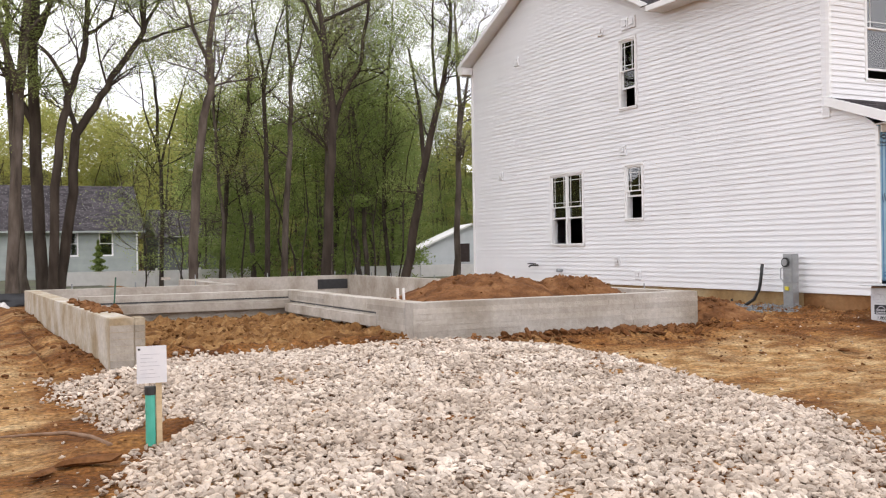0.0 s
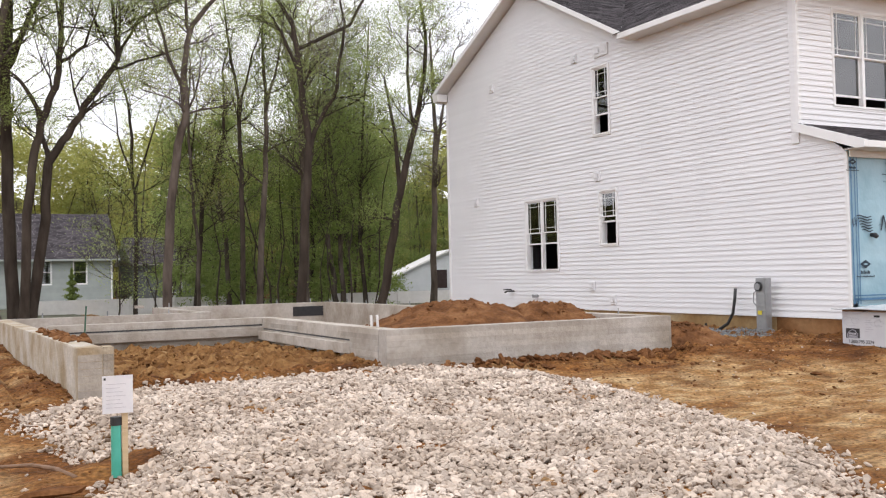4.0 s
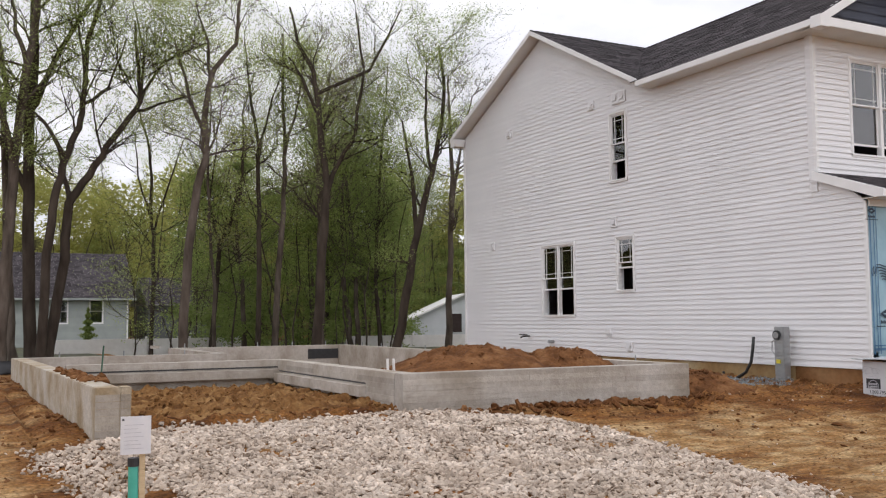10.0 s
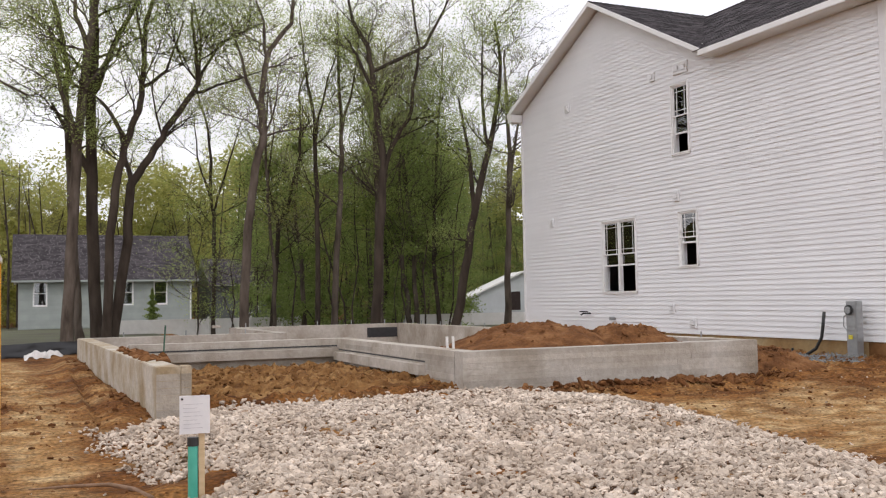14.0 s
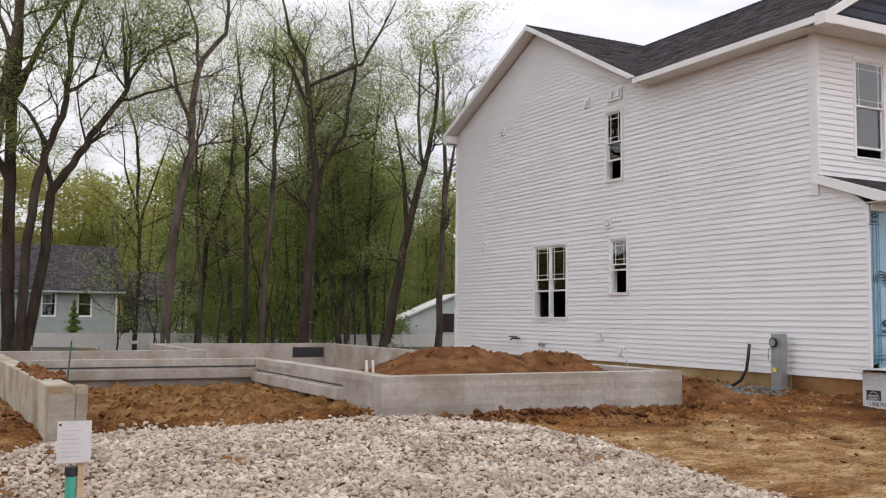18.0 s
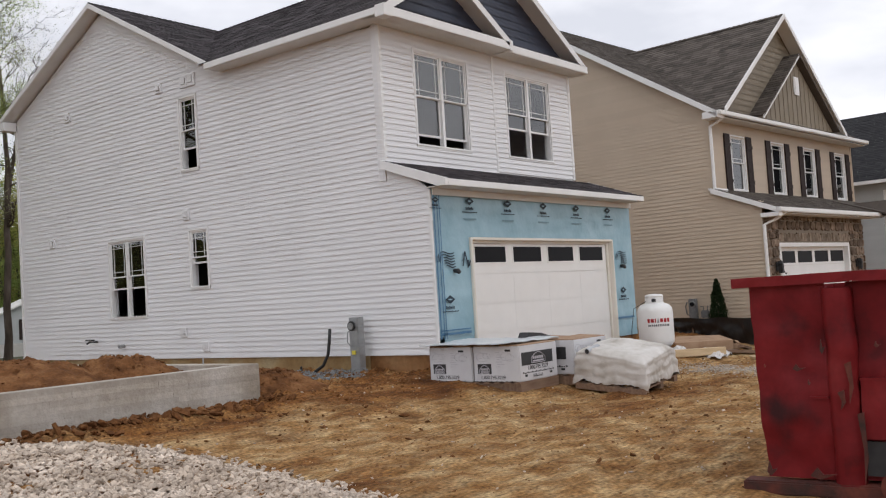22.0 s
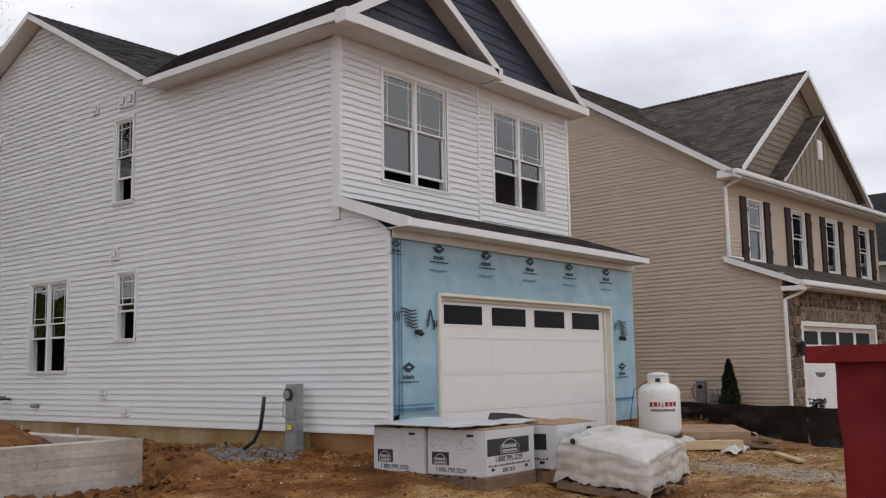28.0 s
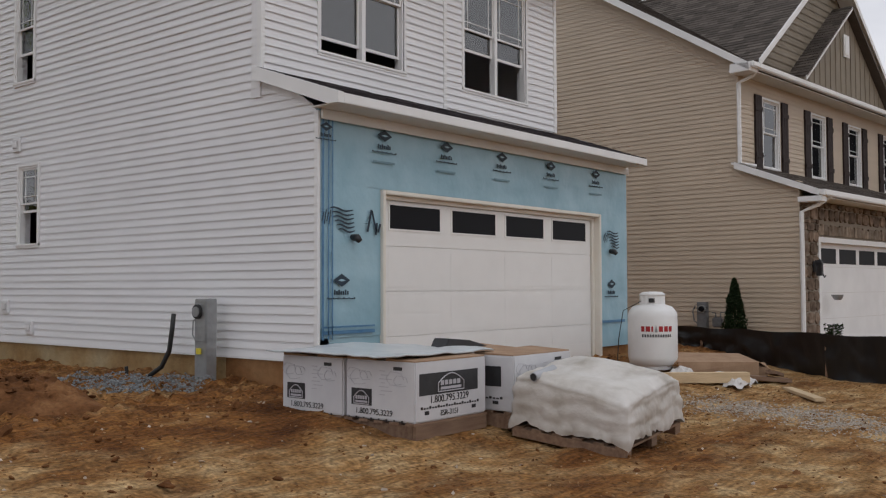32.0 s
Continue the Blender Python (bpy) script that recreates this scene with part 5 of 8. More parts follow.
# garage door
part("door_stop", Build().box(DOOR[0] + 0.02, 0.045, 0.2, DOOR[0] + 0.085, 0.2, 2.48).box(DOOR[1] - 0.085, 0.045, 0.2, DOOR[1] - 0.02, 0.2, 2.48).box(DOOR[0] + 0.085, 0.045, 2.43, DOOR[1] - 0.085, 0.2, 2.48), M_DOOR_TRIM, house, bevel=0.004)
gd = part("garage_door", Build().box(DOOR[0] + 0.08, 0.10, 0.22, DOOR[1] - 0.08, 0.14, 2.44), M_DOOR, house, "white panelled double garage door")
part("door_casing", Build().box(DOOR[0] - 0.03, -0.06, 0.2, DOOR[0] + 0.02, 0.2, 2.53).box(DOOR[1] - 0.02, -0.06, 0.2, DOOR[1] + 0.03, 0.2, 2.53).box(DOOR[0] + 0.02, -0.06, 2.48, DOOR[1] - 0.02, 0.2, 2.53), M_DOOR_TRIM, house, bevel=0.01)
for i in range(4):
    z0 = 0.24 + i * 0.545
    part("door_section", Build().box(DOOR[0] + 0.1, 0.075, z0, DOOR[1] - 0.1, 0.10, z0 + 0.5425), M_DOOR, gd, bevel=0.006)
    for k in range(4):
        x0 = 1.20 + k * 1.205
        if i < 3:
            for z_ in (z0 + 0.05, z0 + 0.28):
                part("door_panel", Build().box(x0 + 0.05, 0.0722, z_, x0 + 1.03, 0.078, z_ + 0.2), M_DOOR, gd, bevel=0.006)
        else:
            fr_b = Build()
            for a, b_, c, d in ((x0 + 0.055, x0 + 0.08, z0 + 0.19, z0 + 0.52), (x0 + 1.03, x0 + 1.055, z0 + 0.19, z0 + 0.52), (x0 + 0.08, x0 + 1.03, z0 + 0.19, z0 + 0.212), (x0 + 0.08, x0 + 1.03, z0 + 0.498, z0 + 0.52)):
                fr_b.box(a, 0.066, c, b_, 0.078, d)
            part("window_frame", fr_b, M_DOOR, gd)
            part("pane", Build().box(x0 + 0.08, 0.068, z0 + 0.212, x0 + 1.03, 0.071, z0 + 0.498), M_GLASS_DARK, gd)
            # black sheet added behind the pane in place of the unlit garage
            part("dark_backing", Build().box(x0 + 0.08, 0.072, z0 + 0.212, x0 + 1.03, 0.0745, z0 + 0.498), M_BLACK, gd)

# vents, taps and boxes on the side wall
for y, z, s in ((6.33, 6.44, 0.13), (6.58, 6.44, 0.13), (7.5, 6.46, 0.10), (11.3, 6.45, 0.11), (6.72, 3.6, 0.11), (12.25, 3.44, 0.11), (7.0, 1.1, 0.10), (6.25, 0.79, 0.10)):
    v = part("wall_vent", Build().box(-0.012, y - s, z - s, 0.03, y + s, z + s), M_SIDING, house, bevel=0.008)
    part("vent_hood", Build().box(-0.03, y - s * 0.6, z - s * 0.5, -0.012, y + s * 0.6, z + s * 0.6), M_SIDING, v, bevel=0.01)
part("pipe_end", Build().tube([(0.03, 9.3, 0.85), (-0.12, 9.3, 0.85)], 0.045, 10), M_METAL, house)
part("hose_tap", Build().tube([(0.03, 10.4, 0.97), (-0.16, 10.45, 0.97), (-0.2, 10.5, 0.93)], 0.022, 8), M_CABLE, house)
part("hose_tap_lever", Build().box(-0.18, 10.25, 1.0, -0.14, 10.6, 1.03), M_CABLE, house)

# meter post and conduit
meter = thing("meter_pedestal", "grey steel electric meter pedestal against the white siding", "meter box", pose(-0.22, 1.66, 0.2))
part("post", Build().box(-0.06, -0.115, -0.25, 0.09, 0.115, 1.05), M_METAL, meter, bevel=0.008)
part("cover", Build().box(-0.072, -0.10, 0.55, -0.058, 0.10, 1.02), M_METAL, meter, bevel=0.004)
part("meter_ring", Build().tube([(-0.08, 0.02, 0.90), (-0.11, 0.02, 0.90)], 0.085, 20), M_CABLE, meter, "dark round meter socket")
part("meter_glass", Build().tube([(-0.11, 0.02, 0.90), (-0.125, 0.02, 0.90)], 0.06, 16), M_METAL, meter)
part("label_plate", Build().box(-0.086, -0.03, 0.40, -0.069, 0.05, 0.47), M_YELLOW_TAG, meter, "small yellow warning label")
part("wire_loop", Build().tube([(0.0, 0.115, 0.85), (-0.02, 0.2, 0.78), (-0.02, 0.21, 0.62), (0.0, 0.115, 0.5)], 0.01, 6), M_METAL, meter)
lone("conduit_stub", Build().tube([(-0.12, 2.42, 1.06), (-0.13, 2.44, 0.85), (-0.14, 2.48, 0.6), (-0.18, 2.58, 0.4), (-0.24, 2.76, 0.28), (-0.27, 2.95, 0.2)], 0.03, 10), M_CABLE, "curved black conduit stub rising from the soil by the meter", "conduit", smooth=True)
lone("conduit_stub", Build().tube([(-0.55, 2.75, 0.15), (-0.56, 2.76, 0.42)], 0.022, 8), M_CABLE, "short black pipe stub in blue-grey stone", "conduit")
patch = []
for _ in range(5200):
    a, r = rnd.uniform(0, 6.28), math.sqrt(rnd.random())
    x, y = -0.95 + math.cos(a) * r * 0.85, 2.1 + math.sin(a) * r * 1.15
    patch.append((x, y, ground_z(x, y) + 0.012, rnd.uniform(0.015, 0.034)))
scatter("bluestone_patch", patch, M_BLUESTONE, "patch of fine blue-grey crushed stone round the meter post", "gravel")


# ---- beige house next door ----
bh = thing("beige_house", "finished two-storey house in beige vinyl siding with a brown shingle roof", "house", pose(12.13, 0.09, 0.03, 0, 0, -4.36))
BL, BW, VG = 12.4, 10.2, -1.30                              # depth, width of the upper wall, garage front
b_side = ((0.0, 0.0, 0.0), 0.0, 1.0, -1.0, 0.0)
b_up = ((0.0, 0.0, 0.0), 1.0, 0.0, 0.0, -1.0)
b_gar = ((0.0, VG, 0.0), 1.0, 0.0, 0.0, -1.0)
BE = 6.0
MZ, MS, MV = 6.2, 0.625, 6.2                                # main roof: height over the front wall, slope, ridge
bw = part("wall", Build().slab(b_side, VG, BL, -0.16, 0, 0.1, 3.45), M_BEIGE, bh)
part("wall", Build().slab(b_side, 0.0, BL, -0.16, 0, 3.45, BE), M_BEIGE, bh)
part("gable_wall", Build().prism([(0, 0.05, BE), (0, BL - 0.05, BE), (0, MV, MZ + MS * MV - 0.15)], (0.16, 0, 0)), M_BEIGE, bh)


def b_outline(z):
    if z < 3.45:
        return VG, BL
    if z < BE:
        return min(0.0, VG + (z - 3.27) / 0.38), BL
    v = max(0.0, (z + 0.08 - MZ) / MS)
    return v, 2 * MV - v


siding(bw, b_side, 0.3, MZ + MS * MV - 0.15, b_outline, [], M_BEIGE, lip=0.02)
part("foundation", Build().slab(b_side, VG, BL, -0.2, -0.01, -0.2, 0.31), M_CONCRETE, bh)
B_WINS = [(u, u + 0.80, 3.94, 5.45) for u in (1.19, 3.80, 6.15, 8.70)]
fw = Build()
wall_solid(fw, b_up, 0.0, BW, 3.4, BE, 0.16, B_WINS)
buw = part("wall", fw, M_BEIGE, bh)
siding(buw, b_up, 3.80, BE, lambda z: (0.08, BW - 0.08), B_WINS, M_BEIGE, lip=0.02)
part("corner_post", Build().slab(b_up, -0.03, 0.07, -0.02, 0.03, 3.8, BE), M_BEIGE, bh)
part("corner_post", Build().slab(b_up, BW - 0.08, BW, -0.02, 0.03, 3.8, BE), M_BEIGE, bh)
part("wall", Build().box(BW - 0.16, 0.16, 0.0, BW, BL, BE).box(0.16, BL - 0.16, 0.0, BW - 0.16, BL, BE).box(7.0, 0.0, 0.0, BW, 0.16, 3.4), M_BEIGE, bh)
# dark colour stands in for the unlit rooms here as well
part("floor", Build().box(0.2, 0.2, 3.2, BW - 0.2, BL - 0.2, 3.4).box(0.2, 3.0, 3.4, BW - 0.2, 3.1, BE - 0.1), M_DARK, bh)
for o in B_WINS:
    window(bh, b_up, *o, units=1, raise_by=0.0, meet=0.47, grille=True)
    for s0, s1 in ((o[0] - 0.44, o[0] - 0.1), (o[1] + 0.1, o[1] + 0.44)):
        sh = part("shutter", Build().slab(b_up, s0, s1, 0.015, 0.04, o[2] - 0.05, o[3] + 0.05), M_SHUTTER, bh, "dark brown board shutter", bevel=0.004)
        for k in range(3):
            a = s0 + 0.01 + k * (s1 - s0 - 0.02) / 3
            part("shutter_board", Build().slab(b_up, a + 0.004, a + (s1 - s0 - 0.02) / 3 - 0.004, 0.04, 0.052, o[2] - 0.045, o[3] + 0.045), M_SHUTTER, sh)
        for z in (o[2] + 0.25, o[3] - 0.25):
            part("shutter_batten", Build().slab(b_up, s0, s1, 0.052, 0.066, z - 0.05, z + 0.05), M_SHUTTER, sh)
# roof: side gables with the ridge along the front, a broad front gable cutting into it
GU, GZ, GS, GH = 4.25, 9.31, 0.765, 4.3
roof_slab(bh, (-0.34, -0.42, MZ - 0.42 * MS), (BW + 0.34, -0.42, MZ - 0.42 * MS), (0, MV + 0.42, (MV + 0.42) * MS), 0.06, M_SHINGLE_B, M_SHINGLE_B)
roof_slab(bh, (-0.34, 2 * MV + 0.42, MZ - 0.42 * MS), (BW + 0.34, 2 * MV + 0.42, MZ - 0.42 * MS), (0, -MV - 0.42, (MV + 0.42) * MS), 0.06, M_SHINGLE_B, M_SHINGLE_B)
rake(bh, -0.37, -0.44, MV, MZ - 0.44 * MS + 0.01, MZ + MV * MS + 0.01, w=0.165)
rake(bh, -0.37, MV, 2 * MV + 0.44, MZ + MV * MS + 0.01, MZ - 0.44 * MS + 0.01, w=0.165)
part("soffit", Build().prism([(-0.34, -0.4, MZ - 0.4 * MS - 0.1), (-0.34, MV, MZ + MV * MS - 0.1), (0.03, MV, MZ + MV * MS - 0.1), (0.03, -0.4, MZ - 0.4 * MS - 0.1)], (0, 0, -0.02)), M_SOFFIT, bh)
part("eave_return", Build().box(-0.37, -0.46, 5.765, 0.0, -0.02, 5.95), M_TRIM, bh, bevel=0.01)


def b_valley(z):
    return (z - MZ) / MS


def b_gable_roof(sign):
    """One slope of the front gable, cut off at the valley where it meets the main roof."""
    x0, z0 = GU + sign * GH, GZ - GH * GS
    ring = [(x0, -0.5, z0), (x0, b_valley(z0) + 0.05, z0), (GU, b_valley(GZ) + 0.05, GZ), (GU, -0.5, GZ)]
    deck = part("roof", Build().prism(ring, (0, 0, -0.05)), M_SHINGLE_B, bh)
    shingles(deck, (x0, -0.5, z0), (x0, b_valley(GZ), z0), (-sign * GH, 0, GH * GS), M_SHINGLE_B, keep=lambda p: p.y < b_valley(p.z) + 0.1)


b_gable_roof(-1)
b_gable_roof(1)
ridge_caps(bh, (GU, -0.5, GZ), (GU, b_valley(GZ), GZ), M_SHINGLE_B)
ridge_caps(bh, (-0.34, MV, MZ + MS * MV), (BW + 0.34, MV, MZ + MS * MV), M_SHINGLE_B)
part("gutter", Build().box(-0.34, -0.54, 5.84, BW + 0.36, -0.42, 5.96), M_TRIM, bh, "white rain gutter", bevel=0.02)
part("soffit", Build().box(-0.33, -0.42, 5.80, BW + 0.33, 0.02, 5.82), M_SOFFIT, bh)
rake(bh, -0.55, GU - GH, GU, GZ - GH * GS + 0.02, GZ + 0.02, w=0.15, axis="y")
rake(bh, -0.55, GU, GU + GH, GZ + 0.02, GZ - GH * GS + 0.02, w=0.15, axis="y")
part("soffit", Build().prism([(GU - GH, -0.5, GZ - GH * GS - 0.08), (GU, -0.5, GZ - 0.08), (GU, -0.15, GZ - 0.08), (GU - GH, -0.15, GZ - GH * GS - 0.08)], (0, 0, -0.015)), M_SOFFIT, bh)
part("soffit", Build().prism([(GU + GH, -0.5, GZ - GH * GS - 0.08), (GU, -0.5, GZ - 0.08), (GU, -0.15, GZ - 0.08), (GU + GH, -0.15, GZ - GH * GS - 0.08)], (0, 0, -0.015)), M_SOFFIT, bh)
gwall = part("gable_wall", Build().prism([(GU - 4.0, -0.12, 6.02), (GU + 4.0, -0.12, 6.02), (GU, -0.12, GZ - 0.1)], (0, 0.12, 0)), M_TAUPE, bh, "taupe lap-sided gable")
siding(gwall, ((0, -0.12, 0), 1.0, 0.0, 0.0, -1.0), 6.03, GZ - 0.2, lambda z: (GU - (GZ - 0.1 - z) / GS, GU + (GZ - 0.1 - z) / GS), [], M_TAUPE, h=0.17, lip=0.02, name="gable_board")
IU, IS, IZ = 4.95, 0.765, 8.2
IH = (IZ - 6.05) / IS
ig = part("gable_wall", Build().prism([(IU - IH + 0.1, -0.42, 6.02), (IU + IH - 0.1, -0.42, 6.02), (IU, -0.42, IZ - 0.1)], (0, 0.28, 0)), M_TAUPE, bh, "small taupe board-and-batten gable")
for k in range(17):
    u = IU - IH + 0.25 + k * (2 * IH - 0.5) / 16
    part("batten", Build().box(u - 0.018, -0.437, 6.03, u + 0.018, -0.42, max(6.1, IZ - 0.13 - abs(u - IU) * IS)), M_TAUPE, ig)
part("gable_vent", Build().box(IU - 0.17, -0.46, 6.95, IU + 0.17, -0.43, 7.5).box(IU - 0.12, -0.475, 7.0, IU + 0.12, -0.46, 7.45), M_TRIM, ig, "white louvred gable vent")
rake(bh, -0.62, IU - IH, IU, 6.05, IZ, w=0.11, axis="y")
roof_slab(bh, (IU - IH, -0.62, 6.05), (IU - IH, 0.0, 6.05), (IH, 0, IZ - 6.05), 0.04, M_SHINGLE_B, M_SHINGLE_B)
roof_slab(bh, (IU + IH, -0.62, 6.05), (IU + IH, 0.0, 6.05), (-IH, 0, IZ - 6.05), 0.04, M_SHINGLE_B, M_SHINGLE_B)
# pent roof, stone garage front
roof_slab(bh, (-0.15, VG - 0.45, 3.25), (7.4, VG - 0.45, 3.25), (0, 1.82, 0.69), 0.05, M_SOFFIT, M_SHINGLE_B)
part("gutter", Build().box(-0.15, VG - 0.57, 3.12, 7.4, VG - 0.45, 3.24), M_TRIM, bh, "white rain gutter", bevel=0.02)
part("soffit", Build().box(-0.12, VG - 0.45, 3.09, 7.4, VG, 3.11), M_SOFFIT, bh)
part("rake_board", Build().prism([(-0.16, VG - 0.45, 3.12), (-0.16, 0.02, 3.80), (-0.16, 0.02, 3.94), (-0.16, VG - 0.45, 3.25)], (0.03, 0, 0)), M_TRIM, bh)
part("eave_return", Build().box(-0.15, VG - 0.5, 3.01, 0.1, VG - 0.02, 3.12), M_TRIM, bh, bevel=0.01)
b_door = (0.85, 5.74, 0.1, 2.32)
sw = Build()
wall_solid(sw, b_gar, 0.0, 7.0, 0.0, 3.12, 0.2, [b_door])
stone_wall = part("wall", sw, M_MORTAR, bh)
door_b = part("garage_door", Build().slab(b_gar, 0.92, 5.67, -0.16, -0.12, 0.12, 2.26), M_TRIM, bh, "white double garage door with four glazed lights")
part("door_casing", Build().slab(b_gar, 0.83, 0.94, -0.15, 0.03, 0.1, 2.36).slab(b_gar, 5.65, 5.76, -0.15, 0.03, 0.1, 2.36).slab(b_gar, 0.94, 5.65, -0.15, 0.03, 2.25, 2.36), M_TRIM, bh)
for k in range(4):
    u = 1.15 + k * 1.16
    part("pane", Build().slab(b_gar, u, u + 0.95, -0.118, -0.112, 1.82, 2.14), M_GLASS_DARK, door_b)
    # added black sheet, for the darkness inside this garage
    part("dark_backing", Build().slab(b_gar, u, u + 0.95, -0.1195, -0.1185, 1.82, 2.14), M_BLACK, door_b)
for z in (0.65, 1.2, 1.75):
    part("door_joint", Build().slab(b_gar, 0.97, 5.72, -0.119, -0.117, z - 0.006, z + 0.006), M_SOFFIT, door_b)
for u in (0.55, 6.2):
    lm = part("wall_lamp", Build().slab(b_gar, u - 0.07, u + 0.07, 0.04, 0.07, 1.62, 1.85), M_BLACK, bh, "black lantern wall lamp")
    part("lantern", Build().slab(b_gar, u - 0.055, u + 0.055, 0.1, 0.21, 1.55, 1.80), M_BLACK, lm, bevel=0.01)
    part("arm", Build().slab(b_gar, u - 0.015, u + 0.015, 0.07, 0.18, 1.84, 1.87), M_BLACK, lm)
    ctr = [at(b_gar, u + a, 0.155 + c, zz) for a, c, zz in ((-0.075, -0.075, 1.80), (0.075, -0.075, 1.80), (0.075, 0.075, 1.80), (-0.075, 0.075, 1.80), (0, 0, 1.90))]
    part("cap", Build().add(ctr, [(0, 1, 4), (1, 2, 4), (2, 3, 4), (3, 0, 4), (3, 2, 1, 0)]), M_BLACK, lm)
part("plant_hook", Build().tube([at(b_gar, 0.62 + a, 0.06, zz) for a, zz in ((0.0, 1.62), (0.16, 1.70), (0.3, 1.62), (0.40, 1.52), (0.47, 1.56))], 0.012, 6), M_BLACK, bh, "black iron plant hook")
for k in range(30):
    u = 0.82 + k * 0.168
    part("brick", Build().slab(b_gar, u, u + 0.155, 0.0, rnd.uniform(0.025, 0.045), 2.40, rnd.uniform(2.58, 2.64)), M_SOLDIER, stone_wall)
z = 0.12
while z < 3.04:
    h = rnd.uniform(0.15, 0.27)
    if z < 2.66 < z + h:
        h = max(0.07, 2.661 - z)                             # a course begins on the lintel
    u = 0.0
    while u < 6.98:
        wd = rnd.uniform(0.2, 0.5)
        e = min(7.0, u + wd)
        clear = not (z < 2.655 and z + h > 0 and e > 0.86 and u < 5.84)
        if not clear:
            if u < 0.84:
                e, clear = 0.84, u < 0.76
            elif u < 5.84:
                u = 5.85
                continue
        if clear:
            zt, c = min(3.09, z + h), 0.3 * min(h, e - u)
            ring = [(u + c, z), (e - c, z), (e, z + c), (e, zt - c), (e - c, zt), (u + c, zt), (u, zt - c), (u, z + c)]
            mu, mz, deep = (u + e) / 2, (z + zt) / 2, rnd.uniform(0.022, 0.045)
            back = [(mu + (p - mu) * 0.95 + rnd.uniform(-0.012, 0.012), mz + (q - mz) * 0.93 + rnd.uniform(-0.012, 0.012)) for p, q in ring]
            b = Build().add([at(b_gar, p, 0.0, q) for p, q in back] + [at(b_gar, mu + (p - mu) * 0.93, deep, mz + (q - mz) * 0.91) for p, q in back],
                            [(8, 9, 10, 11, 12, 13, 14, 15)] + [(i, (i + 1) % 8, 8 + (i + 1) % 8, 8 + i) for i in range(8)])
            part("stone", b, M_VENEER, stone_wall)
        u = e
    z += h
part("downspout", Build().tube([(0.1, -0.45, 5.92), (0.1, -0.3, 5.75), (-0.06, -0.07, 5.6), (-0.06, -0.07, 3.92), (0.2, -0.3, 3.85)], 0.045, 6), M_TRIM, bh)
part("downspout", Build().tube([(0.3, VG - 0.5, 3.13), (0.2, VG - 0.3, 2.97), (-0.06, VG - 0.06, 2.82), (-0.06, VG - 0.06, 0.2)], 0.045, 6), M_TRIM, bh)
# front porch at the far end
part("porch_roof", Build().prism([(7.0, VG - 0.9, 3.12), (9.7, VG - 0.9, 3.12), (9.7, VG + 1.2, 3.82), (7.0, VG + 1.2, 3.82)], (0, 0, 0.06)), M_SHINGLE_B, bh)
part("porch_gable", Build().prism([(7.15, VG - 0.95, 3.15), (8.35, VG - 0.95, 3.15), (7.75, VG - 0.95, 3.66)], (0, 1.4, 0)), M_SHINGLE_B, bh)
part("porch_beam", Build().box(7.3, VG - 0.85, 2.92, 9.6, VG - 0.6, 3.14), M_TRIM, bh)
rake(bh, VG - 0.99, 7.1, 7.75, 3.18, 3.70, w=0.1, axis="y")
rake(bh, VG - 0.99, 7.75, 8.4, 3.70, 3.18, w=0.1, axis="y")
for u in (7.25, 8.6):
    part("porch_column", Build().lathe([(0.16, 0.3), (0.16, 1.15), (0.11, 1.2), (0.09, 2.82), (0.13, 2.92)], u, VG - 0.72, 8), M_TRIM, bh)
part("porch_floor", Build().box(7.1, VG - 1.0, 0.0, 10.2, 0.0, 0.32).box(7.2, VG - 1.3, 0.0, 8.6, VG - 1.0, 0.17), M_CONCRETE, bh, bevel=0.01)
for k in range(12):
    part("baluster", Build().box(9.4 + k * 0.09, VG - 0.75, 0.4, 9.43 + k * 0.09, VG - 0.72, 1.05), M_TRIM, bh)
# meter and air pipe on the side wall
bm_ = thing("electric_meter", "grey electric meter and gas fittings on the beige siding", "meter box", pose(12.07, 0.84, 0.8) @ Matrix.Diagonal((0.85, 0.85, 0.8, 1)))
part("box", Build().box(-0.12, -0.10, -0.42, 0.0, 0.17, 0.30), M_METER, bm_, bevel=0.012)
part("box_lid", Build().box(-0.135, -0.085, -0.40, -0.12, 0.155, -0.06), M_METER, bm_, bevel=0.006)
part("meter_ring", Build().tube([(-0.12, 0.03, 0.12), (-0.15, 0.03, 0.12)], 0.105, 20), M_METAL, bm_, "bright meter ring")
part("meter_glass", Build().tube([(-0.12, 0.03, 0.12), (-0.21, 0.03, 0.12)], [0.085, 0.06], 18), M_GLASS_DARK, bm_, "glass dome of the meter")
part("conduit", Build().tube([(-0.05, 0.03, -0.42), (-0.05, 0.03, -0.95)], 0.032, 8), M_METER, bm_)
part("conduit", Build().tube([(-0.05, 0.24, 0.20), (-0.06, 0.30, 0.05), (-0.05, 0.27, -0.20), (-0.04, 0.17, -0.28)], 0.018, 6), M_METER, bm_)
part("gas_meter", Build().box(-0.16, -0.50, -0.36, -0.01, -0.24, -0.10), M_METER, bm_, bevel=0.03)
part("gas_pipe", Build().tube([(-0.08, -0.31, -0.10), (-0.08, -0.31, 0.02), (-0.08, -0.22, 0.02)], 0.018, 6), M_METER, bm_)
part("gas_pipe", Build().tube([(-0.08, -0.44, -0.10), (-0.08, -0.44, 0.03), (-0.08, -0.62, 0.03), (-0.08, -0.62, -0.9)], 0.018, 6), M_METER, bm_)

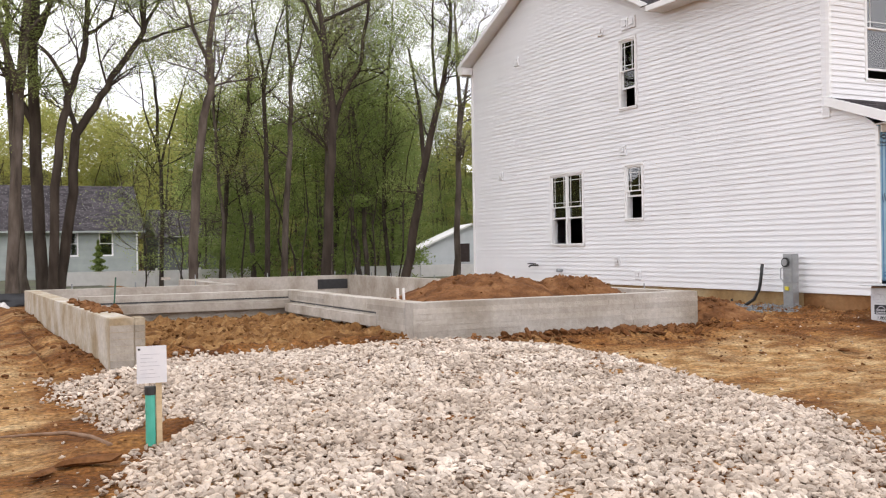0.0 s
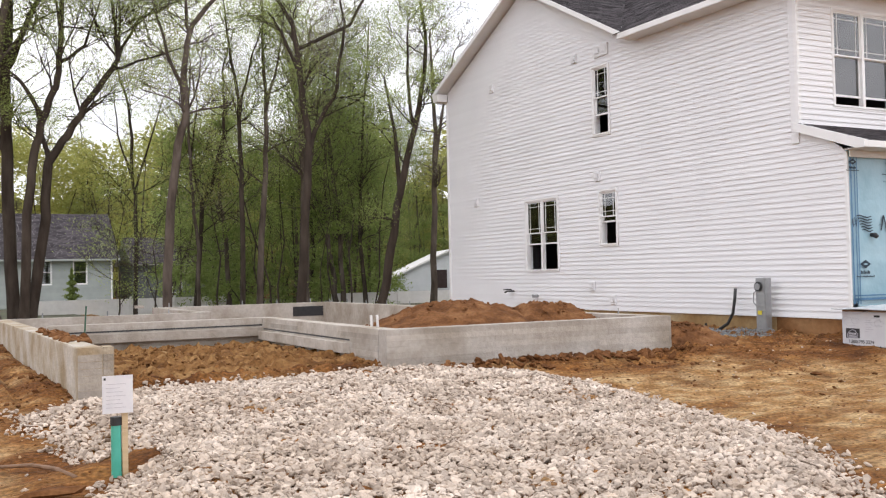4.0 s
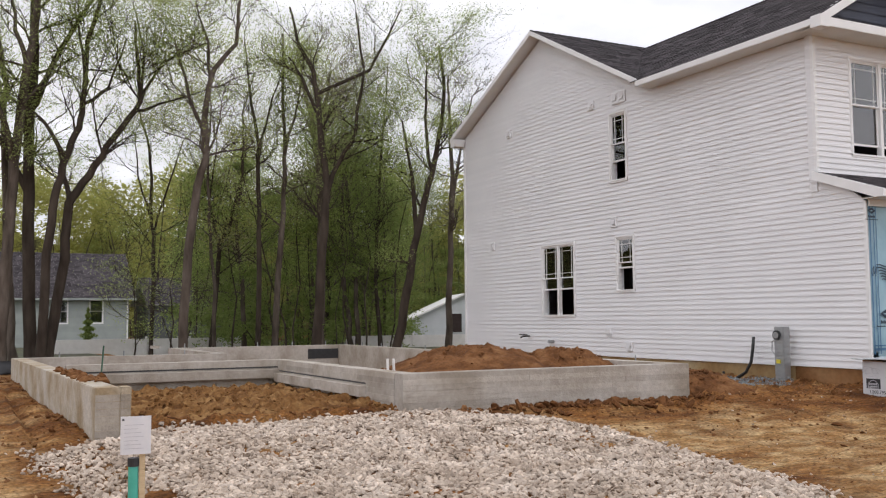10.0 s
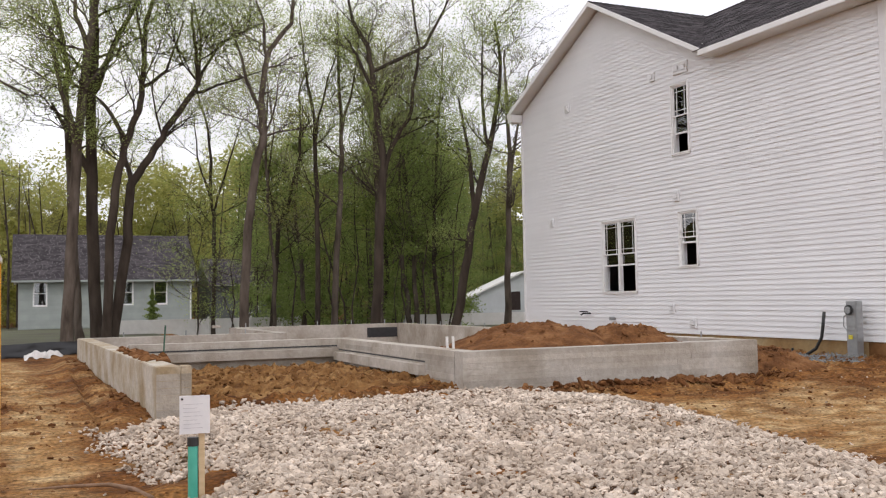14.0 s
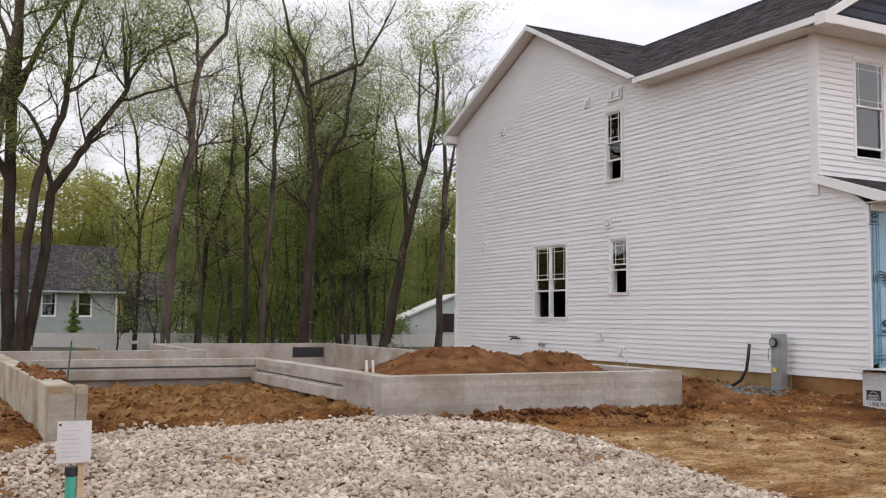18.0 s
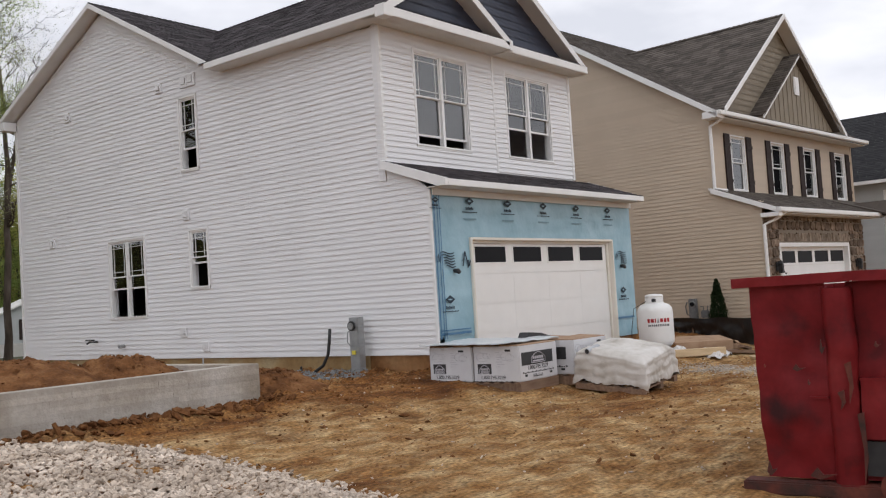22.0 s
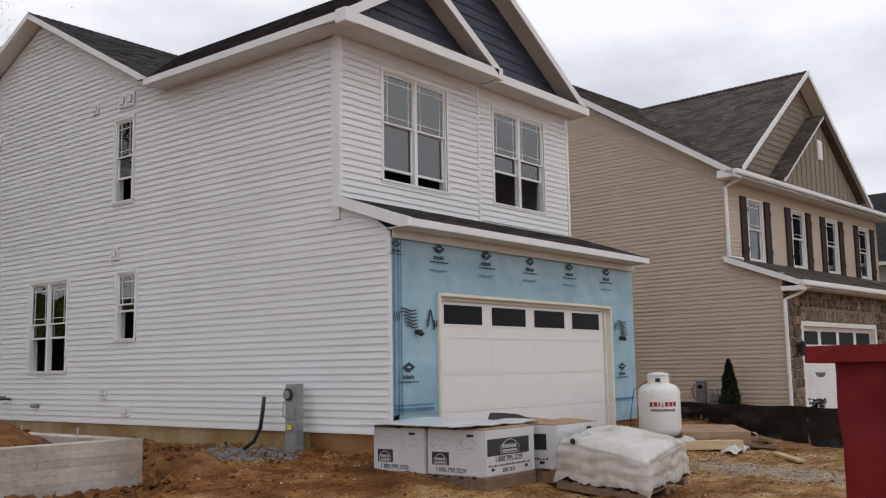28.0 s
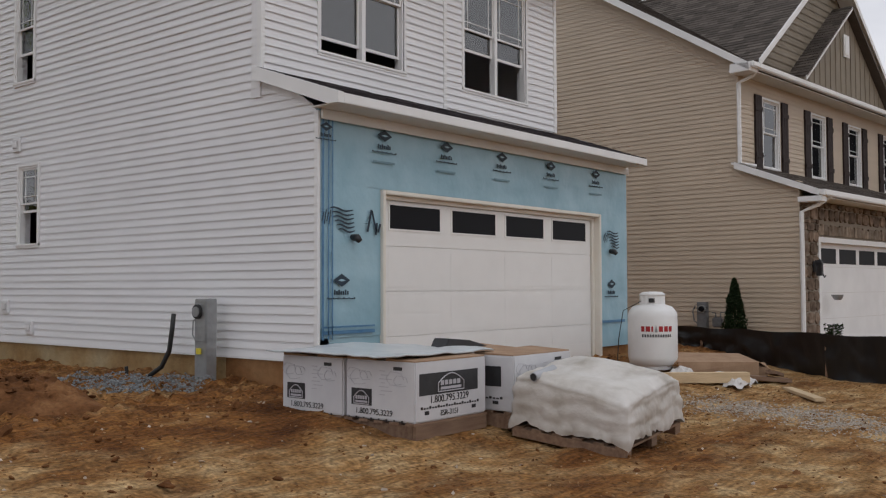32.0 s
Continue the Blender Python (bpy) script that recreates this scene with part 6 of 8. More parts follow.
# slim evergreen by the side wall
cedar = thing("columnar_evergreen", "slim dark green conical evergreen shrub beside the beige house", "shrub", pose(11.68, 0.03, 0.2))
part("stem", Build().tube([(0, 0, -0.05), (0, 0, 1.1)], [0.03, 0.01], 6), M_BARK, cedar)
vs, fs = [], []
for i in range(5200):
    h = rnd.random() ** 0.9
    a = rnd.uniform(0, 6.28)
    r = 0.27 * (min(1.0, h * 5 + 0.3) * (1 - h) ** 0.6 + 0.015) * rnd.uniform(0.5, 1.0) * (1 + 0.35 * fnoise(math.cos(a) * 2, math.sin(a) * 2, h * 7))
    c = Vector((math.cos(a) * r, math.sin(a) * r, 0.05 + h * 1.27))
    d1 = Vector((rnd.gauss(0, 1), rnd.gauss(0, 1), rnd.gauss(0, 1) + 1.5)).normalized() * 0.035
    d2 = Vector((rnd.gauss(0, 1), rnd.gauss(0, 1), rnd.gauss(0, 1))).normalized() * 0.012
    k = len(vs)
    vs += [tuple(c - d1), tuple(c + d2), tuple(c + d1 * 1.4), tuple(c - d2)]
    fs.append((k, k + 1, k + 2, k + 3))
part("foliage", Build().add(vs, fs), M_LEAF_CEDAR, cedar)

# third house, dark roof
ch = thing("grey_house", "pale grey sided house with a dark shingle roof", "house", pose(27.0, -3.0, 0.0, 0, 0, -4))
c_side = ((0.0, 0.0, 0.0), 0.0, 1.0, -1.0, 0.0)
CW = [(1.6, 2.5, 3.6, 4.55), (1.0, 1.9, 0.9, 2.3)]
cb = Build()
wall_solid(cb, c_side, -4.0, 12.0, 0.0, 5.0, 0.16, CW)
cwall = part("wall", cb, M_GREY_C, ch)
siding(cwall, c_side, 0.3, 5.0, lambda z: (-4.0, 12.0), CW, M_GREY_C, h=0.127, lip=0.02)
part("wall", Build().box(0.16, -4.0, 0, 9, -3.84, 5.0).box(8.84, -3.84, 0, 9, 12, 5.0).box(0.16, 11.84, 0, 8.84, 12, 5.0).box(0.5, -3, 2.6, 8.5, 11.5, 2.8), M_GREY_C, ch)
roof_slab(ch, (-0.4, -4.4, 4.95), (-0.4, 12.4, 4.95), (4.9, 0, 3.35), 0.06, M_SOFFIT, M_SHINGLE_C)
roof_slab(ch, (9.4, -4.4, 4.95), (9.4, 12.4, 4.95), (-4.9, 0, 3.35), 0.06, M_SOFFIT, M_SHINGLE_C)
part("gutter", Build().box(-0.5, -4.4, 4.85, -0.38, 12.4, 4.98), M_TRIM, ch)
part("gable_wall", Build().prism([(0, -3.98, 5.0), (9, -3.98, 5.0), (4.5, -3.98, 8.1)], (0, 0.12, 0)), M_GREY_C, ch)
for o in CW:
    window(ch, c_side, *o, units=1, raise_by=0.0, grille=True)


# ---- things on the lot ----
def carton(name, label, x, y, w, d, rot, faces):
    """A large pallet carton on its pallet, open flaps above, with the maker's print as plain shapes."""
    c = thing(name, label, "carton", pose(x, y, 0.0, 0, 0, rot), group="stone veneer cartons")
    b0, h = 0.235, 0.51
    part("body", Build().box(0, 0, b0, w, d, b0 + h), M_CARTON, c, bevel=0.012)
    for k in range(5):
        a = 0.0 + k * (d - 0.1) / 4
        part("pallet_board", Build().box(-0.02, a, b0 - 0.024, w + 0.02, a + 0.1, b0 - 0.002), M_PALLET, c)
    for a in (0.0, w / 2 - 0.04, w - 0.08):
        part("pallet_runner", Build().box(a, 0.035, b0 - 0.155, a + 0.08, d, b0 - 0.024), M_PALLET, c)
    part("pallet_side", Build().box(0.0, -0.005, b0 - 0.14, w, 0.03, b0 - 0.026), M_PALLET, c)
    for a, e in ((0.01, 0.42), (0.56, 0.99)):
        part("flap", Build().hexa([(0.01, d * a, b0 + h), (w - 0.01, d * a, b0 + h), (w - 0.01, d * e, b0 + h), (0.01, d * e, b0 + h),
                                   (0.01, d * a, b0 + h + 0.01), (w - 0.01, d * a, b0 + h + 0.01), (w - 0.01, d * e, b0 + h + 0.035), (0.01, d * e, b0 + h + 0.022)]), M_KRAFT, c, "brown cardboard flap")
    zc = b0 + h

    def arched(fr_, u0, u1, z0, z1):
        wide, tall = u1 - u0, z1 - z0
        ring = [at(fr_, u0 + wide * t, 0.006, z0 + tall * (0.5 + 0.5 * math.sin(math.pi * t))) for t in (0, 0.12, 0.25, 0.38, 0.5, 0.62, 0.75, 0.88, 1)]
        part("arch_mark", Build().tube([at(fr_, u0, 0.006, z0)] + ring + [at(fr_, u1, 0.006, z0), at(fr_, u0, 0.006, z0)], 0.005, 5, False), M_FAINT, c)
        for q in range(5):
            bar(c, fr_, u0 + wide * (0.1 + 0.16 * q), u0 + wide * (0.22 + 0.16 * q), z0 + tall * 0.35, z0 + tall * 0.62, M_FAINT, "arch_block", 0.005)
        bar(c, fr_, u0 + wide * 0.1, u1 - wide * 0.1, z0 + tall * 0.1, z0 + tall * 0.25, M_FAINT, "arch_block", 0.005)

    for fr_, wid, big in faces(w, d):
        if big:
            bar(c, fr_, wid * 0.05, wid * 0.87, zc - 0.285, zc - 0.10, M_BLACK, "dark_panel")
            arched(fr_, wid * 0.30, wid * 0.66, zc - 0.265, zc - 0.115)
            text_on(c, "1.800.795.3229", face_pose(fr_, wid * 0.46, 0.004, zc - 0.328), 0.088, M_BLACK)
            for q in range(22):
                bar(c, fr_, wid * (0.07 + 0.0375 * q), wid * (0.095 + 0.0375 * q), zc - 0.402, zc - 0.388 + 0.01 * (q % 3 == 0), M_BLACK)
            text_on(c, "ESR-3151", face_pose(fr_, wid * 0.46, 0.004, zc - 0.452), 0.066, M_BLACK)
            for u in (0.12, 0.78):
                bar(c, fr_, wid * u, wid * (u + 0.06), zc - 0.45, zc - 0.418, M_BLACK, "hand_hole")
        else:
            bar(c, fr_, wid * 0.09, wid * 0.39, zc - 0.395, zc - 0.25, M_BLACK, "dark_panel")
            arched(fr_, wid * 0.13, wid * 0.35, zc - 0.385, zc - 0.27)
            text_on(c, "1.800.795.3229", face_pose(fr_, wid * 0.42, 0.004, zc - 0.447), 0.072, M_BLACK)
            for q in range(22):
                bar(c, fr_, wid * (0.04 + 0.0365 * q), wid * (0.063 + 0.0365 * q), zc - 0.518, zc - 0.506 + 0.01 * (q % 3 == 0), M_BLACK)
            for q in range(7):
                bar(c, fr_, wid * (0.50 + 0.02 * (q % 2)), wid * (0.58 + 0.05 * ((q * 7) % 3)), zc - 0.09 - q * 0.034, zc - 0.083 - q * 0.034, M_FAINT, "faint_line")
            for u0, z0, r in ((0.12, 0.13, 0.09), (0.2, 0.16, 0.11), (0.3, 0.14, 0.07), (0.72, 0.15, 0.10), (0.8, 0.17, 0.08)):
                loop = [at(fr_, wid * u0 + r * math.cos(q * 0.7), 0.003, zc - z0 + r * 0.6 * math.sin(q * 0.7) + 0.01 * (q % 2)) for q in range(9)]
                part("faint_sketch", Build().tube(loop, 0.0028, 4, False), M_FAINT, c)
            bar(c, fr_, wid * 0.70, wid * 0.82, zc - 0.075, zc - 0.045, M_BLACK)
    return c


def face_pose(fr, u, d, z):
    """The pose of lettering that lies on a wall's face, read from outside."""
    o, ux, uy, dx, dy = fr
    m = Matrix(((ux, 0, dx, 0), (uy, 0, dy, 0), (0, 1, 0, 0), (0, 0, 0, 1)))
    if Vector((ux, uy, 0)).cross(Vector((0, 0, 1))).dot(Vector((dx, dy, 0))) < 0:
        m = Matrix(((-ux, 0, dx, 0), (-uy, 0, dy, 0), (0, 1, 0, 0), (0, 0, 0, 1)))
    return Matrix.Translation(at(fr, u, d, z)) @ m


def left_face(w, d):
    return ((0.0, d, 0.0), 0.0, -1.0, -1.0, 0.0), d, False


def front_face(w, d):
    return ((0.0, 0.0, 0.0), 1.0, 0.0, 0.0, -1.0), w, True


carton("pallet_carton", "white printed pallet carton of stone veneer on a wooden pallet", -1.12, -1.555, 1.0, 0.81, 0, lambda w, d: [left_face(w, d)])
carton("pallet_carton", "white printed pallet carton with a dark end panel", -1.11, -2.40, 0.99, 0.82, 0, lambda w, d: [left_face(w, d), front_face(w, d)])
carton("pallet_carton", "white printed pallet carton with brown flaps open", 0.0, -2.63, 0.98, 1.1, 0, lambda w, d: [(*left_face(w, d)[:2], True), (*front_face(w, d)[:2], False)])
# the plastic sheet over the two cartons
b, n, m_ = Build(), 26, 20
for j in range(m_ + 1):
    for i in range(n + 1):
        x, y = -1.24 + 1.42 * i / n, -2.28 + 1.62 * j / m_
        b.v.append((x + 0.05 * fnoise(y * 2, 1), y + 0.06 * fnoise(x * 2, 4), 0.80 + 0.03 * fnoise(x * 2.2, y * 2.2) + 0.012 * fnoise(x * 8, y * 8) - 0.05 * smooth(0.1, 0.3, x)))
        b.v[-1] = (*b.v[-1][:2], max(0.785, b.v[-1][2]))
b.f = [(j * (n + 1) + i, j * (n + 1) + i + 1, (j + 1) * (n + 1) + i + 1, (j + 1) * (n + 1) + i) for j in range(m_) for i in range(n)]
sheet = lone("plastic_sheet", b, M_SHRINK, "cloudy bluish plastic sheet laid over two cartons", "plastic sheet", smooth=True)
mod = sheet.modifiers.new("thick", "SOLIDIFY")
mod.thickness = 0.014
lone("black_tray", Build().prism([(0.05, -1.78, 0.775), (0.12, -1.78, 0.875), (0.45, -1.78, 0.845), (0.75, -1.78, 0.775)], (0, 0.2, 0)), M_BLACK, "black folded plastic wedge lying on the cartons", "plastic tray", bevel=0.008)

# covered pallet of bags
bags = thing("covered_pallet", "pallet of bags under a wrinkled white plastic cover", "pallet", pose(0.46, -3.22, 0.07, 5, -6, 0))
for k in range(6):
    part("pallet_board", Build().box(-0.52, -0.57 + k * 0.208, 0.05, 0.52, -0.47 + k * 0.208, 0.07), M_PALLET, bags)
for a in (-0.52, -0.05, 0.42):
    part("pallet_runner", Build().box(a, -0.57, -0.03, a + 0.1, 0.57, 0.05), M_PALLET, bags)
b, n = Build(), 84


def cover_top(u, v):
    """The tops of the bags under the cover: flat in the middle, with slumped corners, ridges and folds."""
    z = 0.475 + 0.015 * u + 0.035 * v - 0.015 * u * v + 0.085 * (1 - u ** 6) * (1 - v ** 4) + 0.04 * math.exp(-((u - 0.3) / 0.4) ** 2 - ((v - 0.1) / 0.35) ** 2)
    z += 0.022 * fnoise(u * 1.7, v * 1.7, 3) + 0.035 * (0.35 - abs(fnoise(u * 1.9 + v * 1.1, v * 2.1 - u, 4))) + 0.012 * abs(fnoise(u * 6 + v * 3, v * 7, 5))
    return z


for j in range(n + 1):
    for i in range(n + 1):
        u, v = i / n * 2 - 1, j / n * 2 - 1
        r, a = max(abs(u), abs(v)), math.atan2(v, u)
        if r < 0.55:
            px, py, pz = u / 0.55 * 0.49, v / 0.55 * 0.56, cover_top(u / 0.55 * 0.9, v / 0.55 * 0.9)
            pz -= 0.035 * smooth(0.46, 0.55, r)
        else:
            t, k = (r - 0.55) / 0.45, 1 / r
            cu, cv = u * k, v * k
            top = cover_top(cu * 0.9, cv * 0.9) - 0.035
            at_corner = smooth(0.72, 1.0, min(abs(cu), abs(cv)))
            hem = 0.09 + 0.07 * fnoise(cu * 2.4, cv * 2.4, 3) + 0.05 * abs(fnoise(cu * 6, cv * 6, 5)) - 0.05 * at_corner
            pz = top + (hem - top) * t
            layer = abs(math.sin((pz - 0.05) / 0.15 * math.pi + 1.6 * fnoise(cu * 2.2, cv * 2.2, 6)))      # bags lie in layers
            side_in = 0.975 + 0.02 * layer * smooth(0.0, 0.15, t) + 0.045 * t + 0.022 * fnoise(cu * 1.7, cv * 1.7, pz * 4)
            crease = 0.022 * abs(fnoise(cu * 2.6 + pz * 3, cv * 2.6 - pz * 6, 8)) + 0.02 * abs(fnoise(cu * 2 + cv * 1.5, pz * 13, 5)) + 0.01 * abs(fnoise(cu * 9 + pz * 6, cv * 9 - pz * 8, 4)) + 0.05 * t * t * fnoise(cu * 6, cv * 6, 2)
            belly = side_in + crease + 0.05 * at_corner * t * t
            px, py = cu * 0.49 * belly, cv * 0.56 * belly
        b.v.append((px, py, pz))
b.f = [(j * (n + 1) + i, j * (n + 1) + i + 1, (j + 1) * (n + 1) + i + 1, (j + 1) * (n + 1) + i) for j in range(n) for i in range(n)]
part("cover", b, M_BAG, bags, smooth=True)
tube_end = part("tube_end", Build().tube([(-0.50, 0.36, 0.535), (-0.2, 0.34, 0.555)], 0.042, 14), M_GREY_PLASTIC, bags, "grey tube end sticking out of the cover")
# tube is closed; a black disc paints the darkness of its bore
part("bore_disc", Build().tube([(-0.503, 0.36, 0.535), (-0.498, 0.36, 0.535)], 0.034, 14), M_BLACK, tube_end, "black disc painted for the unlit bore")

# gas tank
tank = thing("gas_tank", "upright white propane tank with red lettering beside the garage", "gas tank", pose(5.65, -1.17, 0.17) @ Matrix.Diagonal((0.93, 0.93, 0.9, 1)))
part("body", Build().lathe([(0.30, 0.06), (0.36, 0.09), (0.385, 0.2), (0.385, 0.85), (0.37, 0.93), (0.31, 1.01), (0.2, 1.05), (0.05, 1.06)], n=40), M_TANK, tank, smooth=True)
part("foot_ring", Build().lathe([(0.28, 0.0), (0.29, 0.0), (0.29, 0.08), (0.28, 0.08)], n=32), M_TANK, tank)
part("collar", Build().lathe([(0.20, 1.03), (0.20, 1.19), (0.205, 1.20)], n=32), M_TANK, tank)
part("cap", Build().lathe([(0.205, 1.19), (0.2, 1.22), (0.15, 1.25), (0.04, 1.26)], n=32), M_TANK, tank, smooth=True)
part("collar_opening", Build().box(-0.205, -0.12, 1.08, -0.12, -0.04, 1.15), M_BLACK, tank)
part("hose", Build().tube([(-0.2, 0.1, 1.1), (-0.4, 0.3, 0.95), (-0.48, 0.34, 0.5), (-0.46, 0.38, 0.1)], 0.007, 6), M_CABLE, tank)


def tank_print(z0, z1, a0, a1, material, name="print_bar"):
    n_ = max(2, int((a1 - a0) / 5))
    ang = [radians(a0 + (a1 - a0) * i / n_) for i in range(n_ + 1)]
    v = [(0.388 * math.cos(a), 0.388 * math.sin(a), z) for z in (z0, z1) for a in ang]
    k = n_ + 1
    return part(name, Build().add(v, [(i, i + 1, k + i + 1, k + i) for i in range(n_)]), material, tank)


for a0, a1 in ((180, 188), (191, 201), (204, 208), (221, 230.5), (233.5, 243), (246, 255)):
    tank_print(0.62, 0.705, a0, a1, M_RED_PRINT, "letter_block")
part("letter_block", Build().prism([(0.389 * math.cos(radians(a)), 0.389 * math.sin(radians(a)), z) for a, z in ((211, 0.61), (218, 0.61), (214.5, 0.73))], (-0.001, -0.001, 0)), M_METAL, tank)
for i in range(12):
    tank_print(0.53, 0.575, 182 + i * 6.0, 186 + i * 6.0, M_BLACK, "letter_block")


# dumpster
dump = thing("dumpster", "battered red steel roll-off dumpster with a dented rim", "dumpster", pose(-5.272, -7.399, -0.09, 0, 0, 4))
DL, DW, DH = 5.5, 2.3, 1.534


def dented(y0, y1, z0, z1, x, amount, seed, taper=0.0):
    """A steel panel on the long side, beaten in and out; taper draws its foot in at the end."""
    b, n, m_ = Build(), max(8, int((y0 - y1) / 0.06)), max(6, int((z1 - z0) / 0.06))
    for j in range(m_ + 1):
        for i in range(n + 1):
            y, z = y0 + (y1 - y0) * i / n, z0 + (z1 - z0) * j / m_
            edge = min(1.0, 5 * min(j / m_, 1 - j / m_) + 0.15)
            dent = amount * fnoise(y * 1.6, z * 2.0, seed) + amount * 0.7 * abs(fnoise(y * 3.2 + z, z * 3.5 - y, seed + 3)) + amount * 0.25 * fnoise(y * 8, z * 8, seed + 5)
            pull = (1 - i / n) * (taper * (1 - j / m_) + 0.025 * fnoise(z * 3, seed))
            b.v.append((x + dent * edge, y - pull, z))
    b.f = [(j * (n + 1) + i, j * (n + 1) + i + 1, (j + 1) * (n + 1) + i + 1, (j + 1) * (n + 1) + i) for j in range(m_) for i in range(n)]
    return b


part("side_panel", dented(0.0, -0.55, 0.12, DH - 0.01, 0.0, 0.075, 3, 0.05), M_RED, dump, "dented red end bay of the side", smooth=True)
part("side_panel", dented(-0.70, -DL, 0.12, DH - 0.01, 0.05, 0.05, 6), M_RED, dump, smooth=True)
part("side_panel", Build().box(DW - 0.05, -DL, 0.16, DW, 0, DH - 0.04), M_RED, dump)
part("end_panel", Build().box(0.03, -0.11, 0.14, DW - 0.05, -0.07, DH - 0.04), M_RED, dump)
part("end_panel", Build().box(0.06, -DL, 0.16, DW - 0.05, -DL + 0.05, DH - 0.04), M_RED, dump)
part("floor_plate", Build().box(0.08, -DL + 0.06, 0.14, DW - 0.06, -0.12, 0.18), M_RUST, dump)
for x0, x1, y0, y1 in ((-0.06, 0.08, -DL - 0.1, 0.10), (DW - 0.06, DW + 0.1, -DL - 0.1, 0.10), (0.08, DW - 0.06, -0.05, 0.10), (0.08, DW - 0.06, -DL - 0.1, -DL + 0.04)):
    b = Build()
    along = y0 < -1
    k = 40 if along else 12
    for i in range(k + 1):
        t = i / k
        for cx, cz in ((0, -0.012), (1, -0.012), (1, 0.06), (0, 0.06)):
            x = x0 + (x1 - x0) * (cx if along else t)
            y = y0 + (y1 - y0) * (t if along else cx)
            b.v.append((x + 0.012 * fnoise(y * 2.3, x, 4) + 0.01 * fnoise(y * 7, cz * 9, 2), y, DH + cz + 0.014 * fnoise(x + y * 2.1, 7.0, 5)))
    b.f = [(i * 4 + j, i * 4 + (j + 1) % 4, i * 4 + 4 + (j + 1) % 4, i * 4 + 4 + j) for i in range(k) for j in range(4)] + [(0, 1, 2, 3), (4 * k, 4 * k + 3, 4 * k + 2, 4 * k + 1)]
    part("rim", b, M_RED, dump)


def side_post(y):
    """A beaten upright channel on the side."""
    b, k = Build(), 22
    for i in range(k + 1):
        z = 0.0 + (DH - 0.05) * i / k
        o = 0.02 * fnoise(z * 4, y, 3) + 0.012 * fnoise(z * 11, y, 4)
        for cx, cy in ((0.08, 0.10), (-0.02 + o, 0.10 + 0.3 * o), (-0.06 + o, 0.06), (-0.06 + o, -0.06), (-0.02 + o, -0.10 + 0.3 * o), (0.08, -0.10)):
            b.v.append((cx, y + cy + 0.6 * o, z))
    b.f = [(i * 6 + j, i * 6 + (j + 1) % 6, i * 6 + 6 + (j + 1) % 6, i * 6 + 6 + j) for i in range(k) for j in range(6)]
    return part("side_post", b, M_RED, dump, smooth=True)


for y in (-0.63, -1.9, -3.2, -4.5):
    side_post(y)
for y in (-0.74, -2.01, -3.31):
    part("side_rib", dented(y, y - 1.05, 0.42, 0.84, -0.03, 0.02, 9), M_RED, dump, smooth=True)
    part("rib_ledge", Build().box(-0.03, y - 1.05, 0.83, 0.07, y, 0.845), M_RED, dump)
    # black strip paints the shade of the hollow between rib and skid
    part("recess_shade", Build().box(0.0, y - 1.05, 0.16, 0.03, y, 0.40), M_BLACK, dump, "black strip painted for the shade above the skid")
part("side_tab", Build().box(-0.035, -0.52, 0.70, 0.02, -0.40, 0.715), M_RED, dump)
part("skid_rail", Build().box(-0.07, -DL, 0.0, 0.10, 0.12, 0.10), M_RUST, dump, bevel=0.012)
part("skid_rail", Build().box(DW - 0.12, -DL, 0.0, DW + 0.06, 0.12, 0.10), M_RUST, dump, bevel=0.012)
for y in (-0.95, -3.9):
    part("roller", Build().tube([(-0.12, y, 0.11), (0.1, y, 0.11)], 0.11, 18), M_RUST, dump)
for y, z, w_, h_ in ((-0.06, 0.14, 0.10, 0.10), (-0.36, 0.13, 0.24, 0.08), (-0.30, 0.90, 0.12, 0.05), (-0.10, 0.93, 0.02, 0.025), (-0.40, 0.80, 0.03, 0.04), (-0.50, 1.02, 0.05, 0.10), (-0.86, 1.06, 0.06, 0.04), (-1.0, 1.07, 0.05, 0.03)):
    ring = [(-0.075, y - w_ * (0.5 + 0.5 * math.cos(q * 0.9)) * (0.8 + 0.3 * math.sin(q * 5)), z + h_ * (0.5 + 0.5 * math.sin(q * 0.9)) * (0.8 + 0.3 * math.cos(q * 3))) for q in range(7)]
    part("rust_scar", Build().prism(ring, (0.012, 0, 0)), M_RUST, dump)
for y, z, l_ in ((-0.66, 0.95, 0.28), (-0.72, 0.6, 0.5), (-0.60, 0.75, 0.12), (-1.05, 1.2, 0.22)):
    part("rust_streak", Build().prism([(-0.085, y, z), (-0.085, y - 0.025, z - l_ * 0.5), (-0.085, y - 0.015, z - l_), (-0.085, y - 0.05, z - l_ * 0.6), (-0.085, y - 0.045, z + 0.02)], (0.01, 0, 0)), M_RUST, dump)
lone("rubbish_bag", Build().lathe([(0.1, 0), (0.4, 0.1), (0.45, 0.22), (0.3, 0.34), (0.05, 0.38)], n=14), M_POLY, "white plastic rubbish showing over the dumpster rim", "rubbish", pose(-4.43, -8.64, DH - 0.42), smooth=True)

# silt fence, boards and scraps
FENCE = [(9.9, 1.0), (9.2, -0.4), (8.75, -1.5), (7.95, -3.0), (7.45, -4.2), (7.1, -5.5), (6.6, -7.0), (6.0, -8.5)]


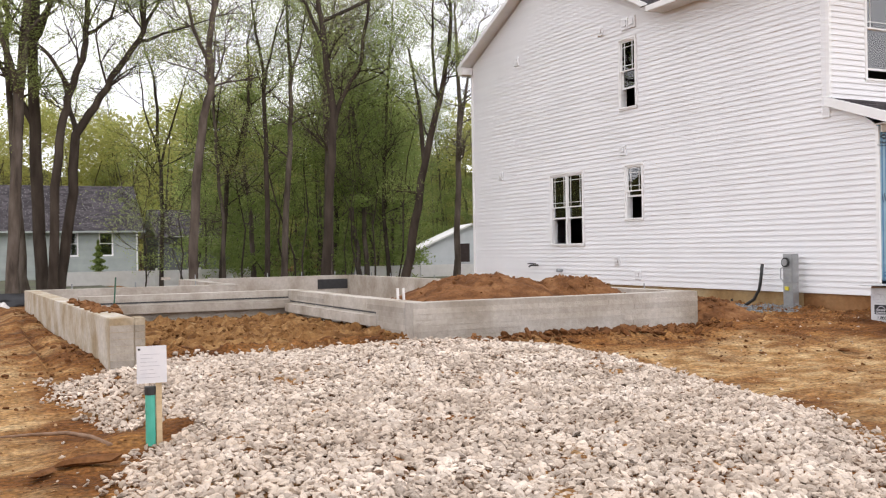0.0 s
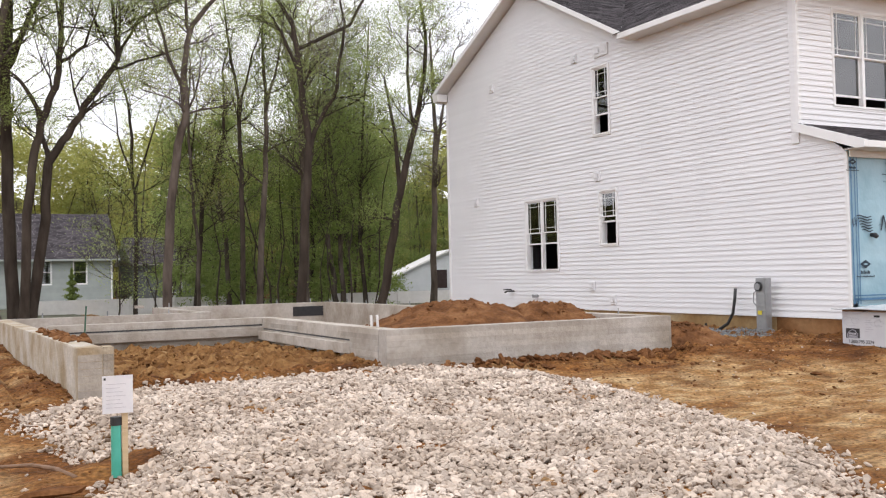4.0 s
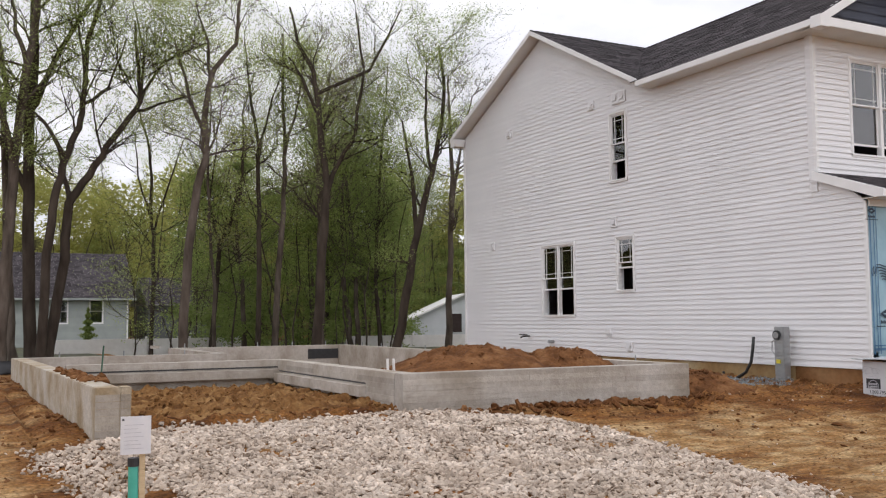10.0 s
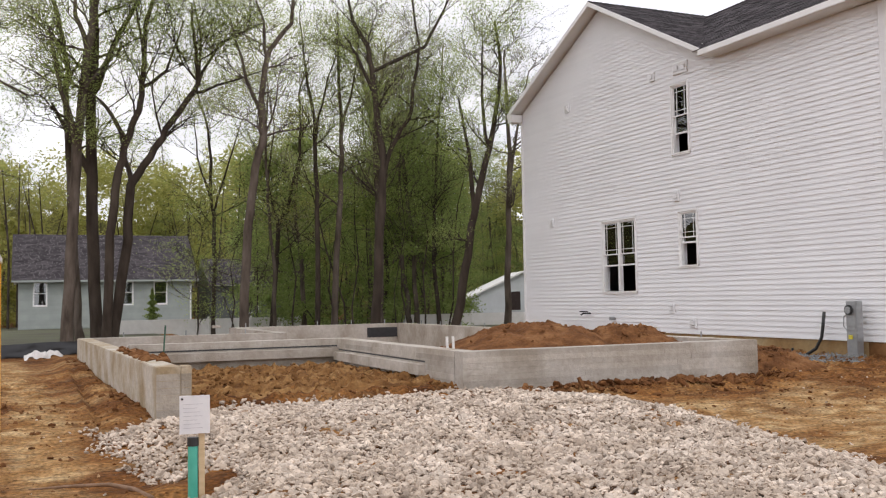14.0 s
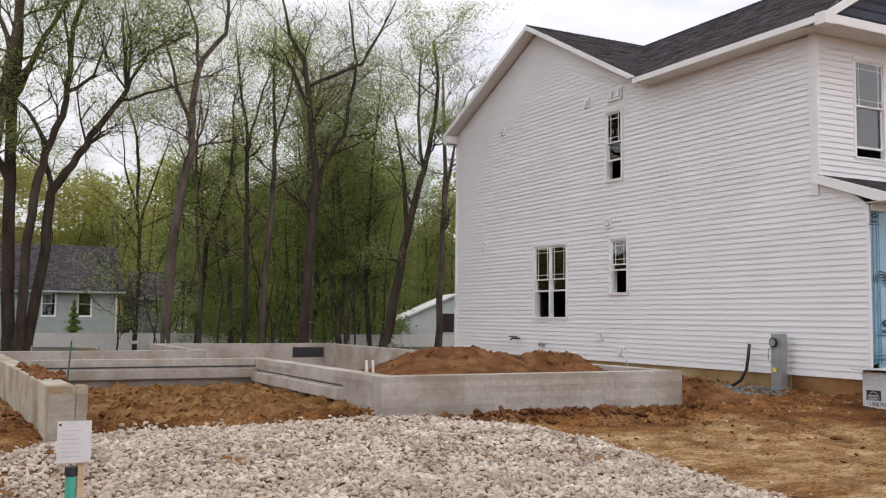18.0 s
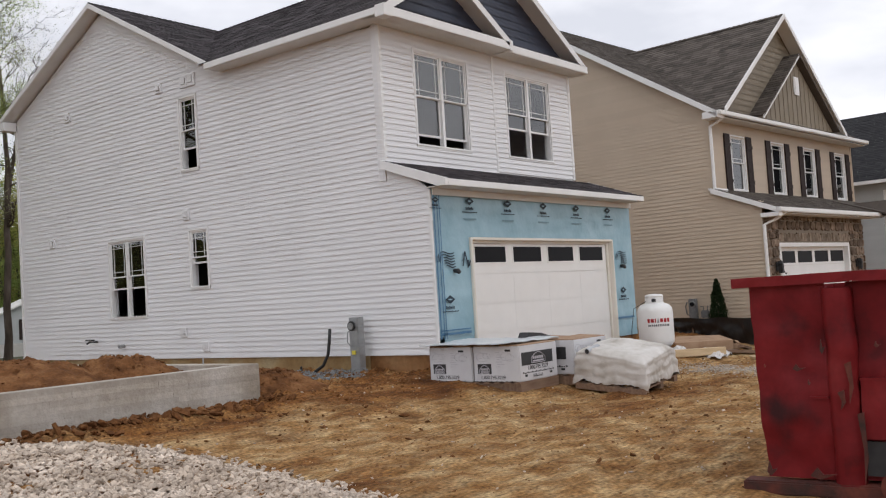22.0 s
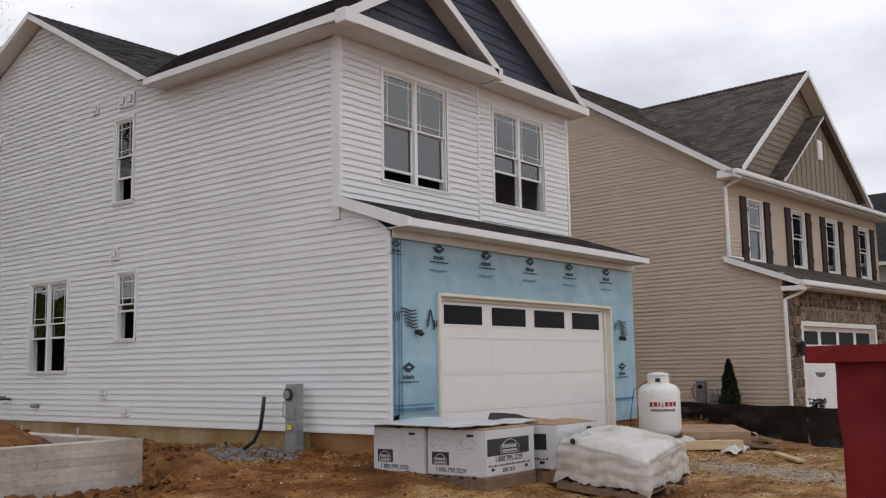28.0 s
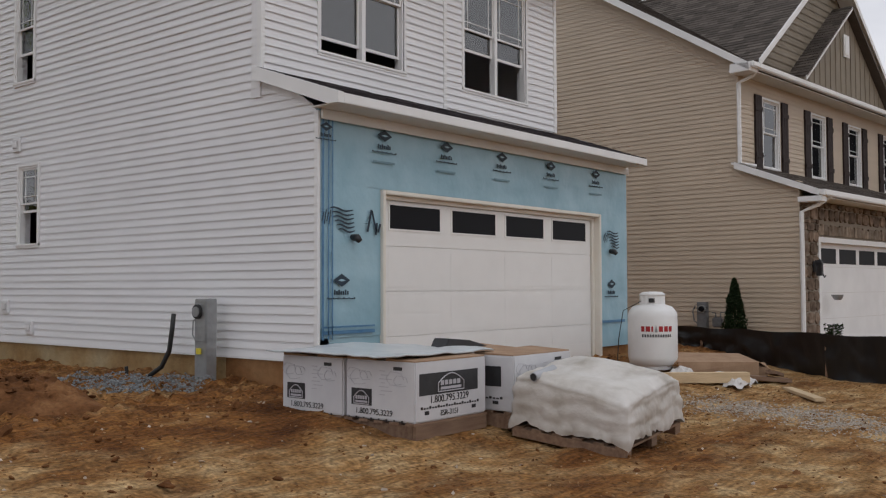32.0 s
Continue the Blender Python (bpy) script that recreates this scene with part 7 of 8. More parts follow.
def silt_fence(name, pts, h, label, seed):
    f = thing(name, label, "silt fence")
    b, n = Build(), 26
    cols = []
    for (ax, ay), (bx, by) in zip(pts, pts[1:]):
        for i in range(n):
            t = i / n
            cols.append((ax + (bx - ax) * t, ay + (by - ay) * t))
    cols.append(pts[-1])
    for j in range(7):
        for i, (x, y) in enumerate(cols):
            g = lift(x, y)
            sag = 0.012 * math.sin(i / n * 2 * math.pi) * j / 6
            k = (0.05 * fnoise(x * 1.5 + j * 0.25, y * 1.5 - j * 0.3, seed) + 0.10 * (0.3 - abs(fnoise(x * 2.2 + j * 0.42, y * 2.2 - j * 0.36, seed))) + 0.03 * fnoise(x * 5 + j * 0.8, y * 5 - j * 0.7, seed)) * (1.2 - j / 6)
            b.v.append((x + k, y - k - 0.10 * (1 - j / 6), g - 0.02 + (max(0.3, h - 0.03 - g) + 0.02) * j / 6 - sag))
    m_ = len(cols)
    b.f = [(j * m_ + i, j * m_ + i + 1, (j + 1) * m_ + i + 1, (j + 1) * m_ + i) for j in range(6) for i in range(m_ - 1)]
    part("fabric", b, M_SILT, f, smooth=True)
    for x, y in pts:
        part("stake", Build().box(x + 0.10, y + 0.08, lift(x, y) - 0.1, x + 0.14, y + 0.12, max(lift(x, y) + 0.3, h - 0.06)), M_PALLET, f)
    return f


silt_fence("silt_fence", FENCE, 0.66, "sagging black fabric silt fence on wooden stakes", 3)
silt_fence("silt_fence", [(-17.0, 11.5), (-14.5, 12.2), (-12.15, 13.0)], 0.55, "black fabric silt fence beside the foundation", 8)


def board(name, x, y, z, l, w, t, rx, ry, rz, material, label, category="board"):
    return lone(name, Build().box(-l / 2, -w / 2, 0, l / 2, w / 2, t), material, label, category, pose(x, y, z, rx, ry, rz), bevel=0.004)


def on(x, y, up=0.0):
    return lift(x, y) + up


cb = thing("cardboard_box", "collapsed brown cardboard box with open flaps lying on the ground", "cardboard box", pose(6.35, -1.75, on(6.35, -1.75, 0.05), 4, 3, -40))
part("bottom_sheet", Build().box(-0.62, -0.32, 0.0, 0.62, 0.32, 0.014), M_KRAFT, cb)
part("top_sheet", Build().hexa([(-0.66, -0.30, 0.15), (0.58, -0.34, 0.20), (0.60, 0.30, 0.24), (-0.64, 0.34, 0.21), (-0.66, -0.30, 0.162), (0.58, -0.34, 0.212), (0.60, 0.30, 0.252), (-0.64, 0.34, 0.222)]), M_KRAFT, cb)
part("side", Build().hexa([(-0.64, -0.33, 0.014), (0.60, -0.34, 0.014), (0.60, -0.326, 0.014), (-0.64, -0.316, 0.014), (-0.66, -0.305, 0.15), (0.58, -0.345, 0.2), (0.58, -0.331, 0.2), (-0.66, -0.291, 0.15)]), M_KRAFT, cb)
part("end_flap", Build().hexa([(0.60, -0.34, 0.20), (0.84, -0.30, 0.07), (0.86, 0.20, 0.09), (0.60, 0.28, 0.24), (0.60, -0.34, 0.212), (0.84, -0.30, 0.082), (0.86, 0.20, 0.102), (0.60, 0.28, 0.252)]), M_KRAFT, cb, "folded brown flap")
part("end_flap", Build().hexa([(-0.66, -0.28, 0.15), (-0.86, -0.22, 0.04), (-0.84, 0.24, 0.05), (-0.64, 0.32, 0.20), (-0.66, -0.28, 0.162), (-0.86, -0.22, 0.052), (-0.84, 0.24, 0.062), (-0.64, 0.32, 0.212)]), M_KRAFT, cb, "folded brown flap")
board("cardboard_box", 6.75, -2.2, on(6.75, -2.2, 0.08), 0.45, 0.35, 0.14, 8, 5, -60, M_KRAFT, "torn brown cardboard scrap", "cardboard box")
board("timber_block", 5.25, -2.0, on(5.25, -2.0, 0.02), 1.5, 0.16, 0.14, 0, 0, -48, M_LUMBER, "pale timber beam lying by the tank", "timber")
board("timber_offcut", 6.5, -2.5, on(6.5, -2.5, 0.03), 0.9, 0.2, 0.06, 3, 6, -25, M_PALLET, "broken brown board offcut", "timber")
board("timber_offcut", 6.8, -2.55, on(6.8, -2.55, 0.09), 0.7, 0.14, 0.05, 0, 8, 10, M_PALLET, "broken brown board offcut", "timber")
board("loose_plank", 5.3, -3.45, on(5.3, -3.45, 0.02), 1.6, 0.13, 0.04, 0, 1, 33, M_LUMBER, "loose sawn plank lying on the soil", "plank")
for x, y, s in ((5.5, -1.7, 0.3), (5.75, -2.15, 0.28), (5.6, -2.45, 0.24), (6.1, -2.4, 0.2), (-13.05, 11.2, 0.32), (-12.75, 11.5, 0.26)):
    v, f = SHAPES[rnd.randrange(14)]
    bb = Build()
    g = 10
    for j in range(g + 1):
        for i in range(g + 1):
            u, w_ = i / g - 0.5, j / g - 0.5
            bb.v.append((u * s * 1.6, w_ * s * 1.2, max(0.0, s * 0.55 * (1 - 2.6 * (u * u + w_ * w_)) + 0.25 * s * fnoise(u * 5 + x, w_ * 5 + y))))
    bb.f = [(j * (g + 1) + i, j * (g + 1) + i + 1, (j + 1) * (g + 1) + i + 1, (j + 1) * (g + 1) + i) for j in range(g) for i in range(g)]
    lone("crumpled_sheet", bb, M_POLY, "crumpled white plastic scrap on the soil", "plastic scrap", pose(x, y, on(x, y, 0.0)), group="plastic scraps")

# permit sign on its pipe
sign = thing("permit_sign", "white permit sheet stapled on a stake beside a teal pipe", "sign", pose(-12.11, -3.5, -0.03, 0, 0, -4))
gz0 = ground_z(-12.11, -3.5)
part("stake", Build().box(0.025, -0.02, gz0 - 0.1, 0.065, 0.02, 0.76), M_LUMBER, sign)
part("pipe", Build().tube([(-0.015, 0.0, gz0 - 0.1), (-0.015, 0.0, 0.44)], 0.036, 16), M_TEAL, sign, "teal plastic pipe")
part("pipe_cap", Build().tube([(-0.015, 0.0, 0.43), (-0.015, 0.0, 0.49)], 0.040, 16), M_BLACK, sign, "black rubber cap")
part("sheet", Build().box(-0.11, -0.045, 0.52, 0.10, -0.036, 0.79), M_PAPER, sign)
for i in range(7):
    part("faint_line", Build().box(-0.085, -0.0465, 0.56 + i * 0.028, 0.05 - 0.02 * (i % 3), -0.0452, 0.563 + i * 0.028), M_FAINT, sign)
part("corner_mark", Build().box(-0.10, -0.048, 0.76, -0.085, -0.0452, 0.775), M_BLACK, sign)
lone("dead_branch", Build().tube([(-13.2, -2.75, 0.06), (-12.9, -2.85, 0.075), (-12.65, -2.95, 0.08), (-12.5, -3.15, 0.07), (-12.4, -3.45, 0.05)], [0.006, 0.012, 0.016, 0.017, 0.018], 8), M_BARK_STICK, "bent brown dead branch lying on the clay", "branch", smooth=True)
v, f = SHAPES[3]
for i, (x, y, s) in enumerate(((-12.62, -3.95, 0.30), (-4.5, -1.15, 0.12), (-12.9, -4.1, 0.16), (-3.4, -2.2, 0.12))):
    lone("clay_lump", Build().add([tuple(q) for q in SHAPES[i + 2][0] * s * np.array([1.6, 0.8, 0.7])], SHAPES[i + 2][1]), M_CLAY, "large lump of orange clay on the ground", "clay lump", pose(x, y, ground_z(x, y) + 0.03, 0, 0, 30 * i), group="clay lumps")

# portable toilet
toilet = thing("portable_toilet", "yellow plastic portable toilet with a white roof", "toilet cabin", pose(-13.38, -5.05, -0.12, 0, 0, 0))
part("body", Build().box(-1.1, -0.55, 0.12, 0.0, 0.55, 1.80), M_YELLOW, toilet, bevel=0.03)
part("skid", Build().box(-1.12, -0.58, 0.0, 0.02, 0.58, 0.12), M_GREY_PLASTIC, toilet, bevel=0.02)
for y in (-0.56, 0.5):
    part("corner_post", Build().box(-0.05, y, 0.1, 0.03, y + 0.07, 1.80), M_YELLOW, toilet, bevel=0.01)
for z in (0.35, 0.95, 1.45):
    part("panel_rib", Build().box(-0.98, -0.57, z, -0.14, -0.54, z + 0.10), M_YELLOW, toilet, bevel=0.012)
part("roof", Build().hexa([(-1.12, -0.58, 1.80), (0.02, -0.58, 1.80), (0.02, 0.58, 1.80), (-1.12, 0.58, 1.80), (-0.85, -0.35, 2.05), (-0.25, -0.35, 2.05), (-0.25, 0.35, 2.05), (-0.85, 0.35, 2.05)]), M_WHITE_PLASTIC, toilet, bevel=0.03)
part("roof_rim", Build().box(-1.13, -0.59, 1.77, 0.035, 0.59, 1.83), M_WHITE_PLASTIC, toilet, bevel=0.015)


# ---- trees ----
LEAFY = 4.4
STAND = Vector((-13.26, -10.7, 0.0))
rng = np.random.default_rng(11)


def leaf_mesh(name, centres, size, material):
    """Small pointed leaves, each turned its own way but lying more flat than upright."""
    n = len(centres)
    a = rng.normal(size=(n, 3)) * np.array([1.0, 1.0, 0.6])
    a /= np.linalg.norm(a, axis=1)[:, None]
    b = np.cross(a, rng.normal(size=(n, 3)) * np.array([0.6, 0.6, 1.0]))
    b /= np.linalg.norm(b, axis=1)[:, None]
    s = (size * rng.uniform(0.6, 1.4, n))[:, None]
    c = np.asarray(centres)
    v = np.stack([c - a * s * 0.5 - b * s * 0.36, c - a * s * 0.35 + b * s * 0.42, c + a * s * 0.85], 1).reshape(-1, 3)
    me = bpy.data.meshes.new(name)
    me.vertices.add(3 * n)
    me.vertices.foreach_set("co", v.ravel())
    me.loops.add(3 * n)
    me.loops.foreach_set("vertex_index", np.arange(3 * n))
    me.polygons.add(n)
    me.polygons.foreach_set("loop_start", np.arange(0, 3 * n, 3))
    me.polygons.foreach_set("loop_total", np.full(n, 3))
    me.update()
    me.validate()
    me.materials.append(material)
    return me


def twig(wood, ends, p, d, length, r, level, rnd_):
    """A branch that bends, thins and forks; its outer points gather in ends."""
    pts, rad, q, v = [p], [r], Vector(p), Vector(d).normalized()
    steps = 4
    for i in range(steps):
        v = (v + Vector((rnd_.gauss(0, 0.22), rnd_.gauss(0, 0.22), rnd_.gauss(0.05, 0.16)))).normalized()
        q = q + v * length / steps
        pts.append(tuple(q))
        rad.append(r * (1 - 0.8 * (i + 1) / steps))
        if level < 2 and i >= 0:
            for _ in range(2 if level == 0 else 1):
                side = (v + Vector((rnd_.gauss(0, 0.8), rnd_.gauss(0, 0.8), rnd_.gauss(0.15, 0.5)))).normalized()
                twig(wood, ends, tuple(q), side, length * rnd_.uniform(0.4, 0.62), rad[-1] * 0.6 + 0.004, level + 1, rnd_)
        if level > 0 or i > 1:
            ends.append((q.x, q.y, q.z, length))
    wood.tube(pts, rad, 5 if level == 0 else 3, False)


def tree(name, label, x, y, trunk, limbs, leaf, bark, leaves, size, seed, spread=0.5, twigs=9, low=0.45, high=None, group="trees", reach=2.4, thick=0.2):
    """A tree from its trunk and limb lines (across, up), in the plane across the view, with forking branches and small leaves."""
    r_ = random.Random(seed)
    z0 = lift(x, y) - 0.1
    t = thing(name, label, "tree", pose(x, y, 0.0), group=group)
    f = Vector((x, y, 0)) - STAND
    f.normalize()
    ac = Vector((f.y, -f.x, 0))

    def place(line, jig):
        out = []
        d = 0.0
        for i, (a, h) in enumerate(line):
            d += r_.gauss(0, jig) if i else 0
            out.append(ac * a + f * d + Vector((0, 0, h)))
        return out

    def fine(pts, n=4):
        out = []
        for a, b in zip(pts, pts[1:]):
            for i in range(n):
                q = a.lerp(b, i / n)
                out.append(q + Vector((r_.gauss(0, 0.02), r_.gauss(0, 0.02), 0)))
        return out + [pts[-1]]

    tp = place([(trunk[0][0], z0)] + list(trunk[1:]), 0.08)
    if high:
        v = (tp[-1] - tp[-2]).normalized()
        v = (v + Vector((0, 0, 1.0))).normalized()
        while tp[-1].z < high:
            v = (v + Vector((r_.gauss(0, 0.15), r_.gauss(0, 0.15), 0.1))).normalized()
            tp.append(tp[-1] + v * 1.3)
    tp = fine(tp)
    wood = Build()
    n = len(tp)
    rad = [thick * (1.25 if i == 0 else 1.0) * (1 - 0.82 * (i / n) ** 1.1) for i in range(n)]
    wood.tube([tuple(p) for p in tp], rad, 9, False)
    starts = [(tp[i], rad[i], (tp[min(i + 1, n - 1)] - tp[i - 1]).normalized()) for i in range(1, n) if tp[i].z > z0 + low * (tp[-1].z - z0)]
    for line in limbs:
        lp = fine(place(line, 0.25), 3)
        k = min(range(n), key=lambda i: (tp[i] - lp[0]).length)
        lp[0] = tp[k]
        lr = [max(0.015, rad[k] * 0.72 * (1 - 0.75 * i / len(lp))) for i in range(len(lp))]
        wood.tube([tuple(p) for p in lp], lr, 7, False)
        starts += [(lp[i], lr[i], (lp[i] - lp[i - 1]).normalized()) for i in range(2, len(lp))] * 2
    ends = []
    for k in range(twigs):
        p, r, d = starts[(k * 7 + r_.randrange(3)) % len(starts)]
        out = Vector((r_.gauss(0, 1), r_.gauss(0, 1), r_.gauss(0.35, 0.35))).normalized()
        twig(wood, ends, tuple(p), (d * 0.5 + out).normalized(), reach * r_.uniform(0.6, 1.2), max(0.013, r * 0.36), 0, r_)
    part("trunk", wood, bark, t, smooth=True)
    e = np.array(ends)
    # sprays of leaves: a few large flat ones, and many small about the twig ends
    leaves = int(leaves * LEAFY)
    sprays = e[rng.choice(len(e), max(8, min(len(e), int(len(e) * 0.15))), replace=False)]
    wide = rng.uniform(0.45, 1.25, len(sprays)) * spread
    k = rng.choice(len(sprays), leaves, p=wide ** 2 / np.sum(wide ** 2))
    c = sprays[k][:, :3] + rng.normal(size=(leaves, 3)) * np.array([0.36, 0.36, 0.13]) * wide[k][:, None]
    loose = rng.random(leaves) < 0.07
    k = rng.integers(0, len(e), leaves)
    c = np.where(loose[:, None], e[k][:, :3] + rng.normal(size=(leaves, 3)) * 0.16, c)
    ob = new("crown", leaf_mesh("crown", c, size * 0.72, leaf))
    ob.parent = t
    return t


T_TRUNK = "tall forest tree with grey-brown bark and fresh spring leaves"
tree("oak_tree", "tall grey trunk leaning a little, leaves high up", -12.26, 17.49, [(0.0, 0.8), (0.11, 3.6), (0.25, 5.8), (0.44, 8.0), (0.74, 10.2)], [[(0.25, 5.8), (-0.13, 7.3), (-0.5, 9.1)], [(0.5, 8.6), (0.2, 9.5), (0.04, 10.8)]], M_LEAF_BRIGHT, M_BARK, 4481, 0.046, 1, 0.94, 22, 0.4, 15, thick=0.163)
tree("oak_tree", "spreading tree with low drooping limbs and pale young leaves", -17.6, 18.2, [(0.0, 0.8), (0.1, 3.6), (0.0, 6.5), (0.3, 9.0)], [[(0.1, 4.6), (1.3, 6.4), (2.4, 5.9), (3.5, 4.8)], [(0.0, 6.0), (1.4, 7.6), (2.8, 8.0), (4.2, 7.2)], [(0.1, 7.2), (1.2, 9.0), (2.6, 9.6), (3.9, 9.4)], [(0.2, 8.0), (0.8, 9.8), (1.6, 11.4)]], M_LEAF_BRIGHT, M_BARK, 7200, 0.05, 71, 1.0, 40, 0.5, 12, reach=2.0, thick=0.16)
tree("oak_tree", "dark leaning trunk close behind a larger one", -11.8, 19.45, [(0.0, 0.8), (-0.2, 2.7), (-0.31, 4.4), (-0.42, 7.4)], [], M_LEAF_YELLOW, M_BARK, 2829, 0.046, 2, 1.0, 14, 0.45, 13, thick=0.126)
tree("oak_tree", "stout dark trunk wrapped in climbing leaves", -11.39, 18.38, [(0.0, 0.8), (-0.18, 3.7), (-0.21, 6.4), (-0.15, 8.5), (-0.12, 10.9)], [[(-0.19, 7.2), (0.26, 8.7), (1.08, 10.3), (1.7, 11.4)], [(-0.2, 5.1), (-0.76, 6.2), (-1.28, 7.2)]], M_LEAF_BRIGHT, M_BARK_DARK, 8488, 0.046, 3, 1.0, 26, 0.25, 16, thick=0.178)
tree("maple_tree", "crooked dark trunk with forking limbs and bright leaves", -11.27, 17.41, [(0.0, 0.8), (0.12, 3.3), (0.32, 5.0), (0.53, 6.0), (0.89, 6.9), (1.0, 7.8), (1.09, 9.4)], [[(0.53, 6.0), (0.08, 6.8), (-0.3, 7.2)], [(1.0, 7.5), (1.64, 8.1), (2.1, 9.5)], [(1.03, 8.4), (0.87, 9.4), (0.7, 10.7)]], M_LEAF_BRIGHT, M_BARK_DARK, 7237, 0.045, 4, 0.88, 22, 0.5, 12, thick=0.133)
tree("maple_tree", "dark trunk leaning out over the clearing in long limbs", -11.08, 17.9, [(0.0, 0.8), (0.36, 2.7), (0.53, 4.8), (1.0, 5.6), (1.69, 6.7), (2.39, 7.8)], [[(0.53, 4.8), (0.37, 5.6), (0.21, 6.5)], [(2.24, 7.5), (3.0, 7.9), (4.2, 8.4)], [(2.39, 7.8), (3.0, 9.1), (4.35, 9.9)], [(2.39, 7.8), (2.54, 9.4), (2.2, 11.0)]], M_LEAF_BRIGHT, M_BARK_DARK, 11792, 0.045, 5, 0.88, 26, 0.55, 9.5, thick=0.155)
tree("oak_tree", "bare crooked trunk with a broken bark scar", -7.58, 16.87, [(0.0, 0.7), (0.15, 3.5), (0.37, 5.3), (0.62, 6.2), (0.57, 7.6), (0.81, 8.8), (1.46, 9.6)], [[(0.62, 6.6), (0.17, 7.9), (-0.3, 9.6)], [(0.73, 8.5), (0.64, 9.6), (0.3, 10.8)]], M_LEAF_BRIGHT, M_BARK, 1645, 0.045, 6, 1.0, 18, 0.5, 11, reach=1.9, thick=0.141)
tree("oak_tree", T_TRUNK, -4.46, 20.13, [(0.0, 0.6), (0.08, 4.3), (0.0, 7.4), (-0.27, 9.1), (-0.46, 10.8)], [[(0.0, 7.0), (0.38, 8.5), (0.76, 9.7)]], M_LEAF_BRIGHT, M_BARK_DARK, 3100, 0.046, 7, 1.0, 18, 0.4, 10.4, reach=1.5, thick=0.096)
tree("oak_tree", T_TRUNK, -3.95, 20.03, [(0.0, 0.6), (0.25, 4.0), (0.4, 6.2), (0.33, 9.1), (0.3, 11.3)], [[(0.37, 7.2), (0.83, 8.8), (0.98, 10.5)]], M_LEAF_BRIGHT, M_BARK, 3100, 0.046, 8, 1.0, 18, 0.4, 10.6, reach=1.5, thick=0.118)
tree("oak_tree", "dark forked trunk with bare high limbs", -3.59, 16.81, [(0.0, 0.6), (0.22, 3.7), (0.33, 5.6), (0.08, 7.7), (-0.09, 9.2), (-0.52, 10.0)], [[(0.29, 5.3), (0.71, 6.3), (1.21, 7.2), (1.48, 9.2), (1.23, 11.0)], [(1.39, 8.8), (2.11, 10.1), (2.65, 11.2)], [(0.08, 7.7), (-0.43, 9.0), (-0.86, 9.7)]], M_LEAF_BRIGHT, M_BARK_DARK, 2600, 0.045, 9, 1.12, 24, 0.5, 10.6, reach=1.6, thick=0.148)
tree("maple_tree", "leaning dark trunk overgrown with bright leaves", -1.38, 15.93, [(0.0, 0.6), (0.41, 2.3), (0.72, 4.0), (1.09, 5.6), (1.42, 7.0), (1.62, 8.6)], [[(0.72, 4.0), (0.57, 5.8), (0.29, 7.6)], [(1.14, 5.8), (0.99, 7.6), (1.06, 9.2)]], M_LEAF_BRIGHT, M_BARK_DARK, 7132, 0.045, 10, 0.88, 26, 0.3, 9.0, reach=1.5, thick=0.148)
tree("oak_tree", T_TRUNK, 2.81, 20.44, [(0.0, 0.4), (0.12, 3.9), (0.22, 6.7), (0.1, 9.2)], [[(0.14, 5.6), (0.55, 7.7), (1.0, 9.8)]], M_LEAF_PINE, M_BARK, 2300, 0.046, 11, 1.0, 40, 0.4, 10, reach=1.6, thick=0.126)
tree("oak_tree", T_TRUNK, -5.22, 23.44, [(0.0, 0.5), (0.29, 4.2), (0.69, 5.0), (1.09, 6.7)], [[(0.29, 4.2), (-0.11, 5.8), (0.19, 7.9)]], M_LEAF_BRIGHT, M_BARK_DARK, 3600, 0.056, 12, 1.0, 18, 0.3, 10, thick=0.089)
tree("oak_tree", "slender tree with thin forking limbs and sparse leaves", -7.22, 23.81, [(0.0, 0.6), (0.08, 3.6), (-0.02, 5.4), (-0.13, 7.6)], [[(0.02, 4.6), (0.55, 6.4), (1.04, 8.0)], [(0.0, 5.0), (-0.51, 6.6), (-0.62, 8.2)]], M_LEAF_YELLOW, M_BARK_DARK, 1795, 0.046, 13, 1.0, 18, 0.4, 10, thick=0.081)
tree("oak_tree", T_TRUNK, 0.56, 23.57, [(0.0, 0.4), (-0.2, 3.7), (-0.51, 7.0), (-0.15, 10.3)], [], M_LEAF_DEEP, M_BARK, 4714, 0.056, 14, 1.12, 26, 0.25, 9.2, reach=1.8, thick=0.104)
tree("oak_tree", T_TRUNK, 1.36, 23.28, [(0.0, 0.4), (-0.2, 3.7), (0.06, 8.1), (0.31, 11.5)], [], M_LEAF_DEEP, M_BARK_DARK, 4714, 0.056, 15, 1.12, 26, 0.2, 9.4, reach=1.8, thick=0.089)

for x, y, n in ((-8.26, 20.97, 750), (-6.98, 21.76, 520)):
    tree("sapling", "low sapling with bright young leaves before the grey-green house", x, y, [(0.0, 0.4), (0.1, 1.4), (0.0, 2.6), (0.2, 3.6)], [], M_LEAF_BRIGHT, M_BARK_DARK, n, 0.05, 60 + n, 0.9, 8, 0.2, None, "saplings", 1.5, 0.03)

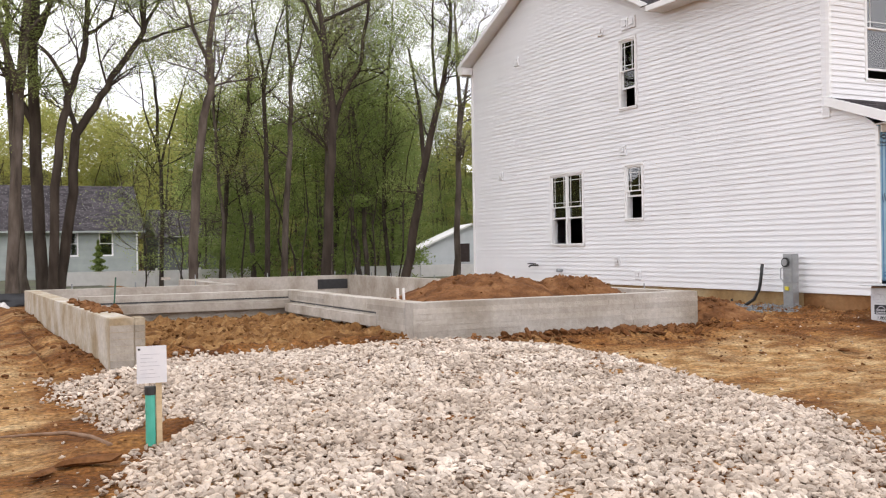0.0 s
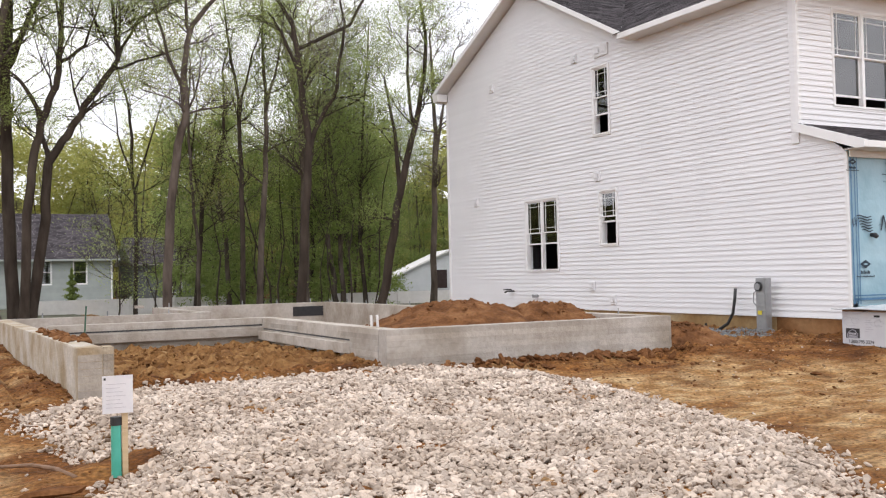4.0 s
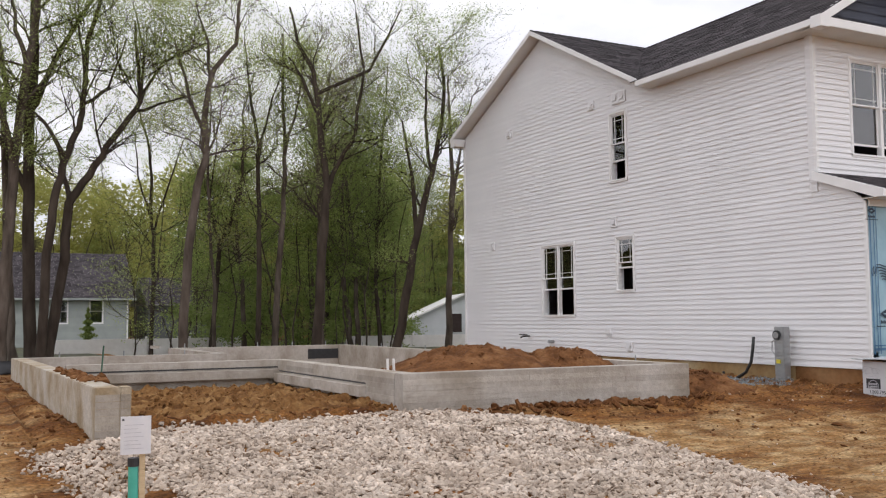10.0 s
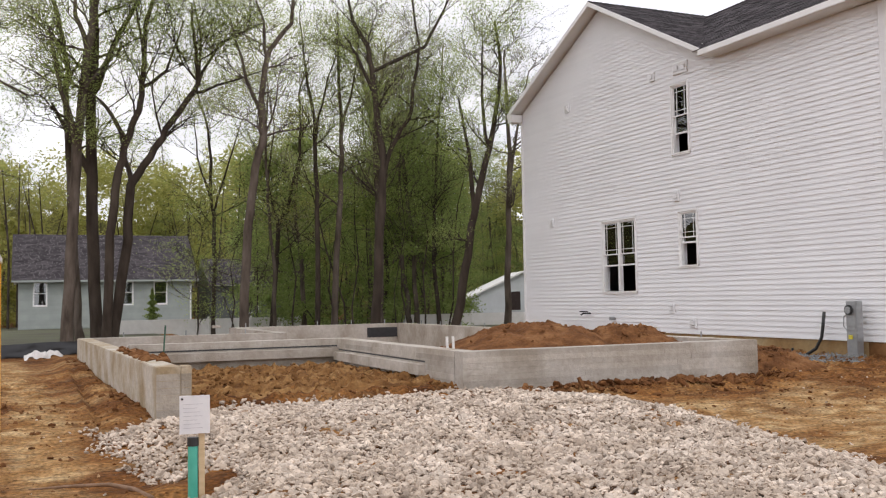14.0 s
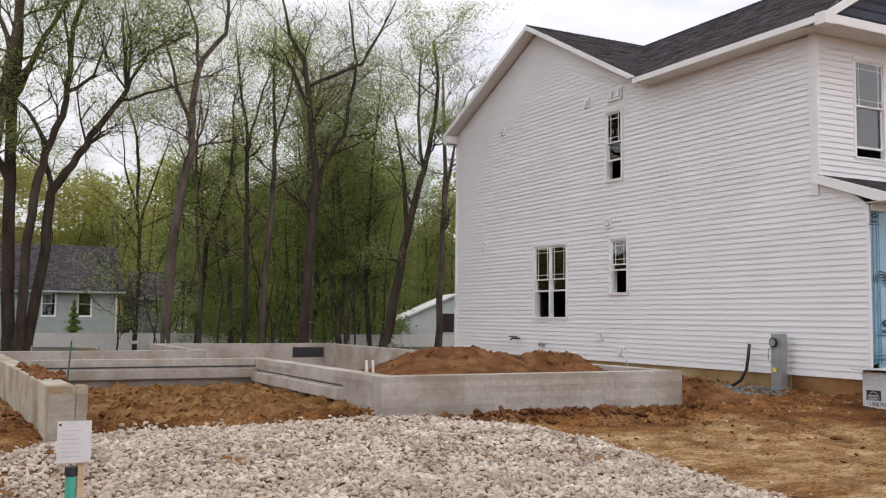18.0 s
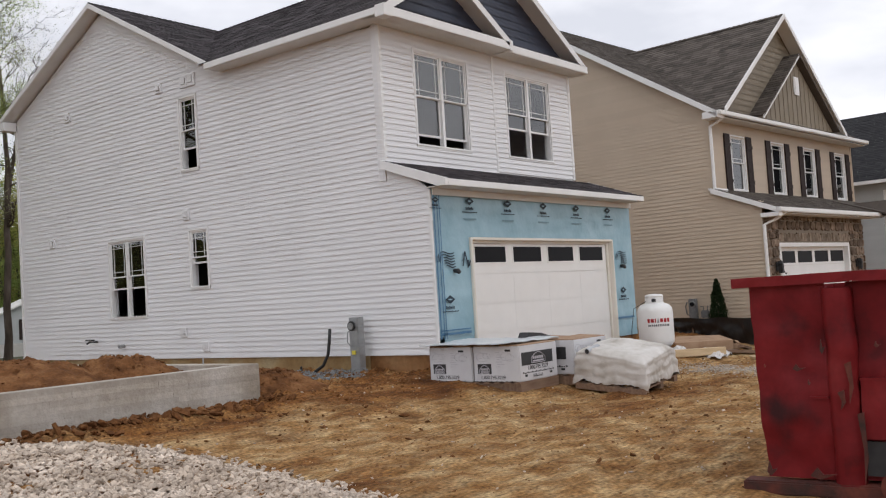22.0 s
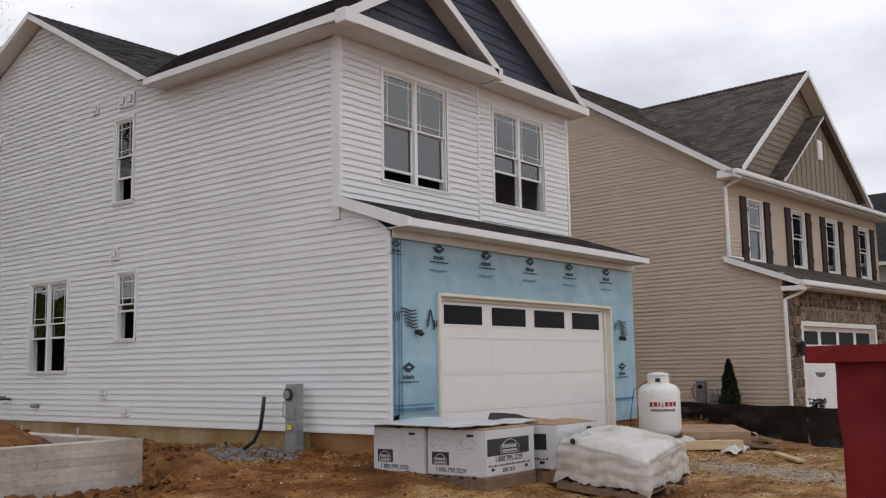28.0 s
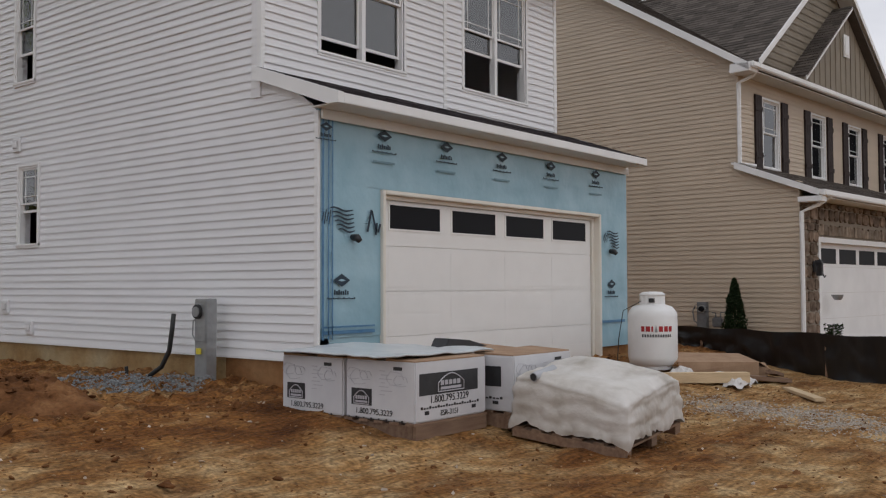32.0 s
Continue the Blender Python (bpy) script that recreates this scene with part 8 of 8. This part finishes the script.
# the wood behind, tree by tree
wr = random.Random(21)
for k in range(36):
    az = wr.uniform(-8, 31.5) if k < 14 else wr.uniform(12, 31.5)
    d = wr.uniform(33, 52)
    if az < 12:
        d = wr.uniform(76, 95)                              # behind the grey house
    elif 25 < az < 30.6:
        d = wr.uniform(77, 88)                              # behind the white shed
    az = radians(az)
    x, y = -13.26 + math.sin(az) * d, -10.7 + math.cos(az) * d
    h = wr.uniform(6.6, 9.8) * max(1.0, d / 60) * (0.86 if az > radians(22) else 1.0)
    line = [(0.0, 0.3)]
    a = 0.0
    for z in (2.5, 5.0, 7.5):
        a += wr.gauss(0, 0.22)
        line.append((a, z))
    kind = wr.random()
    if math.degrees(az) < 14:
        leaf = M_LEAF_YELLOW if kind < 0.75 else M_LEAF_BRIGHT
    else:
        leaf = M_LEAF_DEEP if kind < 0.45 else M_LEAF_BRIGHT if kind < 0.85 else M_LEAF_PINE
    tree("forest_tree", "woodland tree with a thin dark trunk and green spring foliage", x, y, line, [], leaf, wr.choice((M_BARK, M_BARK, M_BARK_DARK)), wr.randrange(2000, 3600), 0.068, 100 + k, 1.3, 12, wr.uniform(0.12, 0.4), h, "woodland trees", 2.6, wr.uniform(0.05, 0.11))

# pine crowns among them
for k, (x, y, h) in enumerate(((-1.6, 22.0, 10.4), (0.09, 26.9, 12.0))):
    tree("pine_tree", "tall pine with dull brownish green needles", x, y, [(0.0, 0.3), (0.05, 4.0), (0.0, 8.0)], [], M_LEAF_PINE, M_BARK, 2300, 0.055, 300 + k, 1.1, 24, 0.35, h, "woodland trees", 2.3, 0.17)

# undergrowth and the far edge of the wood
def puffs(count, each, az0, az1, d0, d1, heights, radii, flat, shell):
    """Centres of leaves in rounded clumps, denser towards the outside of each."""
    az, d = np.radians(rng.uniform(az0, az1, count)), rng.uniform(d0, d1, count)
    deg = np.degrees(az)
    d = np.where((deg > 25) & (deg < 30.6) & (d < 66), 75 + (d - d0) * 0.3, d)   # clear of the shed
    r = rng.uniform(*radii, count)
    z = heights(az, count) - r * flat
    k = rng.integers(0, count, count * each)
    u = rng.normal(size=(len(k), 3))
    u /= np.linalg.norm(u, axis=1)[:, None]
    u *= (rng.random(len(k)) ** shell * (0.8 + 0.2 * np.sin(u[:, 0] * 7 + k) * np.sin(u[:, 2] * 9 + k * 2)))[:, None]
    c = np.stack([-13.26 + np.sin(az) * d, -10.7 + np.cos(az) * d, z], 1)[k]
    c += u * r[k][:, None] * np.array([1, 1, flat])
    return c[c[:, 2] > -0.3]


c = puffs(620, 260, 11.5, 32, 35, 55, lambda az, n: 0.6 + 7.2 * rng.random(n) ** 1.2, (0.5, 1.5), 0.6, 0.45)
tagged(new("undergrowth", leaf_mesh("undergrowth", c, 0.085, M_LEAF_DEEP)), "tangled green saplings and brush under the trees", "undergrowth", kind="stuff")
c = puffs(150, 260, -11, 6, 84, 92, lambda az, n: 0.4 + 5.5 * rng.random(n), (0.8, 1.9), 0.7, 0.45)
tagged(new("undergrowth", leaf_mesh("undergrowth", c, 0.15, M_LEAF_YELLOW)), "yellow-green brush at the edge of the far woods", "undergrowth", kind="stuff")
c = puffs(190, 900, -11, 34, 78, 105, lambda az, n: (15.4 + 1.6 * np.sin(az * 37) + 1.2 * np.sin(az * 90 + 2)) * (1 - 0.6 * rng.random(n) ** 1.8), (1.8, 3.8), 1.0, 0.35)
tagged(new("far_woods", leaf_mesh("far_woods", c, 0.24, M_LEAF_YELLOW)), "yellow-green crowns of the woods far behind", "woods", kind="stuff")
b = Build()
for k in range(70):
    a = radians(wr.uniform(-10, 33))
    dd = wr.uniform(72, 100)
    x, y = -13.26 + math.sin(a) * dd, -10.7 + math.cos(a) * dd
    b.tube([(x, y, -0.6), (x + wr.gauss(0, 0.3), y, 5), (x + wr.gauss(0, 0.6), y, wr.uniform(8, 13))], [0.1, 0.08, 0.03], 5, False)
tagged(new("far_trunks", b.mesh("far_trunks", M_BARK_DARK)), "thin dark trunks of the woods far behind", "woods", kind="stuff")

# thin stems and saplings crowd the wood behind the clearing
b = Build()
for k in range(125):
    a, dd = radians(wr.uniform(11.5, 32)), wr.uniform(33, 62)
    if 24.2 < math.degrees(a) < 31.2:
        continue
    x, y = -13.26 + math.sin(a) * dd, -10.7 + math.cos(a) * dd
    r, h = wr.uniform(0.014, 0.042), wr.uniform(3.0, 8.5)
    lean = wr.gauss(0, 0.9), wr.gauss(0, 0.6)
    pts = [(x + lean[0] * q ** 1.5 + wr.gauss(0, 0.14) * (q > 0), y + lean[1] * q, -0.5 + (h + 0.5) * q) for q in (0, 0.25, 0.5, 0.75, 1.0)]
    b.tube(pts, [r, r * 0.9, r * 0.75, r * 0.5, r * 0.2], 5, False)
    for q in range(wr.randrange(2, 6)):
        p = Vector(pts[wr.randrange(2, 5)])
        d_ = Vector((wr.gauss(0, 0.8), wr.gauss(0, 0.8), wr.uniform(0.3, 1.3)))
        b.tube([tuple(p), tuple(p + d_ * 0.5), tuple(p + d_ * 1.1 + Vector((0, 0, 0.25)))], [r * 0.45, r * 0.3, r * 0.1], 3, False)
tagged(new("sapling_stems", b.mesh("sapling_stems", M_BARK_DARK)), "crowd of thin dark sapling stems in the wood", "woods", kind="stuff")

# a plain line of woods closes the distance
b, k = Build(), 160
for i in range(k + 1):
    a = radians(-40 + 90 * i / k)
    r_ = 118.0
    x, y = -13.26 + math.sin(a) * r_, -10.7 + math.cos(a) * r_
    b.v += [(x, y, -2.0), (x, y, 11.0 + 2.2 * fnoise(a * 14, 1.0) + 1.4 * fnoise(a * 47, 2.0) + 0.9 * fnoise(a * 130, 3.0))]
b.f = [(2 * i, 2 * i + 2, 2 * i + 3, 2 * i + 1) for i in range(k)]
lone("backdrop", b, M_WOODS, "line of distant olive green woods on the horizon", "woods", kind="structure")

# ---- houses beyond the trees ----
gh = thing("green_grey_house", "single-storey grey-green sided house with a dark roof among the trees", "house", pose(-2.99, 56.26, -0.4))
g_front = ((0.0, 0.0, 0.0), -1.0, 0.0, 0.0, -1.0)
GWIN = [(1.65, 2.5, 1.75, 3.3), (3.85, 4.7, 1.75, 3.3), (9.2, 10.0, 1.75, 3.3)]
gb_ = Build()
wall_solid(gb_, g_front, 0.0, 10.9, 0.0, 3.45, 0.16, GWIN)
gwl = part("wall", gb_, M_GREY_SIDING, gh)
siding(gwl, g_front, 0.3, 3.45, lambda z: (0.0, 10.9), GWIN, M_GREY_SIDING, h=0.18, lip=0.03)
part("wall", Build().box(-0.16, 0.16, 0, 0, 9, 3.45).box(-10.9, 0.16, 0, -10.74, 9, 3.45).box(-10.74, 8.84, 0, -0.16, 9, 3.45).box(-10.7, 4, 0, -0.2, 4.1, 3.4), M_GREY_SIDING, gh)
roof_slab(gh, (-11.3, -0.5, 3.4), (0.4, -0.5, 3.4), (0, 5.0, 3.3), 0.06, M_SOFFIT, M_SHINGLE)
roof_slab(gh, (-11.3, 9.5, 3.4), (0.4, 9.5, 3.4), (0, -5.0, 3.3), 0.06, M_SOFFIT, M_SHINGLE)
part("gutter", Build().box(-11.3, -0.6, 3.28, 0.4, -0.48, 3.4), M_GREY_SIDING, gh)
part("gable_wall", Build().prism([(-0.1, 0, 3.45), (-0.1, 9, 3.45), (-0.1, 4.5, 6.6)], (0.1, 0, 0)), M_GREY_SIDING, gh)
part("gable_wall", Build().prism([(-10.9, 0, 3.45), (-10.9, 9, 3.45), (-10.9, 4.5, 6.6)], (0.1, 0, 0)), M_GREY_SIDING, gh)
# small tan house further off
ct = thing("small_tan_house", "small tan gabled house far off among the trees", "house", pose(-20.6, 69.99, -0.7))
part("wall", Build().box(-3.2, 0, 0, 3.2, 6, 2.3).prism([(-3.2, 0, 2.3), (3.2, 0, 2.3), (0, 0, 3.5)], (0, 6, 0)), M_BEIGE, ct)
part("roof", Build().prism([(-3.6, -0.4, 2.17), (0, -0.4, 3.52), (0, -0.4, 3.66), (-3.6, -0.4, 2.31)], (0, 6.8, 0)), M_SHINGLE_B, ct)
part("roof", Build().prism([(3.6, -0.4, 2.17), (0, -0.4, 3.52), (0, -0.4, 3.66), (3.6, -0.4, 2.31)], (0, 6.8, 0)), M_SHINGLE_B, ct)
part("window", Build().box(0.9, -0.04, 0.9, 1.8, 0.02, 1.9), M_BLACK, ct)
for o in GWIN:
    window(gh, g_front, *o, units=1, raise_by=0.0, grille=False)
part("downspout", Build().tube([(-0.1, -0.1, 3.3), (-0.1, -0.1, 0.2)], 0.05, 6), M_TRIM, gh)
lw = thing("low_wing", "dark low wing with one white window behind the trees", "house", pose(1.47, 57.19, -0.4))
part("wall", Build().box(-3.0, 0, 0, 4.5, 6, 3.0), M_DARK_SIDING, lw)
window(lw, ((0.0, -0.01, 0.0), 1.0, 0.0, 0.0, -1.0), -0.35, 0.3, 1.0, 2.4, units=1, raise_by=0.0, grille=False)
roof_slab(lw, (-3.2, -0.4, 3.0), (4.7, -0.4, 3.0), (0, 3.4, 2.0), 0.06, M_SOFFIT, M_SHINGLE)
roof_slab(lw, (-3.2, 6.4, 3.0), (4.7, 6.4, 3.0), (0, -3.4, 2.0), 0.06, M_SOFFIT, M_SHINGLE)
# white shed at the wood's edge
sd = thing("white_shed", "small white gabled shed half hidden behind tree trunks", "shed", pose(17.97, 48.94, -0.5, 0, 0, -18))
sdw = part("wall", Build().box(-2.9, 0, 0, 4.5, 6, 1.95).prism([(-2.9, 0, 1.95), (4.5, 0, 1.95), (0.8, 0, 3.6)], (0, 6, 0)), M_GREY_C, sd)
siding(sdw, ((0, 0, 0), 1.0, 0.0, 0.0, -1.0), 0.1, 3.5, lambda z: (-2.9, 4.5) if z < 1.95 else (-2.9 + (z - 1.95) * 2.24, 4.5 - (z - 1.95) * 2.24), [], M_GREY_C, h=0.2, lip=0.03)
part("roof", Build().prism([(-3.2, -0.3, 1.82), (0.8, -0.3, 3.62), (0.8, -0.3, 3.74), (-3.2, -0.3, 1.94)], (0, 6.6, 0)), M_SOFFIT, sd)
part("roof", Build().prism([(4.8, -0.3, 1.82), (0.8, -0.3, 3.62), (0.8, -0.3, 3.74), (4.8, -0.3, 1.94)], (0, 6.6, 0)), M_SOFFIT, sd)
part("doorway", Build().box(-0.3, -0.05, 1.0, 0.6, 0.05, 2.3), M_SHUTTER, sd, "dark shed opening")
# low white boards behind the foundation
for x0, x1, y in ((-10.6, -3.4, 26.0), (0.2, 5.9, 24.0), (-6.0, -5.4, 25.5)):
    bd = thing("low_white_barrier", "low white plastic barrier standing behind the foundation", "barrier", group="barriers")
    part("board", Build().box(x0, y, lift(x0, y) - 0.1, x1, y + 0.05, 0.80), M_WHITE_PLASTIC, bd)
    for x in np.linspace(x0 + 0.1, x1 - 0.1, max(2, int((x1 - x0) / 1.8))):
        part("post", Build().box(x - 0.04, y - 0.05, lift(x, y) - 0.1, x + 0.04, y - 0.002, 0.88), M_WHITE_PLASTIC, bd)
# young spruce in front of the grey-green house
sp = thing("young_spruce", "small green spruce in front of the grey-green house", "tree", pose(-7.78, 37.07, 0.0))
part("stem", Build().tube([(0, 0, -0.3), (0, 0, 2.1)], [0.05, 0.01], 6), M_BARK, sp)
k = 2200
hh = rng.random(k)
rr = 0.75 * (1 - hh) * np.sqrt(rng.random(k)) * (0.6 + 0.4 * np.sin(hh * 40))
aa = rng.random(k) * 6.28
ob = new("crown", leaf_mesh("crown", np.stack([np.cos(aa) * rr, np.sin(aa) * rr, 0.1 + hh * 2.0], 1), 0.09, M_LEAF_DEEP))
ob.parent = sp


# pale stone dust trodden into the soil on the way to the next house
dust = []
for _ in range(5200):
    t = rnd.random()
    x, y = 3.9 - 0.9 * t + rnd.gauss(0, 0.35), -2.7 - 2.9 * t + rnd.gauss(0, 0.3)
    dust.append((x, y, ground_z(x, y) + 0.002, rnd.uniform(0.012, 0.032)))
scatter("stone_dust_patch", dust, M_DUST, "pale strip of fine stone dust trodden into the soil", "gravel")

planter = thing("hanging_planter", "small grey basket hanging before the white garage door", "planter", bh.matrix_world @ pose(1.5, VG - 0.14, 1.05) @ Matrix.Scale(0.65, 4))
part("basket", Build().lathe([(0.10, 0.0), (0.15, 0.06), (0.18, 0.16), (0.185, 0.17)], n=14), M_METAL, planter, smooth=True)
part("back_plate", Build().box(-0.2, 0.10, 0.12, 0.2, 0.13, 0.17), M_METAL, planter)
shrub = []
for _ in range(320):
    a, r, h = rnd.uniform(0, 6.28), rnd.random() ** 0.5, rnd.random()
    p = bh.matrix_world @ Vector((0.42 + 0.14 * r * math.cos(a) * (1 - 0.6 * h), VG - 0.45 + 0.2 * r * math.sin(a), 0.08 + 0.5 * h))
    shrub.append(tuple(p))
ob = new("small_shrub", leaf_mesh("small_shrub", np.array(shrub), 0.06, M_LEAF_CEDAR))
tagged(ob, "small dark green shrub at the foot of the stone front", "shrub")
# ---- the nearest gravel, stone by stone ----
PIECES = []
for v, f in SHAPES:
    me = bpy.data.meshes.new("stone")
    me.from_pydata(v.tolist(), [], f)
    me.materials.append(M_STONE_PIECE)
    PIECES.append(me)
for x, y, z, s in near_stones:
    ob = new("stone", PIECES[rnd.randrange(14)])
    ob.parent = gravel
    ob.matrix_local = Matrix.LocRotScale((x, y, z), Euler((rnd.gauss(0, 0.5), rnd.gauss(0, 0.5), rnd.uniform(0, 6.28))), (s, s, s))
